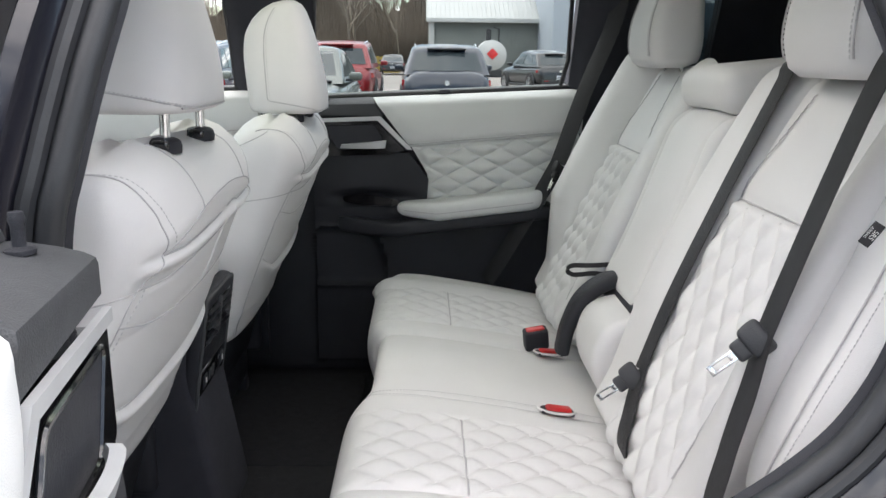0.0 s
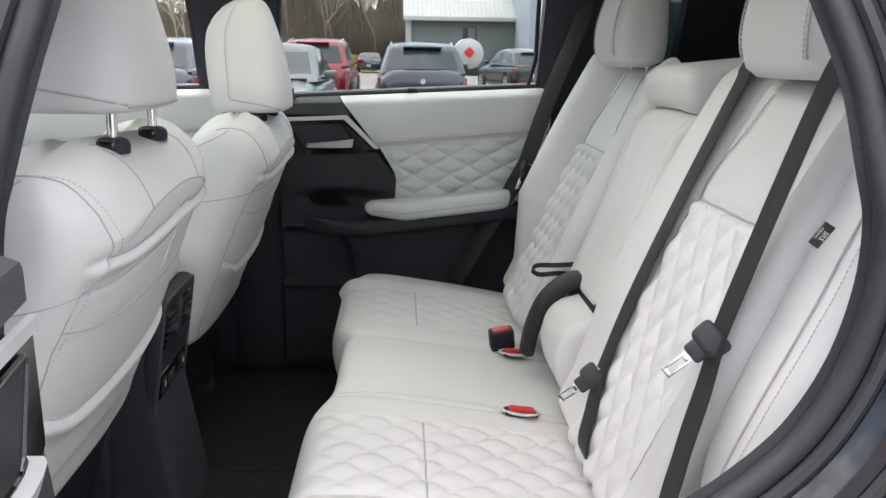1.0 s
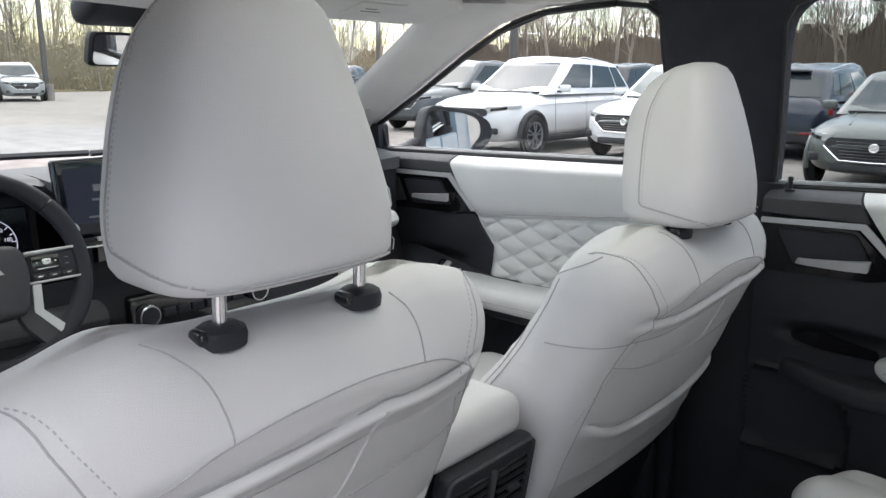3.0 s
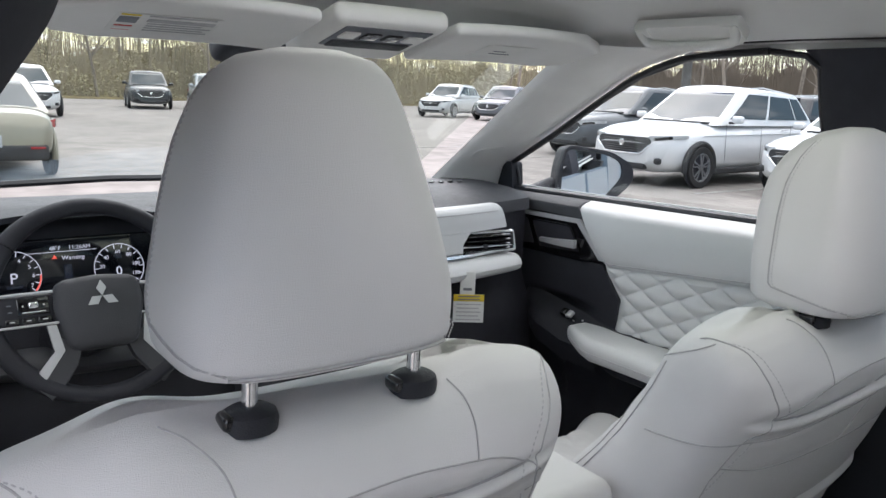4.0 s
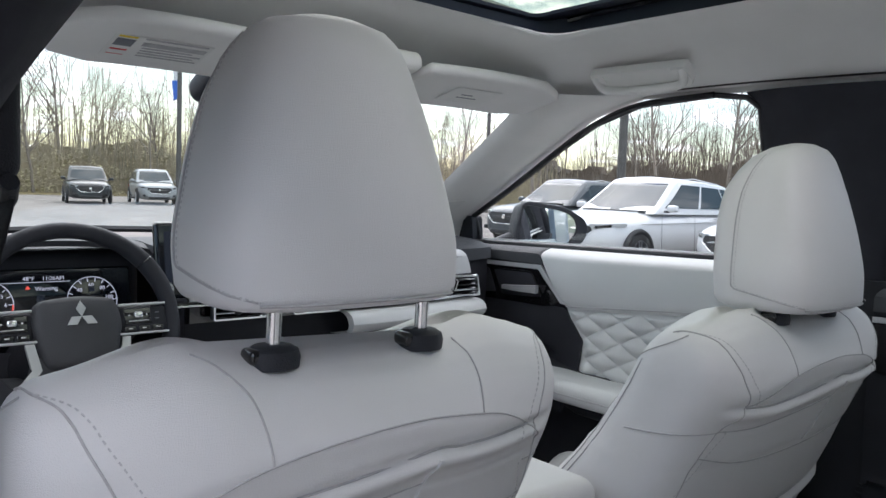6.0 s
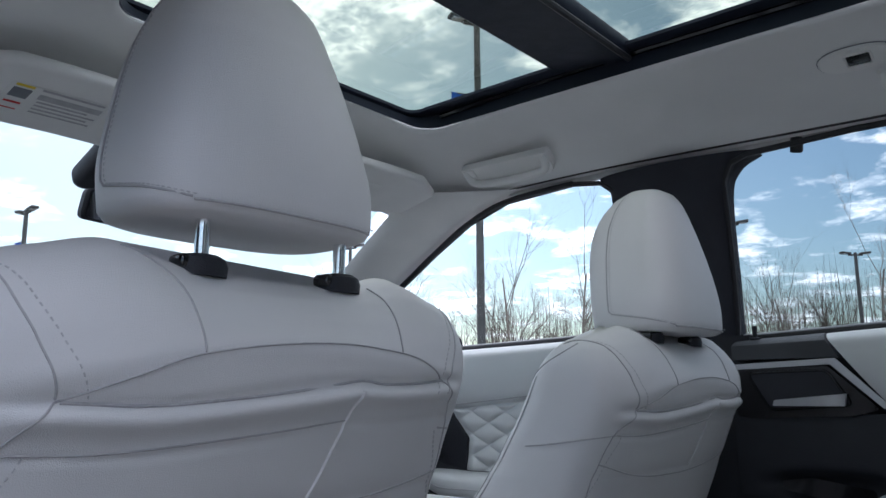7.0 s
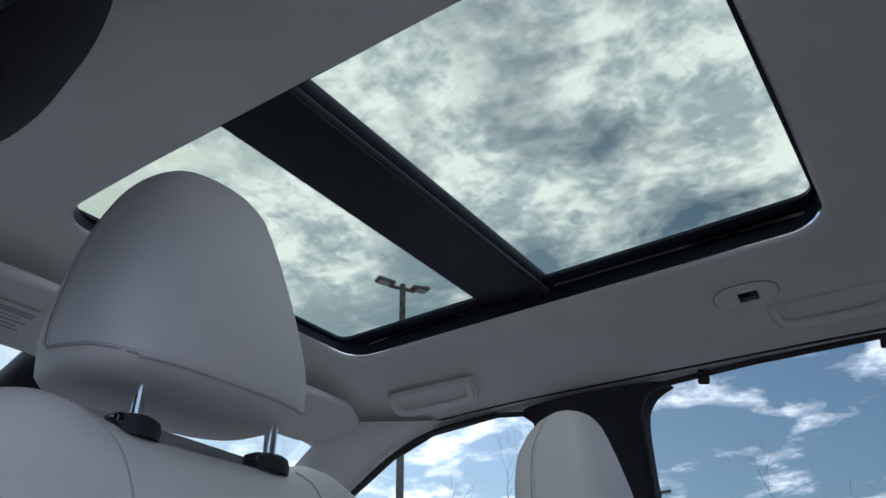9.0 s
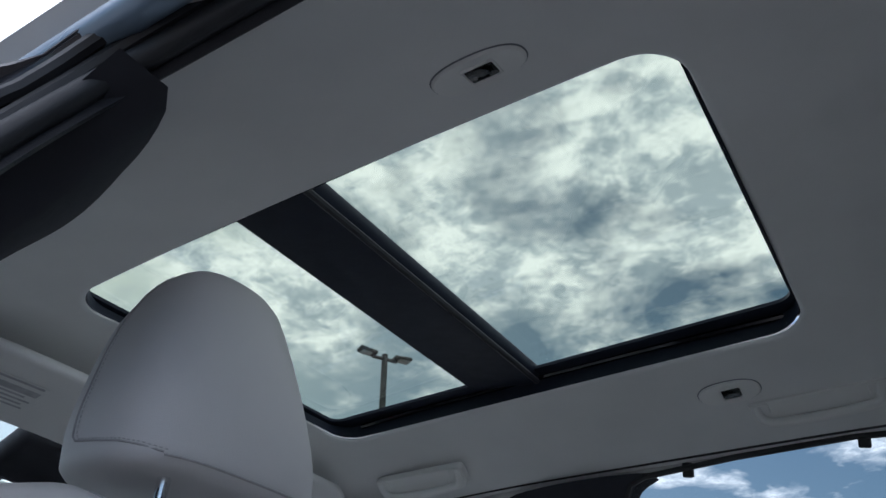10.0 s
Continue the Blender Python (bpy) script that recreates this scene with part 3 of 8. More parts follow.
    pillar("trim_pillar_back_" + nm, "black tail pillar trim", ([(0.74, 1.10, 0.03), (0.715, 1.30, 0.03), (0.71, 1.46, 0.03), (0.70, 1.55, 0.02)], [(1.30, 1.10, 0.06), (1.30, 1.30, 0.06), (1.22, 1.46, 0.06), (1.15, 1.55, 0.05)]), DARK_FABRIC, sgn, 0.05)
    g = prism(round_poly([(0.56, 1.20), (0.56, 1.50), (0.76, 1.50), (0.80, 1.20)], 0.02, 3), lambda a, b, d: (a, side_y(b) - 0.006 + d, b), 0.004)
    if sgn < 0:
        g.flip_y()
    single("window_quarter_" + nm, g, GLASS_DARK, "fixed rear quarter glass behind the bench", "window", kind="structure")
    # cargo side below the glass
    g = slab(8, 8, lambda u, v: ((0.33 if sgn > 0 else 0.50) + u * (1.0 if sgn > 0 else 0.83), 0.80 - 0.05 * math.sin(math.pi * v), 0.45 + v * 0.76), (0, 0.06, 0))
    if sgn < 0:
        g.flip_y()
    single("wall_cargo_" + nm, g, BLACK, "black plastic side of the load space", "wall", kind="structure")
    # the headliner turns down to the window frames
    g = slab(16, 4, lambda u, v: (-0.95 + 1.45 * u, 0.664 + 0.020 * v, 1.546 + 0.05 * v), (0, 0.012, 0))
    if sgn < 0:
        g.flip_y()
    single("trim_headliner_edge_" + nm, g, HEADLINER, "light grey cloth edge of the headliner above the doors", "trim", kind="structure")
    # headliner edge seal above the doors
    g = tube([(-1.0 + k * 0.07, side_y(1.545) - 0.012, roof_z(max(-1.0, -1.0 + k * 0.07), 0.655) + 0.004) for k in range(20)], 0.0035, 8)
    if sgn < 0:
        g.flip_y()
    single("trim_roof_edge_" + nm, g, RUBBER, "black rubber edge under the roof rail", "seal", kind="structure")

# tailgate with its glass
tg = thing("tailgate", "closed black tailgate with a wide rear window", "tailgate", (1.4, 0, 0.9), kind="structure")
part("lower_panel", slab(4, 10, lambda u, v: (1.36 + 0.06 * u, -0.78 + 1.56 * v, 0.45 + 0.72 * u), (0.06, 0, 0)), BLACK, tg)
part("window_header", slab(3, 10, lambda u, v: (1.24 - 0.06 * u, -0.70 + 1.40 * v, 1.50 + 0.09 * u), (0.05, 0, 0.02)), DARK_FABRIC, tg)
part("pane", slab(3, 8, lambda u, v: (1.40 - 0.17 * u, -0.70 + 1.40 * v, 1.17 + 0.34 * u), (0.004, 0, 0)), GLASS_DARK, tg)

# windscreen, bonnet, floor
ws = slab(10, 14, lambda u, v: (-1.075 - 0.78 * u - 0.16 * math.cos(math.pi * (v - 0.5)) * (0.4 + 0.6 * u), (v - 0.5) * (1.10 + 0.26 * u), 1.590 - 0.40 * u), (-0.003, 0, 0.004))
o = single("window_windscreen", ws, GLASS_FRONT, "clear curved windscreen", "window", kind="structure")
o.visible_shadow = False
hood = thing("bonnet", "light blue-grey car bonnet seen over the dashboard", "bonnet", (-2.3, 0, 1.0))
part("bonnet_skin", slab(10, 12, lambda u, v: (-1.93 - 0.85 * u, (v - 0.5) * 1.62, 1.095 - 0.10 * u * u - 0.09 * (2 * v - 1) ** 4 + 0.018 * math.exp(-((abs(2 * v - 1) - 0.62) / 0.1) ** 2)), (0, 0, -0.03)), PAINT_OWN, hood)
part("cowl", slab(4, 10, lambda u, v: (-1.80 - 0.16 * u, (v - 0.5) * 1.50, 1.172 - 0.02 * u), (0, 0, -0.03)), BLACK, hood)
for k, (yy, ln) in enumerate(((-0.50, 0.60), (0.12, 0.55))):
    part("wiper", tube([(-1.865, yy, 1.195), (-1.85, yy + ln * 0.5, 1.205), (-1.835, yy + ln, 1.20)], 0.009, 6), RUBBER, hood)

fl = thing("floor", "black carpeted cabin floor with mats", "floor", (0, 0, 0.38), kind="structure")
part("floor_pan", slab(20, 14, lambda u, v: (-1.7 + 3.05 * u, -0.78 + 1.56 * v, 0.40 + 0.04 * math.exp(-((v - 0.5) / 0.12) ** 2) + (0.15 if u > 0.66 else 0)), (0, 0, -0.05)), CARPET, fl)
for yy in (-0.42, 0.42):
    part("floor_mat", rbox((0.40, 0.52, 0.012), 0.005, (-0.42, yy, 0.415), 2), CARPET, fl)
single("wall_firewall", slab(6, 6, lambda u, v: (-1.72 + 0.1 * u, -0.8 + 1.6 * v, 0.4 + 0.75 * u), (-0.04, 0, 0)), BLACK, "black bulkhead under the dashboard", "wall", kind="structure")


# ---- doors ----
def door(name, label, lo, hi, sgn, dz=0.0, sill=((0, 1.193), (1, 1.228)), group="", switch=False):
    """A car door with its trim. u runs back from the tip of its chrome strip; lo, hi: its ends."""
    t = thing(name, label, "car door", (0, 0, 0), group)

    def put(nm, g, mat, tag="", par=None, sharp=38):
        g.move(Matrix.Translation((0, 0, dz)))
        if sgn < 0:
            g.flip_y()
        return local_part(nm, g, mat, par or t, tag, sharp)

    def sill_z(u):
        return 1.190 + (u - lo) / (hi - lo) * 0.036 if not switch else 1.180 + (u - lo) / (hi - lo) * 0.03

    def q_top(u):
        """The line between the plain panel and the quilted insert."""
        return (1.066 + 0.036 * max(0, u) / 0.4) if not switch else 1.064 - 0.022 * min(1, max(0, u) / 0.05) + 0.042 * max(0, u) / 0.4
    # outer skin and the core between
    skin = slab(14, 12, lambda a, b: (lo - 0.03 + (hi - lo + 0.06) * a, 0.905 - 0.07 * (abs(b - 0.62) / 0.62) ** 2.2, 0.36 + (0.82) * b), (0, -0.03, 0))
    put("outer_skin", skin, PAINT_OWN, "glossy blue-grey painted panel")
    core = slab(10, 8, lambda a, b: (lo - 0.01 + (hi - lo + 0.02) * a, 0.775, 0.40 + b * 0.765), (0, 0.07, 0))
    put("inner_panel", core, BLACK)
    # belt ledge and seal
    put("belt_seal", tube([(lo + (hi - lo) * k / 12, 0.788, sill_z(lo + (hi - lo) * k / 12) + 0.002) for k in range(13)], 0.009, 8), RUBBER)
    put("belt_bright_line", tube([(lo + (hi - lo) * k / 12, 0.802, sill_z(lo + (hi - lo) * k / 12) + 0.010) for k in range(13)], 0.004, 6), SILVER)
    cut = -0.070 if switch else -0.100

    # upper padded panel
    def upper(a, b):
        u0, u1 = cut + 0.100 * (1 - b), hi
        u = u0 + (u1 - u0) * a
        lowz = q_top(u) + 0.002
        hz = sill_z(u) - 0.001
        z = lowz + (hz - lowz) * b
        roll = 0.055 * max(0, (b - 0.80) / 0.20) ** 2.4
        lipz = -0.003 * math.exp(-((b - 0.0) / 0.05) ** 2)
        return (u, 0.716 + roll - 0.010 * math.sin(math.pi * min(1, b / 0.8)) + 0.008 * math.exp(-(b / 0.06) ** 2) + 0.006 * math.exp(-(a / 0.03) ** 2), z + lipz)
    up = put("upper_panel", slab(30, 22, upper, (0, 0.05, 0)), LEATHER_DOOR, "light grey leather-covered panel")
    seam_path = [upper(k / 40, 0.05) for k in range(41)]
    put("seam", tube([Vector(p) + Vector((0, -0.001, 0)) for p in seam_path], 0.0013, 5), SEAM, par=up)

    # quilted insert
    kink = 0.050 if not switch else 0.090
    def quilt(a, b):
        u0 = lerp_curve([(0.045 if not switch else 0.080, 0.905), (kink, 0.995), (cut + 0.106, 1.064)], b)[0]
        u = u0 + (hi - 0.005 - u0) * a
        hz = q_top(u)
        lz = 0.905 if not switch else 0.888
        z = lz + (hz - lz) * b
        e = min(a / 0.05, (1 - b) / 0.06, 1)
        return (u, 0.733 - diamonds(u, z, 0.100, 0.052, 0.014) * max(0.15, e) - 0.004, z)
    put("quilted_insert", slab(int((hi) / 0.0035) + 12, 64, quilt, (0, 0.03, 0)), LEATHER_DOOR, "diamond-quilted light leather insert")

    lines = Geo()
    for n in range(-30, 31):
        for sg_ in (1, -1):
            run = []
            for k in range(60):
                u = 0.055 + (hi - 0.02 - 0.055) * k / 59
                z = sg_ * 0.052 * (n - u / 0.100)
                hz = q_top(u) - 0.006
                if (0.912 if not switch else 0.895) < z < hz:
                    run.append((u, 0.7285, z))
            if len(run) > 2:
                lines.join(tube(run, 0.0007, 4, up=(0, 1, 0)))
    put("quilt_stitching", lines, QUILT_THREAD)

    # front part: dark top, bright strip, glossy bezel, handle
    def dark_top(a, b):
        u1 = cut + 0.030 * (1 - b) - 0.002
        u = lo + (u1 - lo) * a
        hz = sill_z(u)
        z = 1.150 + (hz - 1.150) * b
        return (u, 0.722 + 0.05 * max(0, (b - 0.6) / 0.4) ** 2, z)
    put("dark_top", slab(12, 10, dark_top, (0, 0.05, 0)), GREY_TRIM, "charcoal soft top")
    strip = [(lo + 0.002, 1.141), (cut + 0.022, 1.149), (cut + 0.108, 1.060), (cut + 0.094, 1.060), (cut + 0.014, 1.138), (lo + 0.002, 1.131)]
    put("bright_strip", prism(strip, lambda a, b, d: (a, 0.7155 + d, b), 0.006), SILVER, "satin silver strip with an angled end")
    bez = [(lo + 0.004, 1.129), (cut + 0.008, 1.136), (cut + 0.088, 1.058), (cut + 0.04, 1.046), (lo + 0.03, 1.040), (lo + 0.004, 1.044)]
    put("bezel", prism(round_poly(bez, 0.006, 3), lambda a, b, d: (a, 0.7195 + d, b), 0.02), PIANO, "glossy black bezel")
    c0 = -0.190 if switch else -0.205
    hz0 = 0.012 if switch else 0.0
    cup = round_poly([(c0 - 0.028, 1.124), (c0 + 0.112, 1.128), (c0 + 0.150, 1.066), (c0 + 0.010, 1.056)], 0.012, 4)
    put("handle_cup", prism(cup, lambda a, b, d: (a, 0.7175 + d, b), 0.003), BLACK, "recessed black handle cup")
    put("handle_rim", tube([(a, 0.7172, b) for a, b in cup], 0.0022, 6, closed=True, up=(0, 1, 0)), PIANO)
    hd = slab(14, 6, lambda a, b: (c0 + 0.018 + 0.122 * a + 0.004 * b, 0.704 - 0.008 * math.sin(math.pi * min(1, a * 1.1)) ** 0.5 - 0.004 * b, 1.064 + hz0 + 0.021 * b * (0.45 + 0.55 * a)), (0, 0.010, 0.001))
    if switch:
        put("tweeter_cover", prism(round_poly([(-0.305, 1.122), (-0.236, 1.125), (-0.206, 1.062), (-0.262, 1.056)], 0.006, 3), lambda a, b, d: (a, 0.7182 + d, b), 0.003), GREY_TRIM, "charcoal tweeter cover")
    put("door_handle", hd, SILVER, "satin chrome pull handle")

    # black middle and lower trim
    def mid(a, b):
        u1 = lerp_curve([(0.048 if not switch else 0.083, 0.900), (kink + 0.003, 0.995), (cut + 0.10, 1.062)], b)[0]
        u = lo + (u1 - lo) * a
        z = 0.900 + (1.050 - 0.900) * b
        cupd = 0.022 * math.exp(-(((u + 0.10) / 0.10) ** 2 + ((z - 0.925) / 0.022) ** 2) ** 2)
        return (u, 0.724 + cupd - 0.006 * math.sin(math.pi * b), z)
    put("middle_trim", slab(40, 26, mid, (0, 0.03, 0)), BLACK)

    def low(a, b):
        u = lo + (hi - lo) * a
        z = 0.45 + 0.452 * b
        # speaker well and bottle pocket
        sp = (abs(u + 0.191 - 0.25 * max(0, 0.76 - z)) / (0.118 - 0.30 * max(0.0, z - 0.76))) ** 4 + (abs(z - 0.757) / 0.082) ** 4
        sp = min(sp, 20.0)
        well = 0.014 / (1 + math.exp((sp - 1) * 9))
        rim = -0.008 * math.exp(-((sp - 1.25) / 0.28) ** 2)
        pk = 0.012 * (1 / (1 + math.exp(-(0.56 - z) * 90)))
        ledge = -0.022 * math.exp(-((z - 0.880) / 0.03) ** 2) * (1 / (1 + math.exp(-(u + 0.05) * 60)))
        crease = -0.007 * (1 / (1 + math.exp(-(u - 0.06 - (z - 0.7) * 0.55) * 90)))
        return (u, 0.728 + well + rim - pk * 0.6 + ledge + crease + 0.02 * max(0, 0.60 - z), z)
    lp = put("lower_trim", slab(70, 56, low, (0, 0.03, 0)), BLACK)
    gr = Geo()
    for k in range(13):
        z = 0.690 + 0.011 * k
        gr.join(tube([(-0.275 + 0.25 * max(0, 0.76 - z) + 0.168 * j / 8, 0.7445, z) for j in range(9)], 0.0016, 5))
    put("speaker_grille", gr, BLACK, par=lp)
    # padded arm rest on a black base that runs on into the pull pocket
    a0, a1 = (-0.033, 0.375) if not switch else (-0.010, hi - 0.05)
    rise, az = (0.125, 0.886) if not switch else (0.015, 0.873)
    reach, tip = (0.0875, 0.25) if not switch else (0.118, 0.50)

    def along(x, y, z):
        k = min(1.0, max(0.0, x - a0) / 0.11)
        end = min(1.0, max(0.0, a1 - x) / 0.05)
        y = y if y > 0.72 else 0.72 - (0.72 - y) * min(1, tip + (1 - tip) * k ** 0.7) * (0.6 + 0.4 * end ** 0.5)
        return (x, y, az + (z - az) * (0.55 + 0.45 * k ** 0.6) + rise * (x - a0) + 0.014 * (1 - k))
    arm = rbox((a1 - a0, reach + 0.0175, 0.052), 0.023, ((a0 + a1) / 2, 0.7375 - (reach + 0.0175) / 2, az), 5, 16).warp(along)
    ar = put("arm_rest", arm, LEATHER_DOOR, "padded light leather arm rest")
    put("seam", tube([along(a0 + 0.02 + (a1 - a0 - 0.06) * k / 24, 0.7197 - reach, az - 0.002) for k in range(25)], 0.0012, 5), SEAM, par=ar)
    b0 = a0 - 0.165 if not switch else a0

    def under(x, y, z):
        k = min(1.0, max(0.0, x - b0) / 0.16)
        return (x, y if y > 0.72 else 0.72 - (0.72 - y) * (0.15 + 0.85 * k ** 0.8), z + rise * (x - a0) + 0.030 * (1 - k) ** 1.5)
    put("arm_base", rbox((a1 + 0.02 - b0, 0.090, 0.040), 0.015, ((a1 + 0.02 + b0) / 2, 0.692, az - 0.038), 4, 16).warp(under), BLACK, "black arm rest base")
    if not switch:
        pocket = [(-0.185, 0.930), (-0.130, 0.938), (-0.030, 0.922), (-0.030, 0.905), (-0.130, 0.905), (-0.180, 0.915)]
        # the pull pocket's shaded hollow is a flat, darker plate laid on the trim
        put("pull_pocket", prism(round_poly(pocket, 0.010, 3), lambda a, b, d: (a, 0.7145 + d, b), 0.004), PIANO, "flat dark plate painting in the pull pocket's shade")
    if switch:
        def ledge(a, b):
            u = -0.225 + 0.315 * a
            near = 0.722 - 0.074 * min(1, a / 0.36) ** 0.7
            zn = 0.926 - 0.052 * min(1, a / 0.65) - 0.005 * (1 - min(1, a / 0.36))
            zf = 0.952 - 0.050 * a
            e = math.sin(0.5 * math.pi * min(1, b / 0.30))
            return (u, near + (0.726 - near) * b, zn - 0.014 + 0.014 * e + (zf - zn) * b)
        sw = put("switch_panel", slab(36, 16, ledge, (0, 0.012, -0.05)), BLACK, "sloping black switch panel")
        for k in range(2):
            put("window_switch", rbox((0.017, 0.020, 0.010), 0.003, (-0.050 + 0.019 * k, 0.690, 0.918 - 0.002 * k), 2, turn=pose(0, 0, 0, 32, 0, 0)), PIANO if k == 0 else SILVER, par=sw)
            put("switch_mark", rbox((0.004, 0.003, 0.003), 0.0008, (-0.008 + 0.020 * k, 0.680 + 0.010 * k, 0.9065 + 0.004 * k), 1), PAPER, par=sw)
    # lock pin
    pin = lathe([(0.0001, 0), (0.010, 0), (0.010, 0.003), (0.0045, 0.005), (0.0042, 0.018), (0.0055, 0.022), (0.0045, 0.027), (0.0001, 0.028)], 12, Matrix.Translation((lo + 0.035 if not switch else hi - 0.16, 0.760, sill_z(lo + 0.03) - 0.002)))
    put("lock_pin", pin, BLACK, "black lock pin")
    return t


rd = door("rear_door", "closed rear door with light quilted leather trim", -0.262, 0.47, 1, group="doors")
rd.location = (-0.098, 0, 0)
fd = door("front_door", "closed passenger door with light quilted leather trim", -0.40, 0.60, 1, 0.004, group="doors", switch=True)
fd.location = (-1.102, 0, 0)
dd = door("front_door", "closed driver's door with light quilted leather trim", -0.40, 0.60, -1, 0.004, group="doors", switch=True)
dd.location = (-1.102, 0, 0)
od = door("rear_door", "open rear door with light leather trim", -0.262, 0.47, -1, group="doors")
# swung open about its hinge
HINGE = Vector((-0.40, -0.885, 0))
od.matrix_basis = Matrix.Translation((-0.454, -0.874, -0.008)) @ pose(0, 0, 0, 0, 0, -80) @ Matrix.Translation(-HINGE) @ Matrix.Translation((-0.098, 0, 0))
# window frame of the open door
g = tube([side_pt(x, z, 0.02) for x, z in dense_loop(REAR_WIN)], 0.016, 8, closed=True, up=(0, 1, 0)).flip_y()
g.move(Matrix.Translation((0.098, 0, 0)))
local_part("window_frame", g, RUBBER, od)
g = prism(REAR_WIN, lambda a, b, d: side_pt(a, b, 0.02 + d), 0.004).flip_y()
g.move(Matrix.Translation((0.098, 0, 0)))
local_part("pane", g, GLASS, od).visible_shadow = False
# blind clip on the sill of the closed rear door, hooks above its window
single("blind_clip", rbox((0.030, 0.014, 0.012), 0.004, (0.0, 0.776, 1.214), 3), BLACK, "small black blind clip on the window sill", "clip")
for k, xx in enumerate((-0.195, 0.134)):
    t = thing("blind_hook", "small black blind hook above the window", "hook", (xx, 0.70, 1.56), "blind hooks")
    part("hook_body", rbox((0.022, 0.014, 0.030), 0.004, (xx, 0.672, 1.540), 2, turn=pose(0, 0, 0, 20, 12, 0)), RUBBER, t)


# ---- the open doorway ----
def doorway():
    edge = [(-0.31, 0.42), (-0.387, 0.60), (-0.384, 0.90), (-0.364, 1.135), (-0.347, 1.217), (-0.330, 1.295), (-0.319, 1.345), (-0.295, 1.46), (-0.245, 1.52), (-0.10, 1.548), (0.10, 1.548), (0.240, 1.515), (0.302, 1.44), (0.330, 1.353), (0.348, 1.29), (0.358, 1.223), (0.368, 1.167), (0.366, 1.109), (0.350, 1.045), (0.318, 0.985), (0.272, 0.938), (0.215, 0.895), (0.112, 0.818), (0.03, 0.72), (0.0, 0.55), (-0.04, 0.43), (-0.12, 0.405)]
    P = [(p.x, p.y) for p in spline([(a, b, 0) for a, b in edge], 5, closed=True)]

    def y_of(z):
        return -(side_y(z) - 0.015 * max(0, (z - 1.3) / 0.25) if z > 1.19 else 0.80)
    cx, cz = -0.03, 1.0
    t = thing("trim_doorway", "rubber-sealed rear doorway of the car", "doorway", (-0.03, -0.8, 0.42), kind="structure")

    def loop(grow, dy):
        out = []
        n = len(P)
        for i in range(n):
            a, b = P[i - 1], P[(i + 1) % n]
            tx, tz = b[0] - a[0], b[1] - a[1]
            l = math.hypot(tx, tz)
            nx, nz = tz / l, -tx / l
            x, z = P[i][0] - nx * grow, P[i][1] - nz * grow
            out.append(Vector((x, y_of(P[i][1]) + dy, z)))
        return out
    part("inner_seal", tube(loop(0.0, 0.0), 0.012, 10, closed=True, up=(0, 1, 0)), SEAL_RUBBER, t, "thick black door seal")
    part("seal_lip", tube(loop(0.016, -0.010), 0.008, 8, closed=True, up=(0, 1, 0)), SEAL_RUBBER, t)
    outer = [a.lerp(b, min(1.0, max(0.0, (1.46 - p[1]) / 0.10))) for a, b, p in zip(loop(0.026, -0.024), loop(0.055, -0.040), P)]
    part("outer_seal", tube(outer, 0.008, 8, closed=True, up=(0, 1, 0)), RUBBER, t)
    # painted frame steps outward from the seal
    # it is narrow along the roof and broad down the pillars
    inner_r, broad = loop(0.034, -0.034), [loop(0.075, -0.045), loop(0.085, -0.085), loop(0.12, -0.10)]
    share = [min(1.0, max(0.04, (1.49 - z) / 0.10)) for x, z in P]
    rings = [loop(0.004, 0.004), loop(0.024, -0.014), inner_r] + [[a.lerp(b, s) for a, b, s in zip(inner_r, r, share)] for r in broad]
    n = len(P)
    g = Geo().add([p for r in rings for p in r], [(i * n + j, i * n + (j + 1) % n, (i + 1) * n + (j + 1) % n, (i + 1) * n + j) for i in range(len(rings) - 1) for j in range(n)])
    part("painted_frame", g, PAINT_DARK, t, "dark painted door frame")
    # trim inside the seal
    rings = [loop(0.002, 0.006), loop(-0.012, 0.018), loop(-0.006, 0.022), loop(0.010, 0.024)]
    g = Geo().add([p for r in rings for p in r], [(i * n + (j + 1) % n, i * n + j, (i + 1) * n + j, (i + 1) * n + (j + 1) % n) for i in range(len(rings) - 1) for j in range(n)])
    part("inner_trim", g, BLACK, t)
    return t


doorway()
# outer roof rail above the doorway and body side behind it
single("trim_roof_rail", tube([(-1.0 + 0.1 * k, -0.690, 1.537 + 0.006 * math.sin(math.pi * (k / 23))) for k in range(24)], 0.017, 10), PAINT_OWN, "painted roof rail above the doorway", "roof rail", kind="structure")
side = prism(round_poly([(0.42, 0.40), (0.12, 0.40), (0.17, 0.62), (0.32, 0.86), (0.44, 0.98), (0.47, 1.16), (0.40, 1.36), (0.36, 1.46), (1.35, 1.46), (1.45, 1.0), (1.45, 0.40)], 0.03, 3), lambda a, b, d: (a, -0.90 + d + (0.10 * max(0, b - 1.0)), b), 0.03)
single("wall_body_side", side, PAINT_OWN, "blue-grey body side behind the doorway", "body side", kind="structure")
side = prism(round_poly([(0.42, 0.40), (0.12, 0.40), (0.17, 0.62), (0.32, 0.86), (0.44, 0.98), (0.47, 1.16), (0.40, 1.36), (0.36, 1.46), (1.35, 1.46), (1.45, 1.0), (1.45, 0.40)], 0.03, 3), lambda a, b, d: (a, 0.90 - d - (0.10 * max(0, b - 1.0)), b), 0.03)
single("wall_body_side_far", side, PAINT_OWN, "blue-grey body side behind the far doors", "body side", kind="structure")
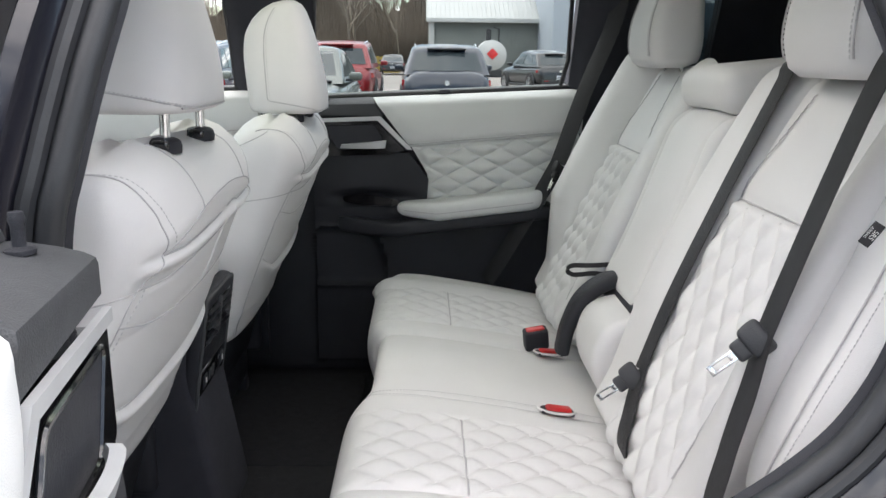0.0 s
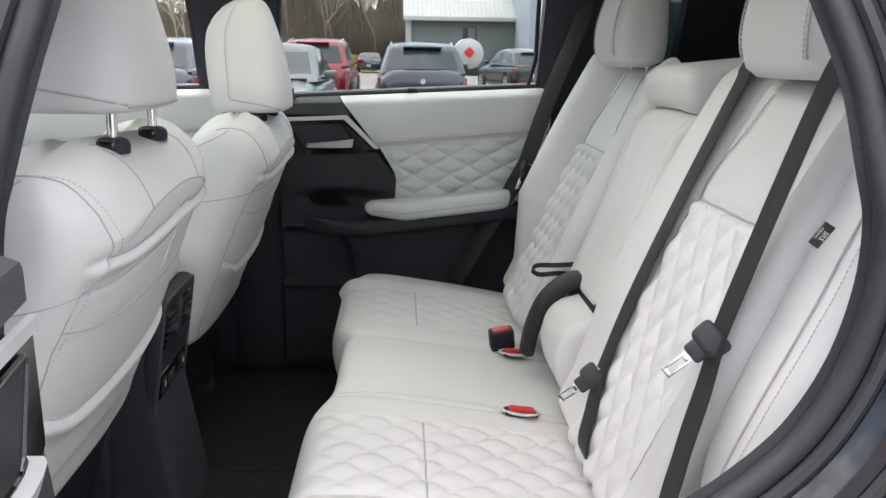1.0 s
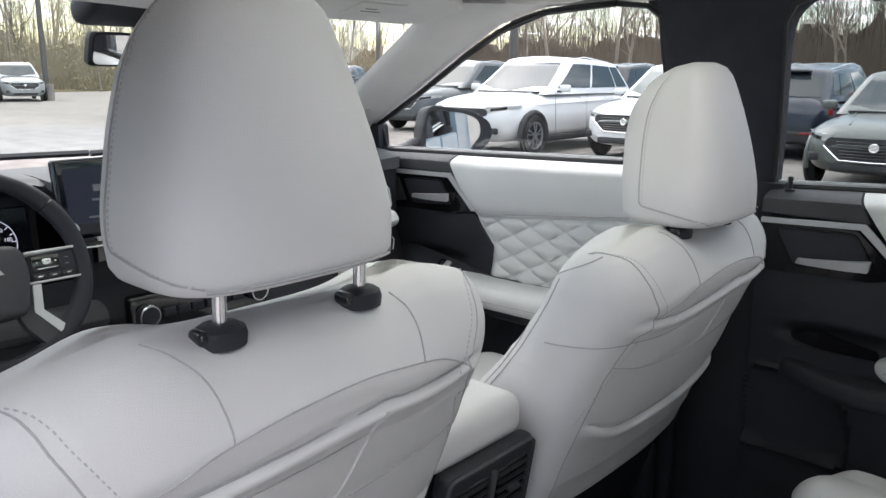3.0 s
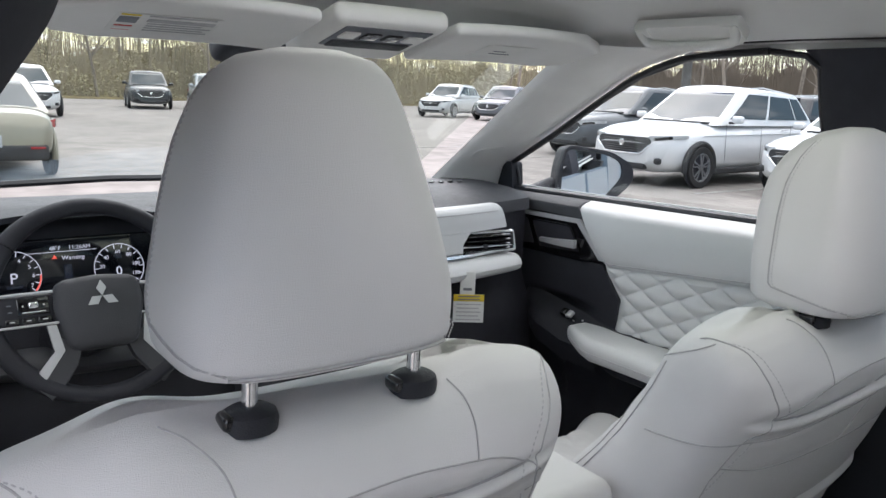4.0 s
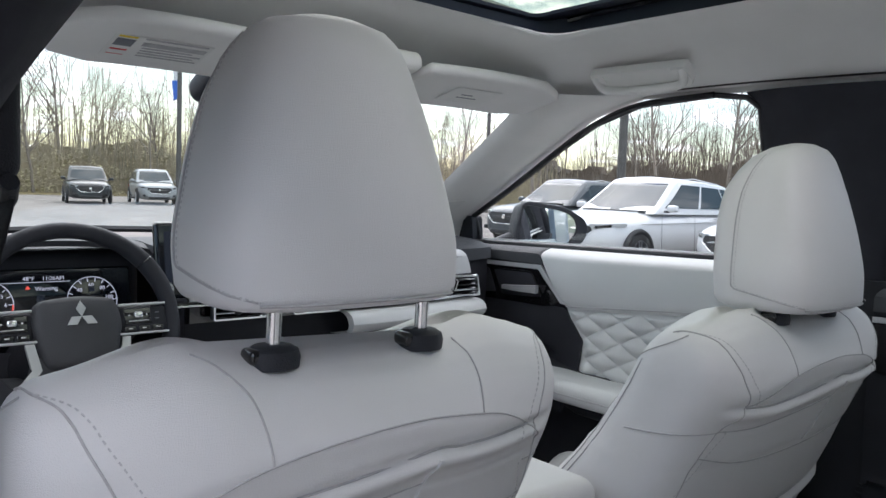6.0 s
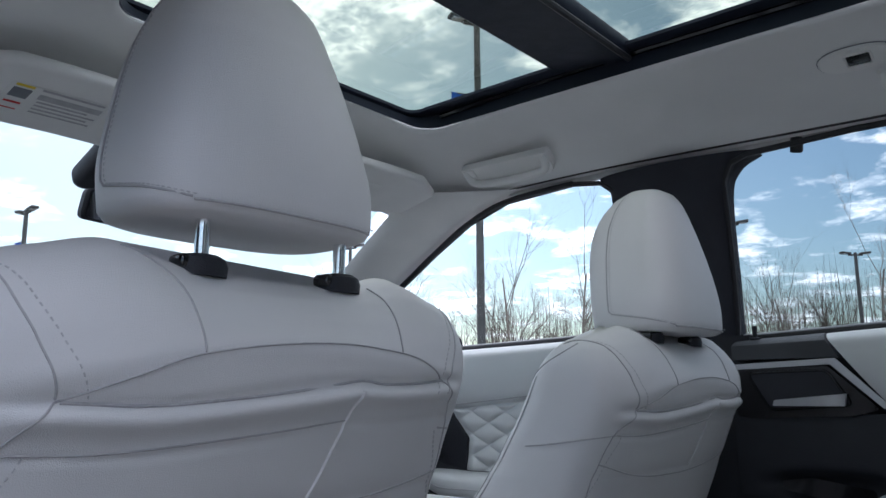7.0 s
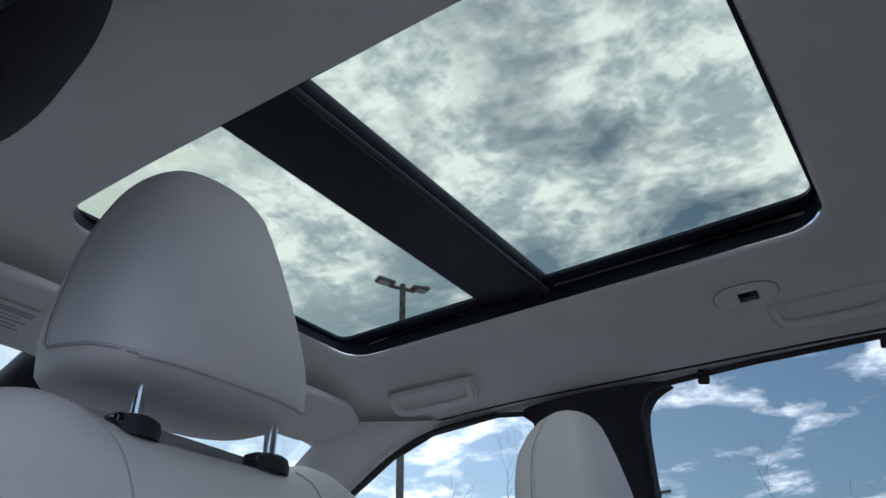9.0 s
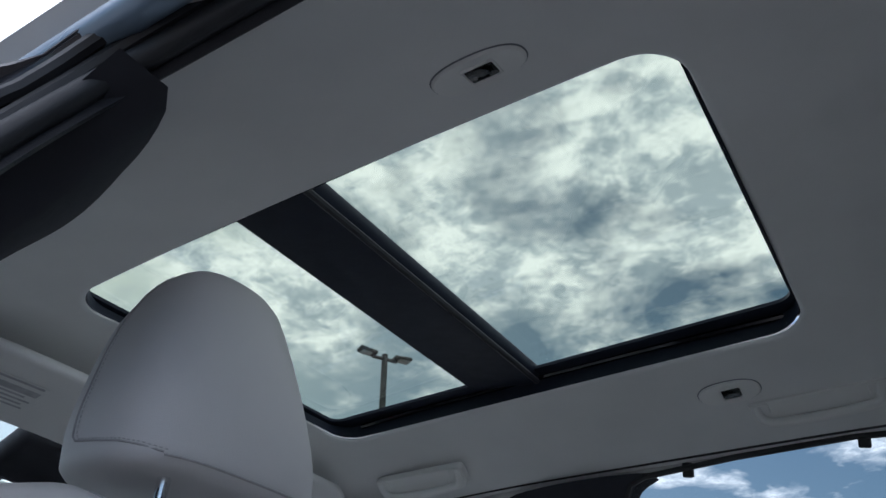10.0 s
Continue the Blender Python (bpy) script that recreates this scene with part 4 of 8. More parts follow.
single("trim_roof_rail_far", tube([(-1.0 + 0.1 * k, 0.690, 1.575 + 0.006 * math.sin(math.pi * (k / 23))) for k in range(24)], 0.017, 10), PAINT_OWN, "painted roof rail above the far doors", "roof rail", kind="structure")
single("wall_sill", rbox((3.0, 0.14, 0.12), 0.03, (-0.4, -0.84, 0.38), 3), BLACK, "black door sill", "sill", kind="structure")
single("wall_sill_far", rbox((3.0, 0.14, 0.12), 0.03, (-0.4, 0.84, 0.38), 3), BLACK, "black door sill", "sill", kind="structure")
g = slab(10, 6, lambda u, v: (-0.60 + 0.15 * v, -0.80 - 0.02 * math.sin(math.pi * v), 0.42 + 0.78 * u), (0, 0.06, 0))
single("wall_pillar_low", g, BLACK, "black lower centre pillar cover", "pillar trim", kind="structure")
g = slab(10, 6, lambda u, v: (-0.60 + 0.26 * v, 0.77 - 0.03 * math.sin(math.pi * v), 0.42 + 0.78 * u), (0, 0.06, 0))
single("wall_pillar_low_far", g, BLACK, "black lower centre pillar cover", "pillar trim", kind="structure")


# ---- front seats ----
# height, rear face, depth, half width, squareness
BACK_ROWS = [(0.735, -0.154, 0.11, 0.240, 3.4), (0.75, -0.145, 0.155, 0.262, 3.8), (0.80, -0.124, 0.165, 0.268, 3.8), (0.90, -0.084, 0.175, 0.270, 3.6), (1.00, -0.042, 0.175, 0.268, 3.4), (1.05, -0.020, 0.170, 0.266, 3.4), (1.10, 0.000, 0.160, 0.266, 3.3), (1.135, 0.003, 0.152, 0.266, 3.3), (1.158, -0.005, 0.138, 0.264, 3.3), (1.177, -0.018, 0.116, 0.258, 3.2), (1.190, -0.035, 0.082, 0.246, 3.0), (1.197, -0.056, 0.030, 0.215, 2.8)]
# how far the side bolsters stand forward, by height
BOLSTER = [(0.735, 0.10), (0.80, 0.10), (0.90, 0.088), (1.00, 0.052), (1.06, 0.042), (1.10, 0.044), (1.135, 0.035), (1.165, 0.018), (1.19, 0.0)]
# the pockets' upper edges, across and up
LIP_HIGH = [(-0.194, 1.086), (-0.13, 1.083), (-0.05, 1.088), (0.02, 1.095), (0.067, 1.101), (0.10, 1.098), (0.15, 1.099), (0.19, 1.102)]
LIP_LOW = [(-0.225, 0.910), (-0.15, 0.880), (-0.05, 0.868), (0.06, 0.868), (0.15, 0.880), (0.225, 0.905)]
HEAD_ROWS = [(1.240, -0.024, 0.112, 0.100, 3.0), (1.2412, -0.014, 0.138, 0.112, 3.3), (1.2445, -0.008, 0.153, 0.119, 3.5), (1.252, -0.005, 0.162, 0.1235, 3.5), (1.29, -0.006, 0.165, 0.126, 3.4), (1.33, -0.011, 0.165, 0.119, 3.2), (1.37, -0.019, 0.160, 0.110, 3.0), (1.41, -0.029, 0.146, 0.099, 2.8), (1.44, -0.038, 0.122, 0.088, 2.6), (1.461, -0.046, 0.094, 0.076, 2.5), (1.475, -0.055, 0.062, 0.058, 2.3), (1.482, -0.068, 0.026, 0.026, 2.2)]


def ring_of(rows, z, n=56):
    xr, dp, hw, ex = (table(rows, z, c) for c in (1, 2, 3, 4))
    out = []
    for k in range(n):
        a = 2 * math.pi * k / n
        c, s = math.cos(a), math.sin(a)
        out.append((xr - dp / 2 + dp / 2 * math.copysign(abs(c) ** (2 / ex), c), hw * math.copysign(abs(s) ** (2 / ex), s), z))
    return out


def rear_x(rows, y, z):
    xr, dp, hw, ex = (table(rows, z, c) for c in (1, 2, 3, 4))
    q = min(0.9999, abs(y) / hw)
    return xr - dp / 2 + dp / 2 * (1 - q ** ex) ** (1 / ex)


def levels(rows, n):
    out = []
    for a, b in zip(rows, rows[1:]):
        k = max(1, int(n * (b[0] - a[0]) / (rows[-1][0] - rows[0][0])))
        out += [a[0] + (b[0] - a[0]) * j / k for j in range(k)]
    return out + [rows[-1][0]]


def front_seat(label, head_drop, head_y=0.0, head_x=0.0, name="front_seat"):
    t = thing(name, label, "car seat", (0, 0, 0), "front seats")
    base = loft([ring_of(BACK_ROWS, z, 120) for z in levels(BACK_ROWS, 150)])

    def ease(a):
        a = min(1.0, max(0.0, a))
        return a * a * (3 - 2 * a)

    def shape(x, y, z):
        # the padded wings stand a little higher than the dip between the head rest guides
        wing = 0.016 * math.exp(-((abs(y) - 0.150) / 0.048) ** 2) * max(0, (z - 1.11) / 0.085)
        xr, dp = table(BACK_ROWS, z, 1), table(BACK_ROWS, z, 2)
        # side bolsters reach forward
        fwd = table(BOLSTER, z, 1) * ease((xr - dp * 0.45 - x) / (dp * 0.55)) * ease((abs(y) - 0.09) / 0.11)
        dent = 0.0
        if x > xr - 0.06:
            rear = ease((0.245 - abs(y)) / 0.04)
            a, b = z - table(LIP_HIGH, y, 1), z - table(LIP_LOW, y, 1)
            dent = -0.005 * math.exp(-((a - 0.006) / 0.0042) ** 2) + 0.0065 * math.exp(-((a + 0.007) / 0.0085) ** 2) - 0.0022 * math.exp(-((a + 0.031) / 0.003) ** 2)
            dent += -0.007 * math.exp(-((b - 0.007) / 0.005) ** 2) + 0.009 * math.exp(-((b + 0.008) / 0.011) ** 2)
            dent -= 0.004 * ease(-b / 0.03) + 0.003 * ease(-a / 0.02) * ease((a + 0.2) / 0.1)
            dent += 0.0016 * noise.noise(Vector((y * 9, z * 14, 3.0))) + 0.003 * math.exp(-((z - 1.115 - 0.02 * math.cos(y * 9)) / 0.012) ** 2)
            dent *= rear
        return (x + dent - fwd, y, z + wing)
    base.warp(shape)
    bk = local_part("backrest", base, LEATHER, t, "light leather back with a rear pocket", 60)

    def line(pts, per=10):
        out = []
        for p in spline([(0, y, z) for y, z in pts], per):
            x, y, z = shape(rear_x(BACK_ROWS, p.y, p.z), p.y, p.z)
            out.append((x + 0.0004, y, z))
        return out
    for pts in ([(-0.197, 1.092), (-0.150, 1.109), (-0.099, 1.125), (-0.03, 1.135), (0.05, 1.138), (0.117, 1.130), (0.16, 1.120), (0.196, 1.104)],
                [(-0.099, 1.125), (-0.102, 1.150), (-0.110, 1.172), (-0.128, 1.186), (-0.145, 1.192)], [(0.117, 1.130), (0.119, 1.155), (0.116, 1.175), (0.108, 1.190)],
                [(-0.197, 1.092), (-0.215, 1.072), (-0.226, 1.055), (-0.236, 1.02), (-0.240, 0.95), (-0.238, 0.80), (-0.225, 0.745)], [(0.196, 1.104), (0.215, 1.085), (0.228, 1.055), (0.238, 1.0), (0.240, 0.95), (0.238, 0.80), (0.225, 0.745)],
                [(-0.215, 1.058), (-0.16, 1.056), (-0.08, 1.060), (0.0, 1.066), (0.064, 1.072)], [(-0.236, 1.020), (-0.15, 1.000), (-0.05, 0.992), (0.08, 0.994), (0.236, 1.012)]):
        local_part("seam", tube(line(pts), 0.0009, 5), SEAM, bk)
    # the creases over the pockets' padded lips
    for pts, r in ((LIP_HIGH, 0.0055), (LIP_LOW, 0.0065)):
        local_part("pocket_seam", tube([(x + 0.0004, y, z) for x, y, z in line([(y, z + r) for y, z in pts])], 0.0013, 5), SEAM, bk)
    local_part("pocket_fold", tube([(x - 0.001, y, z) for x, y, z in line([(0.067, 1.098), (0.060, 1.06), (0.040, 1.00)])], 0.0026, 6), LEATHER, bk)
    # the shoulder panel's curved seam runs forward over the side, with stitches beside it

    def on_side(x, z, sg):
        xr, dp, hw, ex = (table(BACK_ROWS, z, c) for c in (1, 2, 3, 4))
        q = min(0.9999, abs((x - xr + dp / 2) / (dp / 2)))
        return Vector(shape(x, sg * (hw * (1 - q ** ex) ** (1 / ex) + 0.0004), z))
    for sg in (-1, 1):
        over = [(-0.0105, 1.094), (-0.012, 1.115), (-0.014, 1.135), (-0.016, 1.155), (-0.018, 1.172), (-0.022, 1.183), (-0.032, 1.1875), (-0.050, 1.1875), (-0.066, 1.184)]
        for back, stitched in ((0.0, False), (0.0035, True)):
            pth = [on_side(table(BACK_ROWS, p.z, 1) + p.x + back, p.z, sg) for p in spline([(a, 0, b) for a, b in over], 8)]
            if stitched:
                local_part("stitching", dashes(pth, 0.0060, 0.0032, 0.0007), STITCH, bk)
            else:
                local_part("seam", tube(pth, 0.0010, 5), SEAM, bk)
        edge = [on_side(p.x, p.z, sg) for p in spline([(-0.070, 0, 1.184), (-0.112, 0, 1.155), (-0.140, 0, 1.125), (-0.158, 0, 1.09), (-0.170, 0, 1.05), (-0.190, 0, 1.0), (-0.212, 0, 0.95), (-0.235, 0, 0.90), (-0.250, 0, 0.85), (-0.262, 0, 0.80)], 6)]
        local_part("seam", tube(edge, 0.0011, 5), SEAM, bk)
        low_seam = [on_side(x, z, sg) for x, z in [(-0.030 - 0.012 * k, 1.059 - 0.0018 * k) for k in range(10)]]
        local_part("seam", tube(low_seam, 0.0012, 5), SEAM, bk)
        diag = [on_side(-0.030 - 0.0044 * k, 1.056 - 0.0079 * k, sg) for k in range(18)]
        local_part("stitching", dashes(diag, 0.0065, 0.0035, 0.0008), STITCH, bk)
    # side bolster seam and front of the back
    for sg in (-1, 1):
        pth = []
        for z in [0.70 + 0.04 * k for k in range(12)]:
            r = ring_of(BACK_ROWS, z, 56)
            x, y, zz = r[18] if sg > 0 else r[38]
            pth.append(Vector(shape(x, y * 1.003, zz)))
        local_part("seam", tube(pth, 0.0010, 5), SEAM, bk)
    # head rest on two posts
    hr = loft([ring_of(HEAD_ROWS, z, 48) for z in levels(HEAD_ROWS, 44)]).warp(lambda x, y, z: (x, y * 0.968, z)).move(Matrix.Translation((head_x, head_y, -head_drop)))
    hd = local_part("head_rest", hr, LEATHER, t, "light leather head rest", 60)
    for sg in (-1, 1):
        pth = []
        for z in [1.250 + 0.0047 * k for k in range(14)] + [1.315 + 0.0114 * k for k in range(14)]:
            xr, dp, hw, ex = (table(HEAD_ROWS, z, c) for c in (1, 2, 3, 4))
            low_turn = max(0.0, 1 - (z - 1.250) / 0.024) ** 2
            a = radians(99 - 56 * low_turn)
            c, q = math.cos(a), math.sin(a)
            pth.append(Vector((xr - dp / 2 + dp / 2 * math.copysign(abs(c) ** (2 / ex), c) + 0.0005 + head_x, sg * hw * 0.972 * q ** (2 / ex) + head_y, z - head_drop)))
        local_part("seam", tube(pth, 0.0011, 5), SEAM, hd)
        local_part("stitching", dashes([p + Vector((0.005, 0, 0.001)) for p in pth], 0.005, 0.0026, 0.0006), STITCH, hd)
    under = [(rear_x(HEAD_ROWS, y, 1.2475) + 0.0006 + head_x, y + head_y, 1.2475 - head_drop) for y in [-0.095 + 0.19 * k / 30 for k in range(31)]]
    local_part("seam", tube(under, 0.0014, 5), SEAM, hd)
    for sg in (-1, 1):
        local_part("post", tube([(-0.044, sg * 0.076, 1.17), (-0.044 + head_x * 0.5, sg * 0.076, 1.27 - head_drop)], 0.0062, 14), CHROME, t, "chrome head rest post")
        gd = lathe([(0.0001, -0.012), (0.0245, -0.012), (0.0255, -0.002), (0.0235, 0.005), (0.0175, 0.009), (0.010, 0.0105), (0.0001, 0.0105)], 28, Matrix.Translation((-0.044, sg * 0.076, 1.1995)) @ Matrix.Diagonal((0.80, 0.92, 0.85, 1)))
        gp = local_part("guide", gd, BLACK, t, "black plastic post guide")
        local_part("release_button", rbox((0.022, 0.011, 0.013), 0.005, (-0.043, sg * 0.076 - 0.0190, 1.2000), 3), PIANO, gp)
    # cushion, side covers and rails
    prof = arc_profile([(-0.30, 0.64), (-0.28, 0.70), (-0.45, 0.735), (-0.66, 0.750), (-0.70, 0.60), (-0.68, 0.54)], [0, 0.03, 0.05, 0.05, 0.04, 0])
    def sq(s, y):
        bol = 0.03 * math.exp(-((abs(y) - 0.22) / 0.05) ** 2)
        return bol + (diamonds(s, y, 0.075, 0.055, 0.006) if abs(y) < 0.15 and 0.12 < s < 0.5 else 0)
    local_part("seat_cushion", pad(list(reversed(prof)), -0.262, 0.262, 0.04, 70, sq, 0.009), LEATHER, t, "light quilted leather cushion")
    for sg in (-1, 1):
        local_part("side_cover", rbox((0.44, 0.035, 0.14), 0.015, (-0.43, sg * 0.255, 0.60), 3), BLACK, t)
        local_part("seat_rail", rbox((0.44, 0.04, 0.05), 0.008, (-0.46, sg * 0.19, 0.455), 2), BLACK, t)
    local_part("seat_frame", rbox((0.40, 0.44, 0.09), 0.02, (-0.44, 0, 0.52), 3), BLACK, t)
    lowc = slab(8, 12, lambda u, v: (-0.176 - 0.10 * u, -0.225 + 0.45 * v, 0.76 - 0.31 * u), (-0.05, 0, 0))
    local_part("back_cover", lowc, BLACK, t)
    return t


driver_seat = front_seat("light leather driver's seat with raised head rest", 0.003, -0.010, 0.006)
driver_seat.location = (-0.330, -0.383, 0.0)
mate_seat = front_seat("light leather passenger seat with lowered head rest", 0.034, 0.010, 0.020)
mate_seat.location = (-0.297, 0.392, -0.024)

# ---- rear bench ----
TOP = 0.738


def bench_cushion(name, label, y0, y1, quilt, front, drop=0.0, hollow=None):
    """quilt: (y0, y1) of the quilted part; hollow: how far the front edge lies back at y."""
    TOP = 0.738 - drop

    def back_off(x, y, z):
        if hollow is None:
            return (x, y, z)
        k = min(1.0, max(0.0, (0.05 - x) / (0.05 - front)))
        return (x + k * k * hollow(y), y, z)
    t = thing(name, label, "car seat", (0.05, (y0 + y1) / 2, 0.45), "rear bench cushions")
    prof = [(0.30, 0.58), (0.30, TOP - 0.062), (0.10, TOP - 0.022), (-0.08, TOP + 0.004), (front + 0.016, TOP + 0.004), (front + 0.004, TOP - 0.075), (front + 0.05, 0.52), (front + 0.10, 0.45)]
    prof = arc_profile(prof, [0, 0.03, 0.1, 0.1, 0.070, 0.08, 0.03, 0])
    d = [0.0]
    for a, b in zip(prof, prof[1:]):
        d.append(d[-1] + math.dist(a, b))

    def x_at(s):
        for i in range(len(d) - 1):
            if s <= d[i + 1]:
                k = (s - d[i]) / max(1e-9, d[i + 1] - d[i])
                return prof[i][0] + (prof[i + 1][0] - prof[i][0]) * k, prof[i][1] + (prof[i + 1][1] - prof[i][1]) * k
        return prof[-1]
    q0, q1 = quilt

    def bump(s, y):
        x, z = x_at(s)
        h = 0.0
        if z > TOP - 0.075 and x > front + 0.012:
            if q0 < y < q1 and x < 0.27:
                e = min((y - q0) / 0.012, (q1 - y) / 0.012, 1) * min(1.0, max(0.0, (x - front - 0.025) / 0.05))
                h += diamonds(x, y, 0.078, 0.060, 0.0100) * max(0, e)
                h -= 0.005 * math.exp(-((x - 0.003) / 0.005) ** 2)
                h -= 0.004 * math.exp(-((y - q0) / 0.005) ** 2) + 0.004 * math.exp(-((y - q1) / 0.005) ** 2)
            # side bolster outside the quilt
            out = max(0.0, max(y - q1, 0) if q1 > 0.3 else max(q0 - y, 0))
            h += 0.012 * math.sin(min(1, out / 0.10) * math.pi)
        if y0 < -0.3 and abs(y + 0.165) < 0.06 and z > TOP - 0.08:
            h -= 0.004 * math.exp(-((y + 0.165) / 0.005) ** 2)
        return h
    c = part("cushion", pad(prof, y0, y1, 0.032, int((y1 - y0) / 0.005), bump, 0.006, out=-1.0).warp(back_off), LEATHER, t, "light leather with a diamond-quilted middle", 60)

    def on_top(pts, per=8):
        out = []
        for p in spline([(x, y, 0) for x, y in pts], per):
            best = min(range(200), key=lambda k: abs(x_at(d[-1] * k / 199)[0] - p.x) + (1 if x_at(d[-1] * k / 199)[1] < TOP - 0.07 else 0))
            x, z = x_at(d[-1] * best / 199)
            out.append(back_off(p.x, p.y, z + 0.0018 + bump(d[-1] * best / 199, p.y)))
        return out
    # quilting stitches along the grooves
    lines = Geo()
    steps = [(d[-1] * k / 399, *x_at(d[-1] * k / 399)) for k in range(400)]
    steps = [q for q in steps if q[2] > TOP - 0.07 and front + 0.035 < q[1] < 0.262]
    for n in range(-30, 31):
        for sg in (1, -1):
            run = []
            for s, x, z in steps[::4]:
                y = sg * 0.060 * (n - x / 0.078)
                if q0 + 0.006 < y < q1 - 0.006:
                    run.append(back_off(x, y, z + bump(s, y) + 0.0014))
            if len(run) > 2:
                lines.join(dashes(run, 0.0045, 0.0030, 0.0006))
    part("quilt_stitching", lines, QUILT_THREAD, c)
    cross = on_top([(0.003, q0 + 0.006), (0.003, (q0 + q1) / 2), (0.003, q1 - 0.006)], 40)
    part("seam", tube(cross, 0.0016, 5), SEAM, c)
    if y0 < -0.3:
        for y in (-0.150, -0.166):
            pth = on_top([(0.27, y), (0.1, y), (0.0, y), (front + 0.03, y - 0.01)], 30)
            part("stitching", dashes(pth, 0.006, 0.0035, 0.0008), STITCH, c)
    return t


bench_cushion("rear_seat_cushion", "light leather rear cushion with quilted middle", 0.154, 0.640, (0.232, 0.470), -0.192, 0.004, lambda y: 0.055 * min(1.0, max(0.0, (y - 0.50) / 0.135)) ** 2 + 0.025 * min(1.0, max(0.0, (0.25 - y) / 0.1)) ** 2)
bench_cushion("rear_seat_cushion", "wide light leather rear cushion with quilted end and plain middle", -0.635, 0.150, (-0.475, -0.235), -0.200, 0.0, lambda y: 0.040 / (1 + math.exp(-(y + 0.17) * 40)))
single("seat_base", slab(6, 10, lambda u, v: (-0.13 + 0.03 * u, -0.64 + 1.28 * v, 0.50 - 0.10 * u), (0.4, 0, 0)), BLACK, "black base under the rear bench", "seat base", kind="structure")

LEAN_X = 0.44


def back_x(z):
    return 0.252 + LEAN_X * (z - 0.74)


def bench_back(name, label, y0, y1, top, quilt, bolster=0.022, head=None, fore=0.06):
    t = thing(name, label, "car seat", (0.35, (y0 + y1) / 2, 0.72), "rear bench backs")
    th = 0.10
    prof = [(back_x(0.70) + 0.05, 0.70), (back_x(0.70), 0.72), (back_x(0.95) - 0.006, 0.95), (back_x(1.12) - 0.004, 1.12), (back_x(top) + 0.012, top - 0.004), (back_x(top) + th, top - 0.012), (back_x(top) + th + 0.01, top - 0.10), (back_x(0.75) + th + 0.05, 0.75)]
    prof = arc_profile(prof, [0, 0.02, 0.1, 0.1, 0.035, 0.035, 0.03, 0])
    prof = list(reversed(prof))
    q0, q1 = quilt

    d = [0.0]
    for a, b in zip(prof, prof[1:]):
        d.append(d[-1] + math.dist(a, b))

    def at(s):
        for i in range(len(d) - 1):
            if s <= d[i + 1]:
                k = (s - d[i]) / max(1e-9, d[i + 1] - d[i])
                return prof[i][0] + (prof[i + 1][0] - prof[i][0]) * k, prof[i][1] + (prof[i + 1][1] - prof[i][1]) * k
        return prof[-1]
    QT = 1.107

    def bump(s, y):
        x, z = at(s)
        h = 0.0
        if x < back_x(z) + 0.03:
            if q0 < y < q1 and z < QT:
                e = min((y - q0) / 0.012, (q1 - y) / 0.012, (QT - z) / 0.012, 1)
                h += diamonds(z * 1.09, y, 0.080, 0.054, 0.0165 if q0 > 0 else 0.0105) * max(0, e)
            if q1 > q0:
                for y_ in (q0, q1):
                    h -= 0.005 * math.exp(-((y - y_) / 0.005) ** 2)
                if q0 - 0.01 < y < q1 + 0.01:
                    h -= 0.004 * math.exp(-((z - QT) / 0.005) ** 2)
                # padded sides rise round the middle
                out = max(q0 - y, y - q1, 0)
                side = bolster if (y > q1) == (q1 > 0) and out > 0 else 0.022
                tall = min(1.0, max(0.0, (z - 0.79) / 0.15))
                h += side * tall * math.sin(min(1.0, out / 0.085) * math.pi * 0.55) if out > 0 else 0
        return h
    c = part("backrest", pad(prof, y0, y1, 0.03, int((y1 - y0) / 0.005), bump, 0.006, out=-1.0), LEATHER, t, "light leather with a diamond-quilted middle" if q1 > q0 else "", 60)

    def on_face(pts, per=8):
        out = []
        for p in spline([(0, y, z) for y, z in pts], per):
            k = min(range(300), key=lambda i: abs(at(d[-1] * i / 299)[1] - p.z) + (1 if at(d[-1] * i / 299)[0] > back_x(p.z) + 0.04 else 0))
            s = d[-1] * k / 299
            x, z = at(s)
            h = bump(s, p.y) + 0.0030
            out.append((x - h * 0.92, p.y, p.z + h * 0.35))
        return out
    if q1 > q0:
        lines = Geo()
        steps = [(d[-1] * k / 499, *at(d[-1] * k / 499)) for k in range(500)]
        steps = [q for q in steps if 0.77 < q[2] < QT - 0.006 and q[1] < back_x(q[2]) + 0.03]
        for n in range(-40, 41):
            for sg in (1, -1):
                run = []
                for s, x, z in steps[::5]:
                    y = sg * 0.054 * (n - z * 1.09 / 0.080)
                    if q0 + 0.006 < y < q1 - 0.006:
                        h = bump(s, y) + 0.0016
                        run.append((x - h * 0.92, y, z + h * 0.35))
                if len(run) > 2:
                    lines.join(dashes(run, 0.0045, 0.0030, 0.0006))
        part("quilt_stitching", lines, QUILT_THREAD, c)
        part("seam", tube(on_face([(q0 + 0.004, QT), ((q0 + q1) / 2, QT), (q1 - 0.004, QT)], 30), 0.0014, 5), SEAM, c)
        for y in (q0, q1):
            lean = 0.03 * (1 if y > (q0 + q1) / 2 else -1)
            part("seam", tube(on_face([(y, 0.78), (y, 0.95), (y, QT), (y - lean, 1.20), (y - lean * 1.5, top - 0.03)], 24), 0.0011, 5), SEAM, c)
    if head:
        yc, hw, h0, h1 = head
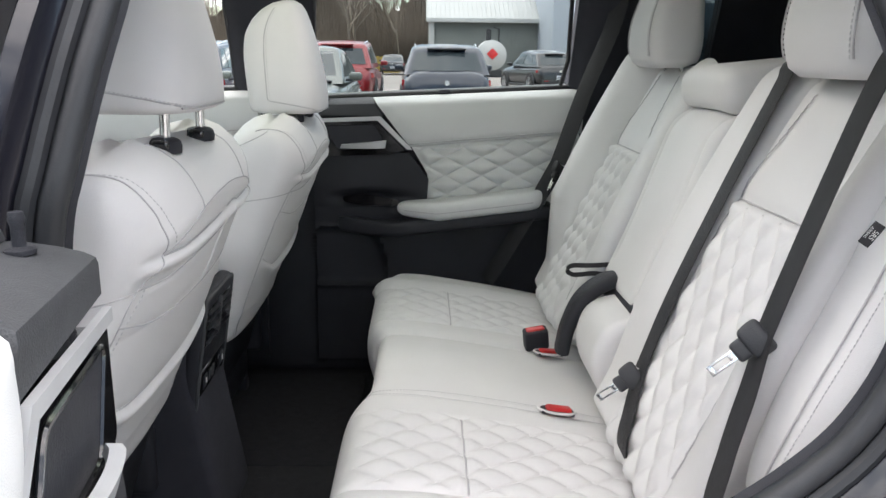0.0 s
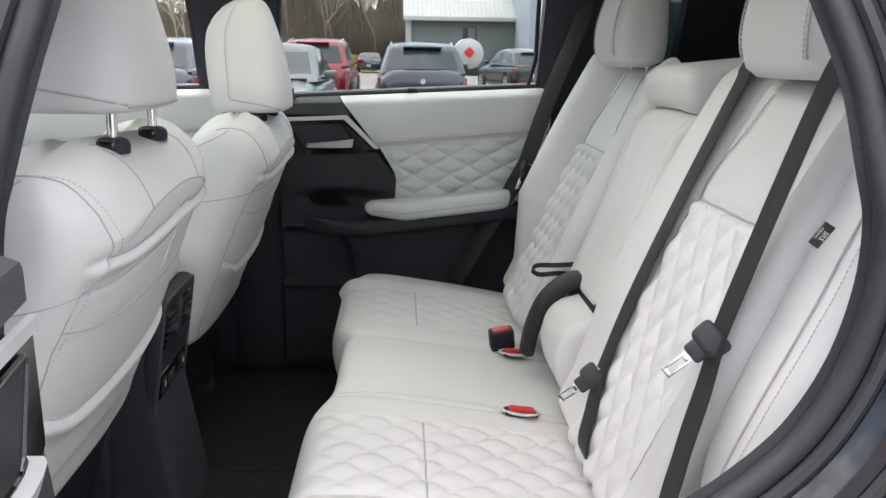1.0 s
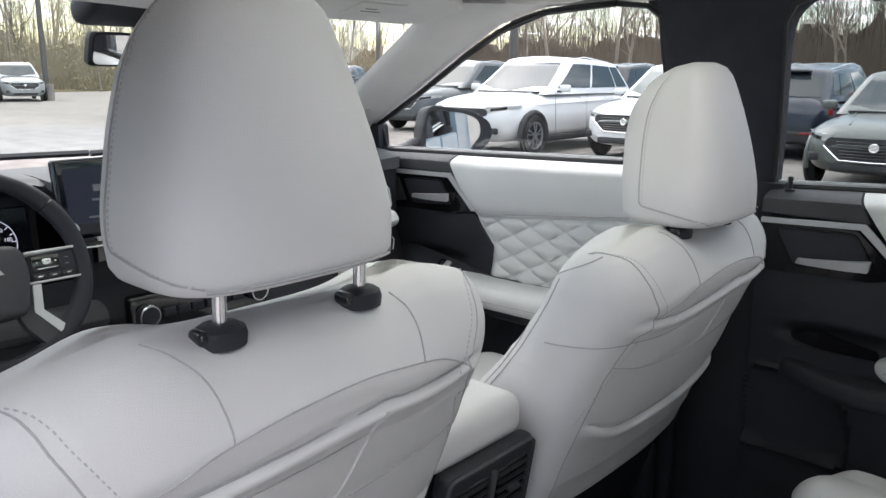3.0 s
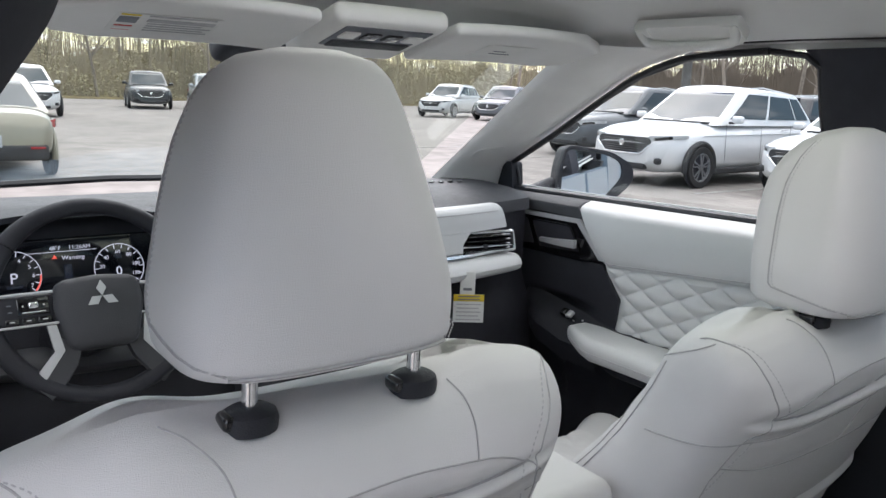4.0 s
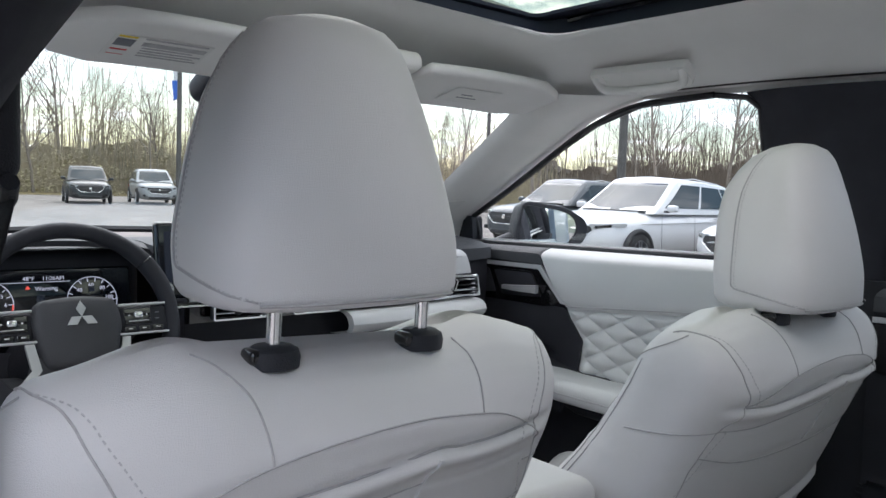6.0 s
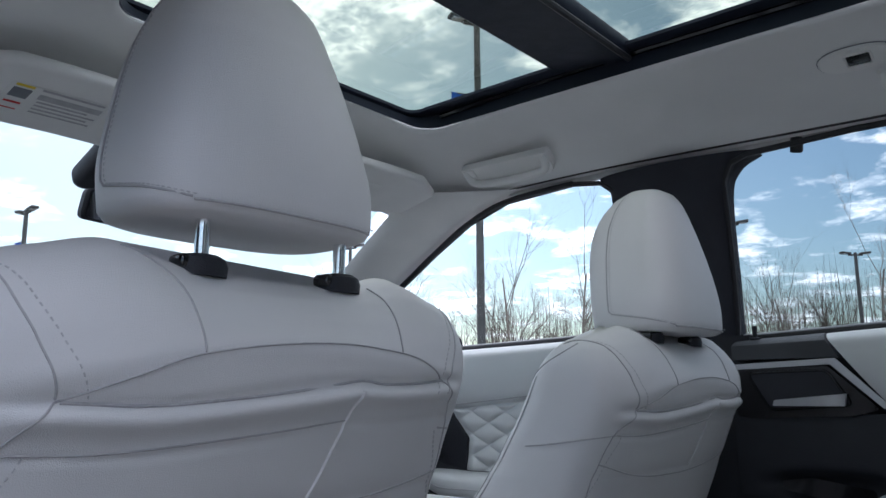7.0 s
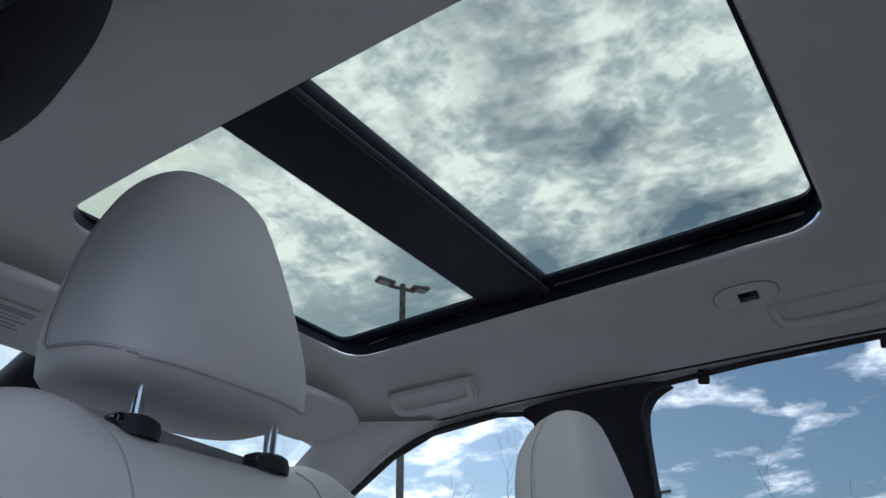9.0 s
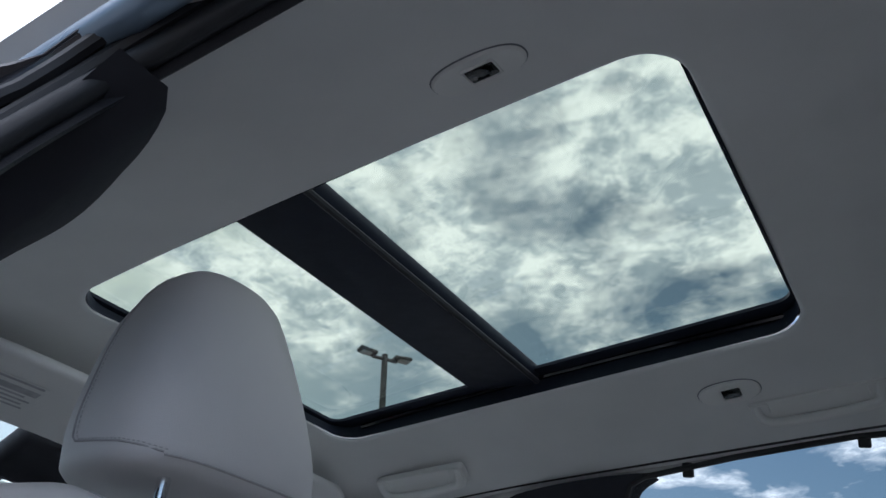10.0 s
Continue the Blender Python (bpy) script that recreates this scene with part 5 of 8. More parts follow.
        rows = [(h0, 0.0, 0.07, hw * 0.80, 3.4), (h0 + 0.012, -0.014, 0.115, hw * 0.94, 3.8), (h0 + 0.05, -0.022, 0.13, hw, 4.0), (h0 + 0.10, -0.018, 0.125, hw * 0.985, 4.0), (h0 + 0.15, -0.004, 0.11, hw * 0.93, 3.6), (h1 - 0.02, 0.012, 0.09, hw * 0.84, 3.2), (h1, 0.03, 0.04, hw * 0.6, 2.8)]
        hx = back_x(top) - fore
        rings = []
        for z in levels(rows, 30):
            f, dp, w, ex = (table(rows, z, k) for k in (1, 2, 3, 4))
            ring = []
            for k in range(44):
                a = 2 * math.pi * k / 44
                cc, ss = math.cos(a), math.sin(a)
                ring.append((hx + f + dp / 2 - dp / 2 * math.copysign(abs(cc) ** (2 / ex), cc), yc - w * math.copysign(abs(ss) ** (2 / ex), ss), z))
            rings.append(ring)
        hp = part("head_rest", loft(rings), LEATHER, t, "", 60)
        for sg in (-1, 1):
            pth = []
            for z in levels(rows, 24)[2:-2]:
                f, dp, w, ex = (table(rows, z, k) for k in (1, 2, 3, 4))
                q = 0.80
                pth.append((hx + f + dp / 2 - dp / 2 * (1 - q ** ex) ** (1 / ex) - 0.0030, yc + sg * w * q, z))
            part("seam", tube(pth, 0.0013, 5), SEAM, hp)
            part("stitch", dashes([Vector(p) + Vector((-0.0012, -sg * 0.007, 0)) for p in pth], 0.007, 0.0042, 0.0009), STITCH, hp)
            part("post", tube([(hx + 0.075, yc + sg * 0.06, top - 0.04), (hx + 0.06, yc + sg * 0.06, h0 + 0.04)], 0.006, 10), CHROME, t)
    return t


bench_back("folding_rear_seat", "light leather rear backrest with quilted middle and head rest", 0.130, 0.608, 1.300, (0.255, 0.480), 0.066, head=(0.385, 0.108, 1.288, 1.53), fore=0.060)
bench_back("folding_rear_seat", "light leather rear backrest with quilted middle and head rest", -0.600, -0.135, 1.290, (-0.515, -0.275), 0.034, head=(-0.392, 0.118, 1.284, 1.53), fore=0.036)
# folding middle back with its own low head rest
mb = thing("folding_middle_seat", "narrow plain light leather middle backrest", "car seat", (0.35, 0, 0.86), "rear bench backs")
def mid_bump(s, y):
    """A welt runs down both edges of the middle back."""
    return -0.006 * math.exp(-((abs(y + 0.002) - 0.096) / 0.005) ** 2) + 0.004 * math.cos((y + 0.002) * 9)


prof = list(reversed(arc_profile([(back_x(0.86) + 0.04, 0.855), (back_x(0.86) + 0.004, 0.875), (back_x(1.0) - 0.006, 1.0), (back_x(1.2) - 0.026, 1.20), (back_x(1.22) + 0.05, 1.232), (back_x(1.1) + 0.10, 1.10)], [0, 0.03, 0.1, 0.04, 0.03, 0])))
c = part("backrest", pad(prof, -0.131, 0.127, 0.024, 40, mid_bump, 0.008, out=-1.0), LEATHER, mb)
part("head_rest", rbox((0.24, 0.252, 0.080), 0.032, (0.556, 0.002, 1.262), 5, 4, turn=pose(0, 0, 0, 0, -6, 0)).warp(lambda x, y, z: (x, y, z + 0.006 * math.cos(y * 12))), LEATHER, mb, "low padded head rest")
prof = list(reversed(arc_profile([(0.37, 0.700), (0.256, 0.712), (0.234, 0.785), (0.254, 0.852), (0.33, 0.872), (0.38, 0.85)], [0, 0.04, 0.05, 0.05, 0.03, 0])))
part("lower_roll", pad(prof, -0.142, 0.030, 0.020, 20, None, 0.008, out=-1.0), LEATHER, mb, "rounded light leather lower roll")
part("filler", rbox((0.10, 0.27, 0.38), 0.01, (0.42, 0, 1.0), 2, turn=pose(0, 0, 0, 0, 23, 0)), BLACK, mb)
# black hinge cover beside the roll
bc = spline([(0.360, 0.040, 0.890), (0.305, 0.042, 0.890), (0.258, 0.048, 0.852), (0.234, 0.054, 0.795), (0.225, 0.058, 0.742)], 12)
hc_rings = []
for p, (tn, sd, nr) in zip(bc, frames_along(bc, (0, 1, 0))):
    hc_rings.append([p + Vector((-0.004, 0, -0.006)) + nr * (0.033 * math.copysign(abs(math.cos(a)) ** 0.7, math.cos(a))) + sd * (0.015 * math.copysign(abs(math.sin(a)) ** 0.7, math.sin(a))) for a in [2 * math.pi * k / 20 for k in range(20)]])
single("hinge_cover", loft(hc_rings), BLACK, "black hinge cover between the backrests", "cover", sharp=60)
# pull strap
sp = spline([(0.325, 0.125, 0.895), (0.285, 0.14, 0.889), (0.255, 0.165, 0.882), (0.247, 0.178, 0.868), (0.262, 0.172, 0.860), (0.295, 0.14, 0.872), (0.33, 0.115, 0.875)], 6)
single("pull_strap", ribbon(sp, (0.1, 0.2, 1), 0.010, 0.003), WEBBING, "black webbing pull strap of the backrest", "strap")
# side bolster by the doorway with its stitched seam and airbag tag
sb = thing("side_bolster", "light leather side bolster with a stitched seam", "seat bolster", (0.36, -0.66, 0.80))
pr = [(0.82, 0.300, 0.03, 0.015), (0.86, 0.305, 0.07, 0.045), (0.95, 0.333, 0.10, 0.062), (1.05, 0.375, 0.105, 0.066), (1.13, 0.407, 0.105, 0.066), (1.20, 0.436, 0.10, 0.062), (1.27, 0.468, 0.09, 0.05), (1.31, 0.495, 0.05, 0.03)]
rings = []
for z in levels(pr, 40):
    f, dp, w = (table(pr, z, k) for k in (1, 2, 3))
    rings.append([(f + dp / 2 - dp / 2 * math.copysign(abs(math.cos(a)) ** 0.75, math.cos(a)), -0.655 - w * math.copysign(abs(math.sin(a)) ** 0.75, math.sin(a)), z) for a in [2 * math.pi * k / 36 for k in range(36)]])
bo = part("bolster_pad", loft(rings), LEATHER, sb, "", 60)
for off, st in ((0.0, False), (0.011, True)):
    pth = []
    for z in [0.85 + 0.0115 * k for k in range(40)]:
        f, dp, w = (table(pr, z, k) for k in (1, 2, 3))
        a = radians(-16) if not st else radians(-30)
        pth.append(Vector((f + dp / 2 - dp / 2 * abs(math.cos(a)) ** 0.75 - 0.0022, -0.655 + w * abs(math.sin(a)) ** 0.75 * -1 * math.copysign(1, a) * -1, z)))
    pth = [Vector((p.x, -0.655 - abs(p.y + 0.655) * (1 if True else -1), p.z)) for p in pth]
    if st:
        part("stitching", dashes(pth, 0.006, 0.0034, 0.0007), STITCH, bo)
    else:
        part("seam", tube(pth, 0.0013, 5), SEAM, bo)

tag = thing("airbag_tag", "small black woven airbag tag on the bolster seam", "tag", (0.39, -0.70, 1.13))
tm = Matrix.Translation((0.378, -0.683, 1.142)) @ look((0, 0, 0), (0.52, 0.80, -0.30)) @ pose(0, 0, 0, 0, 0, 240) @ Matrix.Scale(0.8, 4)
g = rbox((0.032, 0.014, 0.003), 0.001, (0, 0, 0), 2).move(tm)
part("tag_cloth", g, WEBBING, tag)


def lettering(text, size, m, mat, parent, name="lettering"):
    cu = bpy.data.curves.new(name, "FONT")
    cu.body, cu.size, cu.extrude, cu.align_x, cu.align_y = text, size, size * 0.02, "CENTER", "CENTER"
    tmp = bpy.data.objects.new(name, cu)
    me = bpy.data.meshes.new_from_object(tmp)
    bpy.data.objects.remove(tmp)
    me.transform(m)
    me.materials.append(mat)
    ob = new(name, me)
    ob.parent = parent
    ob.matrix_parent_inverse = place(parent).inverted()
    return ob


lettering("SRS", 0.0085, tm @ Matrix.Translation((0, 0.0025, 0.0018)), PAPER, tag)
lettering("AIRBAG", 0.0048, tm @ Matrix.Translation((0, -0.004, 0.0018)), PAPER, tag)


def clasp(down, face):
    """A turn that points the tongue along down and its flat side along face."""
    z = -Vector(down).normalized()
    y = (Vector(face) - z * z.dot(Vector(face))).normalized()
    x = y.cross(z)
    return Matrix((x, y, z)).transposed().to_4x4() @ Matrix.Scale(0.95, 4)


def seat_belt(label, upper, lower, across, tongue, tip, clasp_turn):
    """A three-point belt: its upper run, its lower run, and the tongue where they meet."""
    t = thing("seat_belt", label, "seat belt", lower[-1], "seat belts")
    part("webbing", ribbon(spline(upper, 8), across, 0.046, 0.0025), WEBBING, t)
    part("webbing", ribbon(spline(lower, 8), across, 0.046, 0.0025), WEBBING, t)
    m = Matrix.Translation(tongue) @ clasp_turn
    # a rounded grip loop with a neck, and a slotted chrome plate
    grip = rbox((0.044, 0.015, 0.030), 0.007, (0, 0, 0), 4, 3)
    grip.warp(lambda x, y, z: (x * (1.0 - 6.0 * max(0.0, -z)), y + 0.004 * math.cos(x * 60), z))
    grip.join(rbox((0.026, 0.012, 0.020), 0.005, (0, 0, -0.021), 3))
    tg = part("tongue_cover", grip.move(m), GREY_TRIM, t, "grey plastic tongue grip")
    for sx in (-0.0052, 0.0052):
        part("tongue_bar", rbox((0.0034, 0.0028, 0.034), 0.0008, (sx, 0, -0.047), 2).move(m), CHROME, tg, "chrome tongue")
    part("tongue_tip", rbox((0.0138, 0.0028, 0.007), 0.0008, (0, 0, -0.0635), 2).move(m), CHROME, tg)
    part("tongue_root", rbox((0.0138, 0.0026, 0.010), 0.0008, (0, 0, -0.034), 2).move(m), CHROME, tg)
    return t


seat_belt("black seat belt hanging over the middle of the backrest", [(0.500, -0.215, 1.312), (0.478, -0.240, 1.284), (0.432, -0.250, 1.188), (0.396, -0.258, 1.112), (0.326, -0.272, 0.955), (0.276, -0.300, 0.842)], [(0.276, -0.300, 0.842), (0.252, -0.338, 0.79), (0.236, -0.375, 0.745), (0.262, -0.385, 0.70)], (0, 1, -0.1), (0.262, -0.305, 0.832), None, clasp((-0.72, 0.15, -0.62), (-0.25, -1, 0.35)))
seat_belt("black outer seat belt with tongue over the side bolster", [(0.520, -0.605, 1.50), (0.438, -0.598, 1.34), (0.408, -0.598, 1.275), (0.376, -0.598, 1.180), (0.342, -0.600, 1.075), (0.322, -0.602, 1.012)], [(0.322, -0.602, 1.012), (0.304, -0.618, 0.955), (0.276, -0.640, 0.88), (0.250, -0.668, 0.80), (0.262, -0.69, 0.74)], [Vector((0.2, 1, 0.35))] * 100, (0.312, -0.604, 1.004), None, clasp((-0.70, 0.12, -0.66), (-0.25, -1, 0.35)))
seat_belt("black seat belt hanging beside the far rear door", [(0.455, 0.650, 1.55), (0.430, 0.655, 1.40), (0.362, 0.648, 1.225), (0.300, 0.645, 1.035)], [(0.300, 0.645, 1.035), (0.240, 0.66, 0.915), (0.150, 0.675, 0.75), (0.12, 0.68, 0.70)], (0.7, -0.5, 0.1), (0.298, 0.640, 1.022), None, pose(0, 0, 0, 10, 30, 60))


def buckle(label, at, turn, box):
    t = thing("belt_buckle", label, "buckle", at, "belt buckles")
    m = Matrix.Translation(at) @ turn
    if box:
        part("housing", rbox((0.052, 0.030, 0.046), 0.006, (0, 0, 0), 3).move(m), BLACK, t)
        part("release_button", rbox((0.040, 0.020, 0.010), 0.004, (0, 0, 0.0205), 3).move(m), RED, t, "red release button")
    else:
        ring = tube([(0.034 * math.cos(a), 0.017 * math.sin(a), 0) for a in [2 * math.pi * k / 28 for k in range(28)]], 0.0024, 8, closed=True)
        part("pocket_rim", ring.move(m), LEATHER, t)
        part("pocket", rbox((0.060, 0.028, 0.006), 0.003, (0, 0, -0.002), 2).move(m), BLACK, t)
        part("release_button", rbox((0.046, 0.021, 0.012), 0.005, (0.002, 0, 0.0005), 3).move(m), RED, t, "red release button")
    return t


buckle("upright black belt buckle with red button on the cushion", (0.183, 0.158, 0.722), pose(0, 0, 0, 8, -8, 6), True)
buckle("red belt buckle lying in the seat gap", (0.205, 0.118, 0.706), pose(0, 0, 0, 0, 10, 20), False)
buckle("red belt buckle sunk in a light leather pocket", (0.176, -0.164, 0.7090), pose(0, 0, 0, 0, 9, 4), False)
single("anchor_cover", rbox((0.030, 0.050, 0.022), 0.006, (0.268, 0.355, 0.722), 3), LEATHER, "small light child seat anchor cover", "anchor cover")


# ---- dashboard and front fittings ----
def dash_x(y):
    """The face of the dashboard bends away towards the doors."""
    return -0.078 * (min(1, abs(y) / 0.70)) ** 3


dash = thing("dashboard", "charcoal and light leather dashboard", "dashboard", (-1.4, 0, 0.9))


def dash_strip(name, prof, mat, label="", y0=-0.70, y1=0.70, ny=40, thick=(-0.02, 0, -0.004)):
    """A strip along the dashboard; y1 may change with the height on the strip."""
    def fn(u, v):
        e = y1(v) if callable(y1) else y1
        y = y0 + (e - y0) * u
        x, z = lerp_curve(prof, v)
        return (x + dash_x(y) * (1 if x > -1.5 else max(0, (x + 1.75) / 0.25)), y, z)
    return part(name, slab(ny, 14, fn, thick), mat, dash, label)


FACE_HIGH = [(-1.236, 1.188), (-1.222, 1.186), (-1.210, 1.176), (-1.205, 1.155), (-1.203, 1.130)]
FACE_LOW = [(-1.203, 1.1295), (-1.202, 1.106), (-1.203, 1.082)]
ROLL = [(-1.205, 1.069), (-1.185, 1.068), (-1.168, 1.060), (-1.160, 1.045), (-1.166, 1.030), (-1.188, 1.020), (-1.24, 1.016)]
dash_strip("top_pad", [(-1.78, 1.175), (-1.62, 1.200), (-1.42, 1.208), (-1.30, 1.202), (-1.248, 1.193), (-1.238, 1.186)], GREY_TRIM, "charcoal soft top", y0=-0.20, thick=(0, 0, -0.03))
dash_strip("top_pad", [(-1.78, 1.175), (-1.62, 1.200), (-1.46, 1.207), (-1.37, 1.205), (-1.350, 1.196)], GREY_TRIM, "charcoal soft top", y1=-0.2005, ny=20, thick=(0, 0, -0.03))
dash_strip("end_panel", [(-1.252, 1.184), (-1.250, 1.10), (-1.252, 1.010)], BLACK, "black panel behind the light bands", y0=-0.17)
up = dash_strip("upper_band", FACE_HIGH, LEATHER_DOOR, "light leather band", y0=0.06, y1=lambda v: 0.528 + 0.036 * v ** 0.6)
dash_strip("upper_band", FACE_LOW, LEATHER_DOOR, "light leather band", y0=0.06, y1=lambda v: 0.434 - 0.022 * min(1, v / 0.55))
dash_strip("end_panel", [(-1.262, 1.160), (-1.262, 1.010)], BLACK, "black panel round the outer vent", y1=-0.565, ny=8)
dash_strip("vent_band", [(-1.225, 1.122), (-1.226, 1.064)], PIANO, "glossy black band with vents", y0=-0.17, y1=0.572)
dash_strip("silver_line", [(-1.194, 1.0805), (-1.192, 1.0745)], CHROME, "thin chrome line", y0=0.06, y1=0.568, thick=(-0.02, 0, 0))
dash_strip("lower_band", ROLL, LEATHER_DOOR, "light leather lower band", y0=0.16, y1=lambda v: 0.588 - 0.03 * abs(2 * v - 0.9) ** 2.5)
# the light band's shade on the driver's side is painted as charcoal
dash_strip("lower_band", [(x - 0.02, z - 0.075) for x, z in ROLL], GREY_TRIM, "lower band, its shade put into a charcoal colour", y0=-0.62, y1=-0.18, ny=14)
dash_strip("glove_box", [(-1.26, 1.03), (-1.25, 0.98), (-1.215, 0.92), (-1.20, 0.78), (-1.24, 0.66), (-1.40, 0.60)], BLACK, "black lower panel")
# dash seam and defroster slots
part("seam", tube([(-1.2085 + dash_x(y), y, 1.172) for y in [0.08 + 0.0225 * k for k in range(21)]], 0.0012, 5), SEAM, up)
for k in range(7):
    part("defroster_slot", rbox((0.012, 0.020, 0.004), 0.0015, (-1.52 + 0.004 * k, 0.44 + 0.028 * k, 1.2095), 2, turn=pose(0, 0, 0, 0, 0, 35)), PIANO, dash)


def vent(at, w, h, turn=0.0, parent=dash, slats=4):
    m = Matrix.Translation(at) @ pose(0, 0, 0, 0, 0, turn)
    poly = [(-w / 2, -h / 2), (w / 2 + h * 0.2, -h / 2), (w / 2, h / 2), (-w / 2 + h * 0.4, h / 2), (-w / 2, h * 0.1)]
    v = part("vent", tube([(0, a, b) for a, b in round_poly(poly, 0.004, 3)], 0.0035, 6, closed=True, up=(1, 0, 0)).move(m), CHROME, parent, "chrome-framed air vent")
    part("vent_back", prism(poly, lambda a, b, d: (-0.012 + d * 0, a, b) if d == 0 else (-0.018, a, b), 1).move(m), BLACK, v)
    for k in range(slats):
        z = -h / 2 + h * (k + 0.7) / (slats + 0.4)
        part("slat", rbox((0.016, w * 0.93, 0.0022), 0.0009, (-0.004, 0, z), 1, turn=pose(0, 0, 0, 0, 18, 0)).move(m), PIANO, v)
    bar = part("vent_bar", rbox((0.005, w * 0.97, 0.0032), 0.001, (0.004, 0, -h * 0.22), 1).move(m), CHROME, v, "thin chrome bar")
    part("vent_knob", rbox((0.014, 0.010, 0.009), 0.003, (0.006, -w * 0.05, -h * 0.22), 2).move(m), BLACK, bar)
    return v


vent((-1.228, 0.490, 1.102), 0.142, 0.046, -8)
vent((-1.196, 0.085, 1.095), 0.10, 0.045, 0)
vent((-1.196, -0.085, 1.095), 0.10, 0.045, 0)
vent((-1.262, -0.60, 1.105), 0.12, 0.055, 18)

# hanging paper tag
tg2 = thing("hang_tag", "white paper tag with a yellow warning band hanging from the dashboard", "tag", (-1.17, 0.40, 0.96))
tmx = Matrix.Translation((-1.172, 0.398, 0.965)) @ pose(0, 0, 0, 0, 0, -32)
part("tag_strip", rbox((0.0012, 0.034, 0.060), 0.0004, (0, -0.004, 0.055), 1).move(tmx), PAPER, tg2)
tgc = part("tag_card", rbox((0.0012, 0.070, 0.066), 0.0004, (0.001, 0, 0), 1).move(tmx), PAPER, tg2)
part("yellow_band", rbox((0.0012, 0.070, 0.016), 0.0004, (0.0018, 0, 0.025), 1).move(tmx), YELLOW, tgc, "yellow printed band")
for k in range(5):
    part("print_line", rbox((0.0010, 0.056 - 0.006 * (k % 2), 0.0028), 0.0003, (0.0020, -0.002 * (k % 2), 0.010 - 0.009 * k), 1).move(tmx), SEAM, tgc)
for k in range(2):
    part("print_line", rbox((0.0010, 0.050, 0.0026), 0.0003, (0.0028, 0, 0.0285 - 0.007 * k), 1).move(tmx), INK, tgc)
part("print_line", rbox((0.0010, 0.020, 0.006), 0.0003, (0.0008, -0.004, 0.045), 1).move(tmx), INK, tgc)

# instrument cluster in its hood
cl = thing("instrument_cluster", "dark digital instrument display under a hood", "display", (-1.30, -0.405, 1.1))
part("hood", slab(10, 22, lambda u, v: (-1.37 + 0.085 * u, -0.395 + (v - 0.5) * 0.37, 1.176 + 0.034 * math.sin(math.pi * v) ** 0.4), (0, 0, 0.010)), BLACK, cl)
part("binnacle", rbox((0.10, 0.35, 0.19), 0.03, (-1.374, -0.400, 1.105), 4), BLACK, cl)
dm = Matrix.Translation((-1.312, -0.405, 1.118)) @ pose(0, 0, 0, 0, -14, 0)
sc = part("screen", rbox((0.010, 0.310, 0.118), 0.006, (0, 0, -0.008), 3).move(dm), SCREEN, cl)


def on_screen(y, z):
    return dm @ Matrix.Translation((0.0065, y, z)) @ Matrix(((0, 0, 1, 0), (1, 0, 0, 0), (0, 1, 0, 0), (0, 0, 0, 1)))


for yy in (-0.088, 0.084):
    ring = [(0.043 * math.cos(a), 0.043 * math.sin(a), 0) for a in [radians(-40 + 260 * k / 36) for k in range(37)]]
    part("dial_ring", tube(ring, 0.0007, 5).move(on_screen(yy, -0.011)), LIT_WHITE, sc)
    tk = Geo()
    for k in range(14):
        a = radians(-40 + 260 * k / 13)
        tk.join(rbox((0.007, 0.0014, 0.001), 0.0004, (0, 0, 0), 1).move(pose(0.038 * math.cos(a), 0.038 * math.sin(a), 0, 0, 0, math.degrees(a))))
    part("dial_marks", tk.move(on_screen(yy, -0.011)), LIT_WHITE, sc)
part("red_arc", tube([(0.042 * math.cos(radians(a)), 0.042 * math.sin(radians(a)), 0.0004) for a in range(-40, 1, 8)], 0.0014, 5).move(on_screen(-0.088, -0.011)), LIT_RED, sc)
lettering("P", 0.026, on_screen(-0.088, -0.015), LIT_WHITE, sc)
lettering("0", 0.022, on_screen(0.083, -0.018), LIT_WHITE, sc)
part("speed_icon", rbox((0.010, 0.010, 0.0006), 0.0002, (0.084, 0.010, 0), 1).move(on_screen(0, 0)), LIT_BLUE, sc)
part("gear_box", rbox((0.024, 0.005, 0.0006), 0.0002, (-0.088, -0.029, 0), 1).move(on_screen(0, 0)), LIT_BLUE, sc)
for txt, a in (("20", 170), ("40", 135), ("60", 92), ("80", 52), ("100", 12), ("120", -22)):
    lettering(txt, 0.0095, on_screen(0.084 + 0.030 * math.cos(radians(a)), -0.013 + 0.030 * math.sin(radians(a))), LIT_WHITE, sc)
for txt, a in (("3", 110), ("4", 70), ("5", 35), ("6", 5), ("7", -28)):
    lettering(txt, 0.010, on_screen(-0.088 + 0.031 * math.cos(radians(a)), -0.014 + 0.031 * math.sin(radians(a))), LIT_WHITE, sc)
lettering("48°F", 0.010, on_screen(-0.020, 0.032), LIT_WHITE, sc)
lettering("11:26AM", 0.010, on_screen(0.020, 0.032), LIT_WHITE, sc)
lettering("Warning", 0.0105, on_screen(0.008, 0.014), LIT_WHITE, sc)
part("screen_line", rbox((0.115, 0.0010, 0.0006), 0.0002, (-0.010, 0.026, 0), 1).move(on_screen(0, 0)), LIT_WHITE, sc)
part("warning_mark", prism([(-0.004, 0), (0.004, 0), (0, 0.007)], lambda a, b, d: (a - 0.022, b + 0.014, d), 0.0006).move(on_screen(0, 0)), LIT_RED, sc)
part("car_icon", rbox((0.013, 0.026, 0.0006), 0.0002, (-0.002, -0.010, 0), 1).move(on_screen(0, 0)), LIT_BLUE, sc)

# steering wheel
sw = thing("steering_wheel", "black leather steering wheel with silver spokes", "steering wheel", (-1.10, -0.405, 1.095))
wm = Matrix.Translation((-1.10, -0.405, 1.095)) @ pose(0, 0, 0, 0, -24, 0)


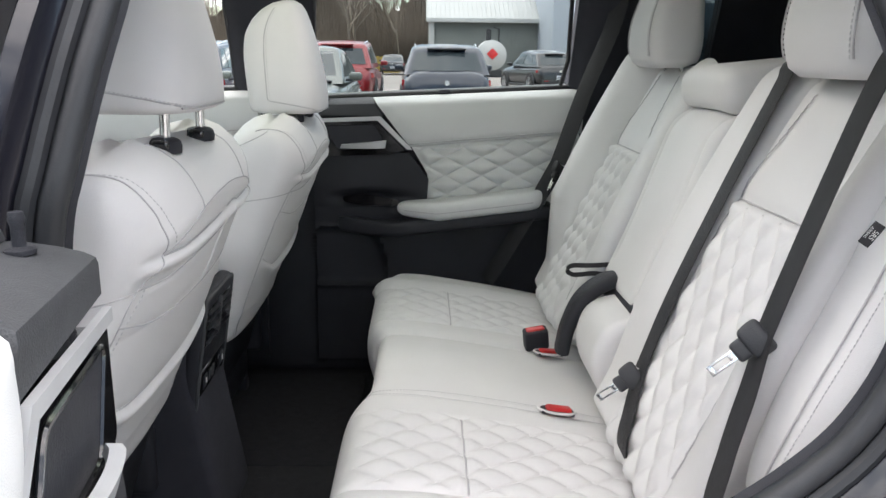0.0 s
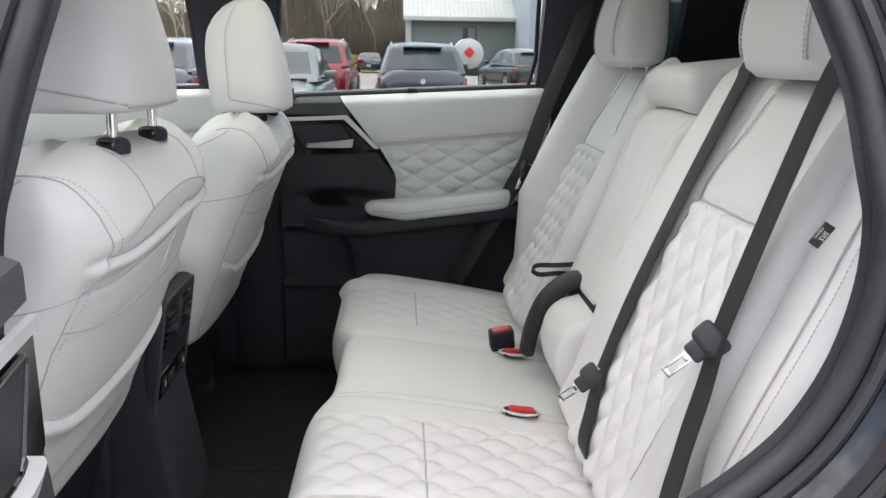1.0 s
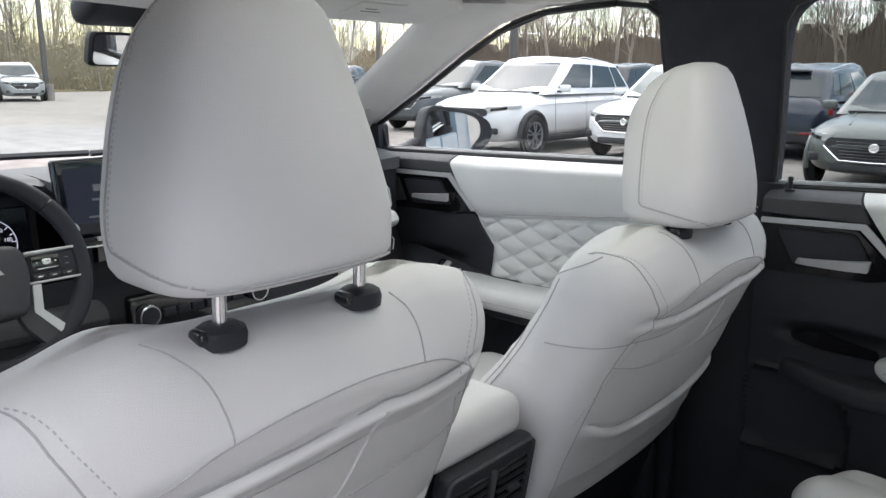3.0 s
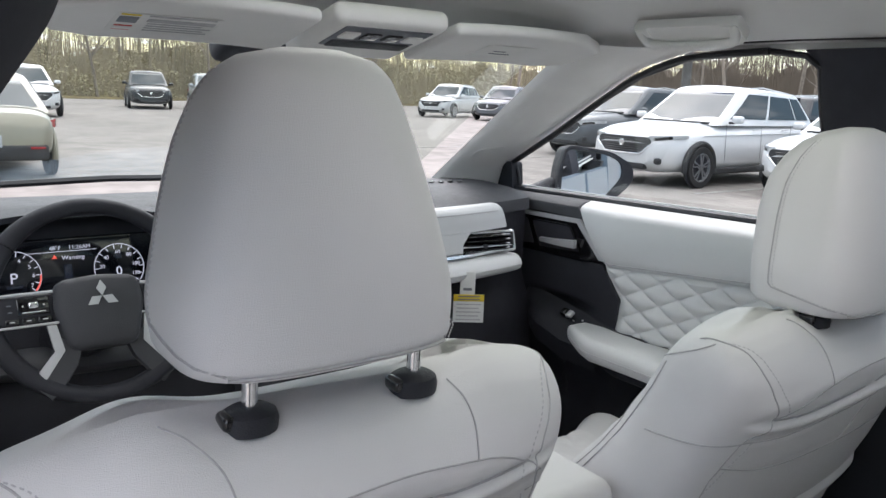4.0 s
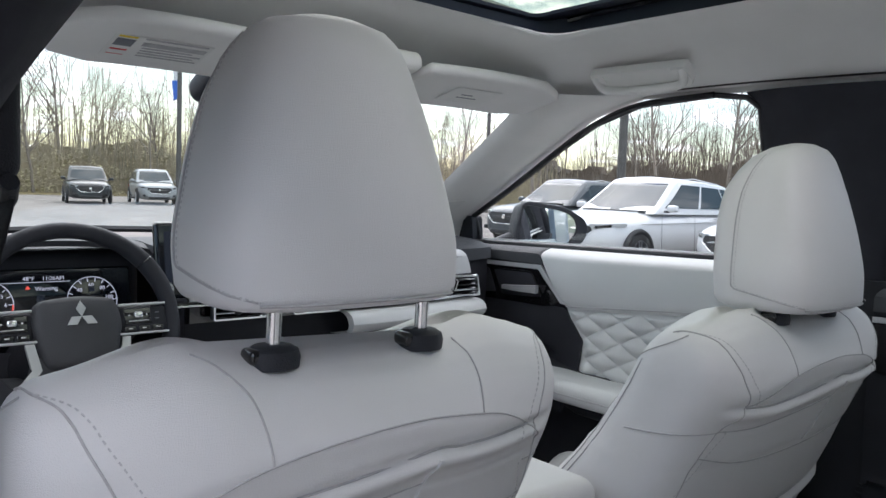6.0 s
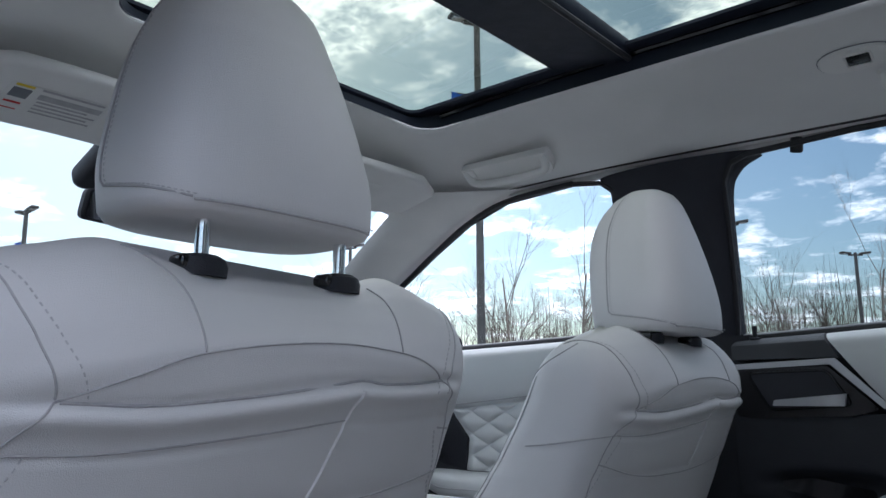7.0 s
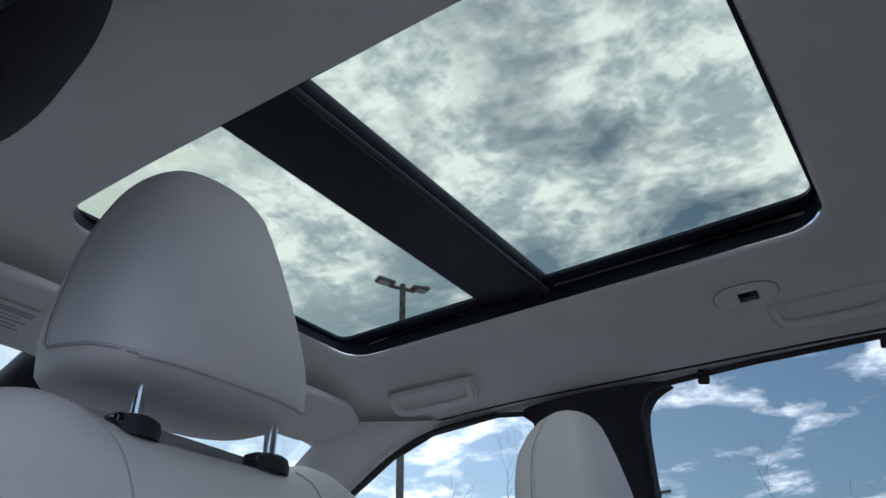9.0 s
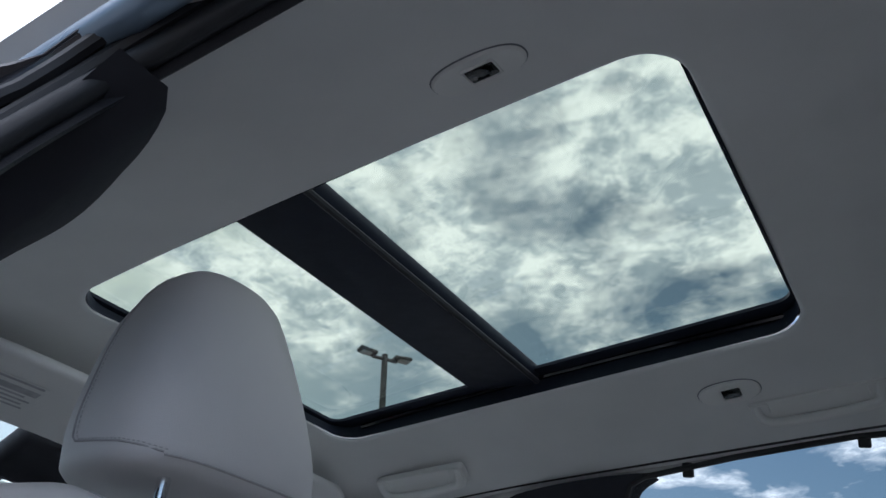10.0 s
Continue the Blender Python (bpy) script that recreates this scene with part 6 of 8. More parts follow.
def wheel_pt(a, r=0.151):
    return (0, r * math.cos(radians(a)), 0.014 + r * math.sin(radians(a)) * (0.985 if a > 180 else 1.0))


rim = []
for k in range(72):
    a = k * 5
    fat = 0.0132 + 0.0020 * math.exp(-(((a % 180) - 35) / 25) ** 2) + 0.0020 * math.exp(-(((a % 180) - 145) / 25) ** 2)
    rim.append((wheel_pt(a), fat))
part("rim", tube([p for p, _ in rim], [r for _, r in rim], 14, closed=True, up=(1, 0, 0)).move(wm), BLACK, sw, "black leather rim")
for a in (38, 142):
    band = [(0.0135 * 1.14 * math.cos(b), (0.151 + 0.0135 * 1.14 * math.sin(b)) * math.cos(radians(a)), 0.014 + (0.151 + 0.0135 * 1.14 * math.sin(b)) * math.sin(radians(a))) for b in [2 * math.pi * k / 16 for k in range(16)]]
    part("rim_seam", tube(band, 0.0009, 5, closed=True, up=(0, 0, 1)).move(wm), PIANO, sw)
hubp = round_poly([(-0.060, 0.046), (0.0, 0.052), (0.060, 0.046), (0.068, 0.004), (0.050, -0.065), (-0.050, -0.065), (-0.068, 0.004)], 0.016, 5)
hub_rings = []
for d, s_ in ((-0.04, 0.92), (0.0, 1.0), (0.012, 0.985), (0.021, 0.93), (0.026, 0.80), (0.028, 0.4)):
    hub_rings.append([(d, a * s_, -0.008 + (b + 0.008) * s_) for a, b in hubp])
hb = part("airbag_cover", loft(hub_rings).move(wm), GREY_TRIM, sw, "black padded hub")
for cy, cz, turn in ((0.002, 0.026, 0), (-0.009, 0.0075, 120), (0.013, 0.0075, -120)):
    lozenge = [(0, 0.0125), (0.0072, 0), (0, -0.0125), (-0.0072, 0)]
    c_, s_ = math.cos(radians(turn)), math.sin(radians(turn))
    part("emblem", prism([(cy + a * c_ - b * s_, cz + a * s_ + b * c_) for a, b in lozenge], lambda a, b, d: (0.0270 + d, a, b), 0.003).move(wm), SILVER, hb, "plain silver lozenge")
for sg in (-1, 1):
    pd_ = part("button_pad", rbox((0.020, 0.078, 0.046), 0.008, (0.002, sg * 0.101, 0.007), 3).move(wm), BLACK, sw)
    part("silver_trim", rbox((0.006, 0.076, 0.0042), 0.0015, (0.012, sg * 0.101, 0.031), 2).move(wm), SILVER, pd_)
    part("silver_trim", rbox((0.006, 0.080, 0.0036), 0.0012, (0.012, sg * 0.099, -0.017), 2).move(wm), SILVER, pd_)
    part("rocker_plate", rbox((0.004, 0.044, 0.026), 0.003, (0.0115, sg * 0.092, 0.012), 2).move(wm), PIANO, pd_)
    part("toggle", rbox((0.010, 0.014, 0.010), 0.003, (0.014, sg * 0.092, 0.013), 2).move(wm), CHROME, pd_)
    part("toggle_rim", rbox((0.005, 0.032, 0.0022), 0.001, (0.0135, sg * 0.092, 0.003), 2).move(wm), CHROME, pd_)
    for k in range(2):
        part("button_mark", rbox((0.003, 0.0026, 0.0026), 0.0008, (0.0138, sg * (0.078 + 0.028 * k), 0.013), 1).move(wm), PAPER, pd_)
        part("button_mark", rbox((0.003, 0.006, 0.0018), 0.0006, (0.0118, sg * (0.124 - 0.001 * k), 0.016 - 0.010 * k), 1).move(wm), INK, pd_)
    for k in range(3):
        bt_ = part("button", rbox((0.005, 0.019, 0.009), 0.002, (0.0115, sg * (0.078 + 0.022 * k), -0.009), 2).move(wm), PIANO, pd_)
        part("button_mark", rbox((0.003, 0.007, 0.0018), 0.0006, (0.0133, sg * (0.078 + 0.022 * k), -0.009), 1).move(wm), PAPER, bt_)
    # dark lower arm and the bent silver inlay along its outer edge
    arm_ = ribbon([Vector((0.002, sg * 0.048, -0.045)), Vector((0.002, sg * 0.058, -0.075)), Vector((0.002, sg * 0.080, -0.104)), Vector((0.0, sg * 0.094, -0.116))], (0, 1, 0.3 * sg), 0.040, 0.018)
    part("lower_arm", arm_.move(wm), GREY_TRIM, sw)
    inlay = prism([(sg * a, b) for a, b in ((0.077, -0.020), (0.064, -0.020), (0.057, -0.061), (0.088, -0.101), (0.096, -0.088), (0.071, -0.060))][::sg], lambda a, b, d: (0.0125 - d, a, b), 0.008)
    part("spoke", inlay.move(wm), SILVER, sw, "satin silver lower spoke")
part("column", lathe([(0.055, 0), (0.05, 0.10), (0.065, 0.20)], 20, wm @ pose(-0.03, 0, -0.01, 0, -90, 0)), BLACK, sw)
for sg in (-1, 1):
    part("stalk", tube([(-0.05, sg * 0.06, 0.01), (-0.04, sg * 0.13, 0.03), (-0.035, sg * 0.17, 0.034)], [0.007, 0.008, 0.010], 8).move(wm), BLACK, sw)

# centre touch screen with knobs and keys
cs_ = thing("touch_screen", "large dark touch screen standing on the dashboard", "display", (-1.2, -0.11, 1.15))
sm_ = Matrix.Translation((-1.205, -0.112, 1.188)) @ pose(0, 0, 0, 0, -10, 0)
scr = part("screen_glass", rbox((0.018, 0.268, 0.140), 0.012, (0, 0, 0), 4).move(sm_), SCREEN, cs_)
mp2 = Matrix(((0, 0, 1, 0), (1, 0, 0, 0), (0, 1, 0, 0), (0, 0, 0, 1)))
part("lit_page", prism(round_poly([(-0.118, -0.045), (0.118, -0.045), (0.118, 0.052), (-0.118, 0.052)], 0.004, 2), lambda a, b, d: (0.0093 + d, a, b), 0.0006).move(sm_), LIT_BLUE, scr, "dim blue page")
lettering("11:26", 0.012, sm_ @ Matrix.Translation((0.0105, 0.075, 0.042)) @ mp2, LIT_WHITE, scr)
lettering("Menu", 0.010, sm_ @ Matrix.Translation((0.0105, 0.0, 0.042)) @ mp2, LIT_WHITE, scr)
for k in range(3):
    part("icon", rbox((0.0008, 0.030, 0.012), 0.0003, (0.0103, -0.055 + 0.05 * k, 0.015), 1).move(sm_), LIT_WHITE if k == 1 else INK, scr)
for k in range(4):
    part("menu_line", rbox((0.0008, 0.05 + 0.02 * (k % 2), 0.004), 0.0003, (0.0103, -0.05 + 0.03 * (k % 3), -0.005 - 0.010 * k), 1).move(sm_), INK, scr)
for sg in (-1, 1):
    part("knob", lathe([(0.0001, 0), (0.014, 0), (0.014, 0.010), (0.012, 0.016), (0.006, 0.017), (0.0001, 0.016)], 24, sm_ @ Matrix.Translation((0.008, sg * 0.122, -0.052)) @ pose(0, 0, 0, 0, 90, 0)), CHROME, cs_, "chrome knob")
kb = part("key_row", rbox((0.022, 0.262, 0.012), 0.003, (0.008, 0, -0.077), 2).move(sm_), PIANO, cs_)
for k in range(6):
    part("key", rbox((0.018, 0.036, 0.008), 0.002, (0.014, -0.105 + 0.042 * k, -0.074), 2).move(sm_), SILVER if k % 5 else BLACK, kb)
part("silver_ledge", rbox((0.030, 0.268, 0.004), 0.0015, (0.012, 0, -0.086), 2).move(sm_), CHROME, cs_)
# climate panel and centre stack
ck = thing("climate_panel", "black climate panel with silver ringed dials", "control panel", (-1.16, 0, 0.95))
part("panel", rbox((0.03, 0.30, 0.075), 0.01, (-1.178, 0.0, 0.965), 3, turn=pose(0, 0, 0, 0, 0, 0)), PIANO, ck)
for yy in (-0.12, 0.12):
    kd = part("dial", lathe([(0.0001, 0), (0.021, 0), (0.021, 0.012), (0.017, 0.018), (0.0001, 0.018)], 26, Matrix.Translation((-1.164, yy, 0.965)) @ pose(0, 0, 0, 0, 90, 0)), BLACK, ck)
    part("dial_ring", tube([(-1.147, yy + 0.019 * math.cos(a), 0.965 + 0.019 * math.sin(a)) for a in [2 * math.pi * k / 24 for k in range(24)]], 0.0022, 6, closed=True, up=(1, 0, 0)), CHROME, kd)
for k in range(6):
    part("key", rbox((0.010, 0.026, 0.016), 0.003, (-1.162, -0.075 + 0.030 * k, 0.962), 2), BLACK, ck)
part("centre_stack_panel", slab(10, 8, lambda u, v: (-1.19 + 0.22 * u, -0.15 + 0.30 * v, 0.93 - 0.14 * u), (0, 0, -0.2)), BLACK, ck)

# centre console with light lid and rear vents
cc = thing("centre_console", "black centre console with light padded lid and rear vents", "console", (-0.6, 0, 0.45))
part("console_body", rbox((0.62, 0.205, 0.44), 0.02, (-0.77, 0.0, 0.645), 3, 2).warp(lambda x, y, z: (x - (0.16 * (z - 0.645) if x > -0.7 else 0), y * (1 - 0.12 * (z - 0.645)), z)), DARK_FABRIC, cc)
lid = rbox((0.36, 0.205, 0.062), 0.024, (-0.640, -0.003, 0.912), 5, 4)
lid.warp(lambda x, y, z: (x, y, z + 0.010 * (z > 0.915) * math.cos(y * 12)))
part("lid", lid, LEATHER, cc, "light leather padded lid")
# sloping rear face
fm = Matrix.Translation((-0.472, 0.0, 0.772)) @ pose(0, 0, 0, 0, 9, 0)
fc = part("rear_face", rbox((0.030, 0.198, 0.24), 0.012, (0, 0, 0), 3).move(fm), BLACK, cc)
part("face_rim", tube([(0.014, a, b) for a, b in round_poly([(-0.094, -0.115), (0.094, -0.115), (0.094, 0.115), (-0.094, 0.115)], 0.012, 3)], 0.004, 6, closed=True, up=(1, 0, 0)).move(fm), GREY_TRIM, fc)
for yy in (-0.046, 0.046):
    part("vent_well", rbox((0.008, 0.076, 0.074), 0.004, (0.0125, yy, 0.058), 2).move(fm), PIANO, fc)
    for k in range(5):
        part("slat", rbox((0.010, 0.070, 0.0032), 0.001, (0.0165, yy, 0.030 + 0.014 * k), 1, turn=pose(0, 0, 0, 0, 0, 0)).move(fm), BLACK, fc)
    part("vent_knob", rbox((0.012, 0.024, 0.007), 0.002, (0.021, yy, 0.056), 2).move(fm), GREY_TRIM, fc)
part("vent_divider", rbox((0.012, 0.010, 0.082), 0.003, (0.0155, 0, 0.058), 2).move(fm), GREY_TRIM, fc)
usb = part("socket_panel", rbox((0.008, 0.165, 0.052), 0.004, (0.0135, 0, -0.050), 2).move(fm), PIANO, fc)
for k, yy in enumerate((-0.028, -0.008)):
    part("usb_socket", rbox((0.006, 0.014, 0.024), 0.002, (0.0165, yy, -0.050), 2).move(fm), GREY_TRIM, usb)
    part("socket_slot", rbox((0.004, 0.006, 0.016), 0.001, (0.0185, yy, -0.050), 1).move(fm), BLACK, usb)
for yy in (-0.062, 0.055):
    part("seat_heat_switch", rbox((0.006, 0.024, 0.030), 0.003, (0.0165, yy, -0.050), 2).move(fm), BLACK, usb)
    part("switch_mark", rbox((0.002, 0.004, 0.012), 0.0006, (0.0205, yy, -0.048), 1, turn=pose(0, 0, 0, 25, 0, 0)).move(fm), PAPER, usb)
part("gear_selector", rbox((0.05, 0.045, 0.06), 0.015, (-0.93, -0.02, 0.89), 3), PIANO, cc)

# ---- roof fittings ----
FAINT_INK = material("faint_grey_print", (0.40, 0.40, 0.41), 0.7, vary=0.15, scale=60)
def sun_visor(label, y0, y1, lab, hinge):
    t = thing("sun_visor", label, "sun visor", (-1.05, (y0 + y1) / 2, 1.54), "sun visors")
    w = y1 - y0
    g = rbox((0.175, w, 0.022), 0.010, (0, 0, 0), 4, 6)
    # the corners towards the sides are well rounded
    def f(x, y, z):
        k = (y / (w / 2)) * hinge
        if k > 0.55:
            s_ = (k - 0.55) / 0.45
            x = x * (1 - 0.45 * s_ * s_)
        return (x, y, z - 0.10 * (abs(y) / (w / 2)) ** 2 * 0.06)
    m = Matrix.Translation((-0.995, (y0 + y1) / 2, 1.538)) @ pose(0, 0, 0, 0, -14, 0)
    v = part("visor_panel", g.warp(f).move(m), HEADLINER, t, "cloth-covered panel")
    for (a, b, sx, sy, mat, nm) in lab:
        part(nm, rbox((sx, sy, 0.0012), 0.0004, (a, b, -0.0130 - (0.0006 if nm != "label" else 0) - (0.0004 if mat is PAPER and nm != "label" else 0)), 1).move(m), mat, v)
    return t


sun_visor("light grey cloth sun visor with a printed warning label", -0.47, -0.115, [(-0.005, -0.03, 0.085, 0.145, PAPER, "label"), (-0.030, -0.008, 0.004, 0.092, FAINT_INK, "label_print"), (-0.020, -0.012, 0.004, 0.084, FAINT_INK, "label_print"), (-0.010, -0.008, 0.004, 0.092, FAINT_INK, "label_print"), (0.0, -0.016, 0.004, 0.076, FAINT_INK, "label_print"), (0.014, -0.010, 0.014, 0.095, FAINT_INK, "label_print"), (-0.024, -0.083, 0.022, 0.024, RED, "label_sign"), (-0.024, -0.083, 0.013, 0.0245, PAPER, "label_sign"), (0.012, -0.083, 0.026, 0.026, INK, "label_sign"), (0.033, -0.083, 0.006, 0.026, YELLOW, "label_band"), (0.033, -0.012, 0.005, 0.094, FAINT_INK, "label_print")], -1)
sun_visor("light grey cloth sun visor with a pale label", 0.135, 0.520, [(-0.005, -0.02, 0.075, 0.120, PAPER, "label"), (-0.015, -0.02, 0.004, 0.05, INK, "label_print"), (0.0, -0.03, 0.004, 0.03, INK, "label_print")], 1)

oc = thing("overhead_console", "light overhead console with map lights and switches", "roof console", (-1.1, 0.05, 1.56))
om = Matrix.Translation((-1.015, 0.020, 1.540)) @ pose(0, 0, 0, 0, -14, 0)
ob_ = part("console_shell", rbox((0.20, 0.215, 0.036), 0.016, (0, 0, 0), 4).move(om), TRIM_LIGHT, oc)
part("switch_plate", rbox((0.10, 0.165, 0.008), 0.003, (0.030, 0, -0.0165), 2).move(om), INK, ob_)
for k, yy in enumerate((-0.06, -0.02, 0.02, 0.06)):
    part("switch", rbox((0.030, 0.030, 0.006), 0.003, (0.045, yy, -0.021), 2).move(om), PIANO if k in (1, 2) else TRIM_LIGHT, ob_)
part("glasses_lid", rbox((0.030, 0.150, 0.006), 0.003, (0.0, 0, -0.021), 2).move(om), GREY_TRIM, ob_)

mi = thing("rear_view_mirror", "black framed inside rear view mirror with sensor housing", "mirror", (-1.25, -0.03, 1.44))
mm = Matrix.Translation((-1.25, -0.045, 1.440)) @ pose(0, 0, 0, 0, 8, 14)
mo = round_poly([(-0.118, -0.028), (0.118, -0.028), (0.112, 0.032), (-0.112, 0.032)], 0.014, 4)
part("mirror_shell", loft([[(-0.03, a * 0.8, b * 0.7) for a, b in mo], [(-0.012, a * 0.98, b * 0.97) for a, b in mo], [(0.0, a, b) for a, b in mo], [(0.004, a * 0.97, b * 0.93) for a, b in mo]]).move(mm), BLACK, mi)
part("mirror_glass", prism([(a * 0.94, b * 0.86) for a, b in mo], lambda a, b, d: (0.0045 + d, a, b), 0.001).move(mm), MIRROR, mi)
part("mirror_stalk", tube([(-1.27, -0.03, 1.45), (-1.30, -0.02, 1.49), (-1.31, 0.0, 1.515)], 0.012, 8), BLACK, mi)
part("sensor_housing", rbox((0.14, 0.26, 0.05), 0.02, (-1.24, -0.02, 1.528), 4, turn=pose(0, 0, 0, 0, -22, 0)), BLACK, mi)


def grab_handle(x0, x1, y, z):
    t = thing("grab_handle", "light grey folded grab handle on the headliner", "handle", ((x0 + x1) / 2, y, z), "grab handles")
    m = Matrix.Translation(((x0 + x1) / 2, y, z)) @ pose(0, 0, 0, -32, 0, 0)
    w = (x1 - x0) / 2
    out = round_poly([(-w, -0.030), (w, -0.030), (w * 0.95, 0.030), (-w * 0.95, 0.030)], [0.010, 0.010, 0.026, 0.026], 5)
    base = loft([[(a, b, 0.014) for a, b in out], [(a, b, 0.0) for a, b in out], [(a * 0.985, b * 0.95, -0.004) for a, b in out]])
    part("handle_base", base.move(m), TRIM_LIGHT, t)
    arch = spline([(-w * 0.88, -0.024, 0.0), (-w * 0.87, -0.006, -0.006), (-w * 0.78, 0.010, -0.010), (-w * 0.5, 0.015, -0.012), (0, 0.016, -0.013), (w * 0.5, 0.015, -0.012), (w * 0.78, 0.010, -0.010), (w * 0.87, -0.006, -0.006), (w * 0.88, -0.024, 0.0)], 6)
    part("handle_bar", tube(arch, 0.0090, 10, up=(0, 0, 1)).move(m), TRIM_LIGHT, t)
    for sg in (-1, 1):
        part("pivot_cover", rbox((0.024, 0.024, 0.008), 0.003, (sg * w * 0.80, -0.015, -0.003), 3).move(m), TRIM_LIGHT, t)
    return t


grab_handle(-0.865, -0.638, 0.541, 1.566)
grab_handle(-0.035, 0.205, 0.570, 1.584)


def roof_lamp(x, y, label):
    t = thing("roof_lamp", label, "lamp", (x, y, roof_z(x, y)), "roof lamps")
    lean = math.degrees(math.atan((roof_z(x, y + 0.03) - roof_z(x, y - 0.03)) / 0.06))
    m = Matrix.Translation((x, y, roof_z(x, y) - 0.0015)) @ pose(0, 0, 0, lean, 0, 0)
    el = [(0.056 * math.copysign(abs(math.cos(a)) ** 0.85, math.cos(a)), 0.029 * math.copysign(abs(math.sin(a)) ** 0.85, math.sin(a))) for a in [2 * math.pi * k / 36 for k in range(36)]]
    bz = part("bezel", loft([[(a, b, 0.008) for a, b in el], [(a, b, -0.0015) for a, b in el], [(a * 0.95, b * 0.92, -0.004) for a, b in el], [(a * 0.6, b * 0.7, -0.003) for a, b in el]]).move(m), TRIM_LIGHT, t)
    part("bezel_gap", tube([(a * 1.01, b * 1.02, 0.0005) for a, b in el], 0.0012, 5, closed=True).move(m), INK, bz)
    part("lens", rbox((0.034, 0.024, 0.008), 0.003, (0.004, 0, -0.002), 2).move(m), PIANO, t, "unlit dark lens")
    part("lens_rim", tube([(0.004 + a, b, -0.0042) for a, b in round_poly([(-0.019, -0.014), (0.019, -0.014), (0.019, 0.014), (-0.019, 0.014)], 0.004, 3)], 0.0018, 6, closed=True).move(m), TRIM_LIGHT, t)
    return t


roof_lamp(-0.078, -0.395, "small oval roof lamp, switched off")
roof_lamp(-0.055, 0.510, "small oval roof lamp, switched off")

# belt height adjuster and belt on the driver's side pillar
ad = thing("seat_belt", "black driver's seat belt on the centre pillar", "seat belt", (-0.46, -0.62, 1.2), "seat belts")
part("adjuster_cover", rbox((0.060, 0.034, 0.13), 0.013, (-0.500, -0.634, 1.395), 4).move(Matrix()), BLACK, ad)
part("guide_loop", tube([(-0.535, -0.628, 1.330), (-0.500, -0.622, 1.316), (-0.465, -0.628, 1.330)], 0.007, 8), BLACK, ad)
part("webbing", ribbon(spline([(-0.500, -0.628, 1.318), (-0.505, -0.672, 1.10), (-0.51, -0.700, 0.90), (-0.51, -0.71, 0.60)], 6), (1, 0.3, 0), 0.046, 0.0025), WEBBING, ad)

# outside mirror by the passenger window
om_ = thing("door_mirror", "dark door mirror with a chromed glass", "mirror", (-1.42, 0.98, 1.2))
x_m = Matrix.Translation((-1.405, 1.005, 1.206)) @ pose(0, 0, 0, 0, -1.5, -27)
pane_ = round_poly([(-0.076, -0.052), (0.052, -0.052), (0.108, 0.015), (0.100, 0.058), (0.055, 0.078), (-0.066, 0.092), (-0.076, 0.02)], 0.022, 6)
hood_ = round_poly([(-0.088, -0.062), (0.072, -0.064), (0.142, 0.000), (0.138, 0.050), (0.070, 0.088), (-0.070, 0.106), (-0.090, 0.02)], 0.026, 6)
rings = [[(d, cy + (a - cy) * k, 0.02 + (b - 0.02) * k) for a, b in hood_] for d, k, cy in ((-0.150, 0.40, -0.02), (-0.138, 0.70, -0.01), (-0.095, 0.90, 0.005), (-0.03, 0.98, 0.02), (0.004, 1.0, 0.02), (0.007, 0.985, 0.02))]
rings += [[(0.006, a * 1.02, 0.02 + (b - 0.02) * 1.02) for a, b in pane_], [(-0.004, a, b) for a, b in pane_]]
part("mirror_shell", loft(rings).move(x_m), BLACK, om_, "dark grey housing")
part("mirror_glass", prism([(a * 0.99, 0.0004 + b * 0.99) for a, b in pane_], lambda a, b, d: (-0.0035 + d, a, b), 0.002).move(x_m), MIRROR, om_)
part("mirror_foot", tube([(-1.47, 0.80, 1.160), (-1.49, 0.87, 1.165), (-1.485, 0.945, 1.185)], [0.028, 0.024, 0.028], 10), BLACK, om_)


# ---- outside: ground ----
ASPHALT = material("worn_asphalt", (0.25, 0.228, 0.208), 0.9, vary=0.16, scale=0.22, grain=0.8, grain_scale=60, stain=0.3)
GRASS = material("dry_grass", (0.16, 0.125, 0.045), 0.95, vary=0.35, scale=0.4, grain=1.0, grain_scale=40, stain=0.4)
LINE = material("worn_line_paint", (0.34, 0.33, 0.31), 0.8, vary=0.2, scale=3, stain=0.5)
single("ground", slab(60, 60, lambda u, v: (-700 + 1400 * u, -700 + 1400 * v, 0.0), (0, 0, -0.2)), ASPHALT, "pale worn asphalt of a car park", "ground", kind="structure")
single("ground_verge", slab(40, 6, lambda u, v: (-160 + 158 * u, 64 + 60 * v + 3 * math.sin(u * 9), 0.03 + 0.8 * v), (0, 0, -0.05)), GRASS, "dry yellow grass verge before the woods", "verge", kind="structure")
single("ground_verge_ahead", slab(6, 40, lambda u, v: (-50 - 60 * u + 2 * math.sin(v * 14), -120 + 190 * v, 0.03 + 0.8 * u), (0, 0, -0.05)), GRASS, "dry grass verge ahead of the car park", "verge", kind="structure")
for k in range(9):
    single("parking_line", rbox((0.11, 4.6, 0.008), 0.002, (-15.8 + 2.86 * k, 12.0, 0.004), 1), LINE, "worn white parking line", "parking line", "parking lines", "structure")
for k in range(5):
    single("parking_line", rbox((4.6, 0.11, 0.008), 0.002, (-38.5, 3.2 + 2.9 * k, 0.004), 1), LINE, "worn white parking line", "parking line", "parking lines", "structure")

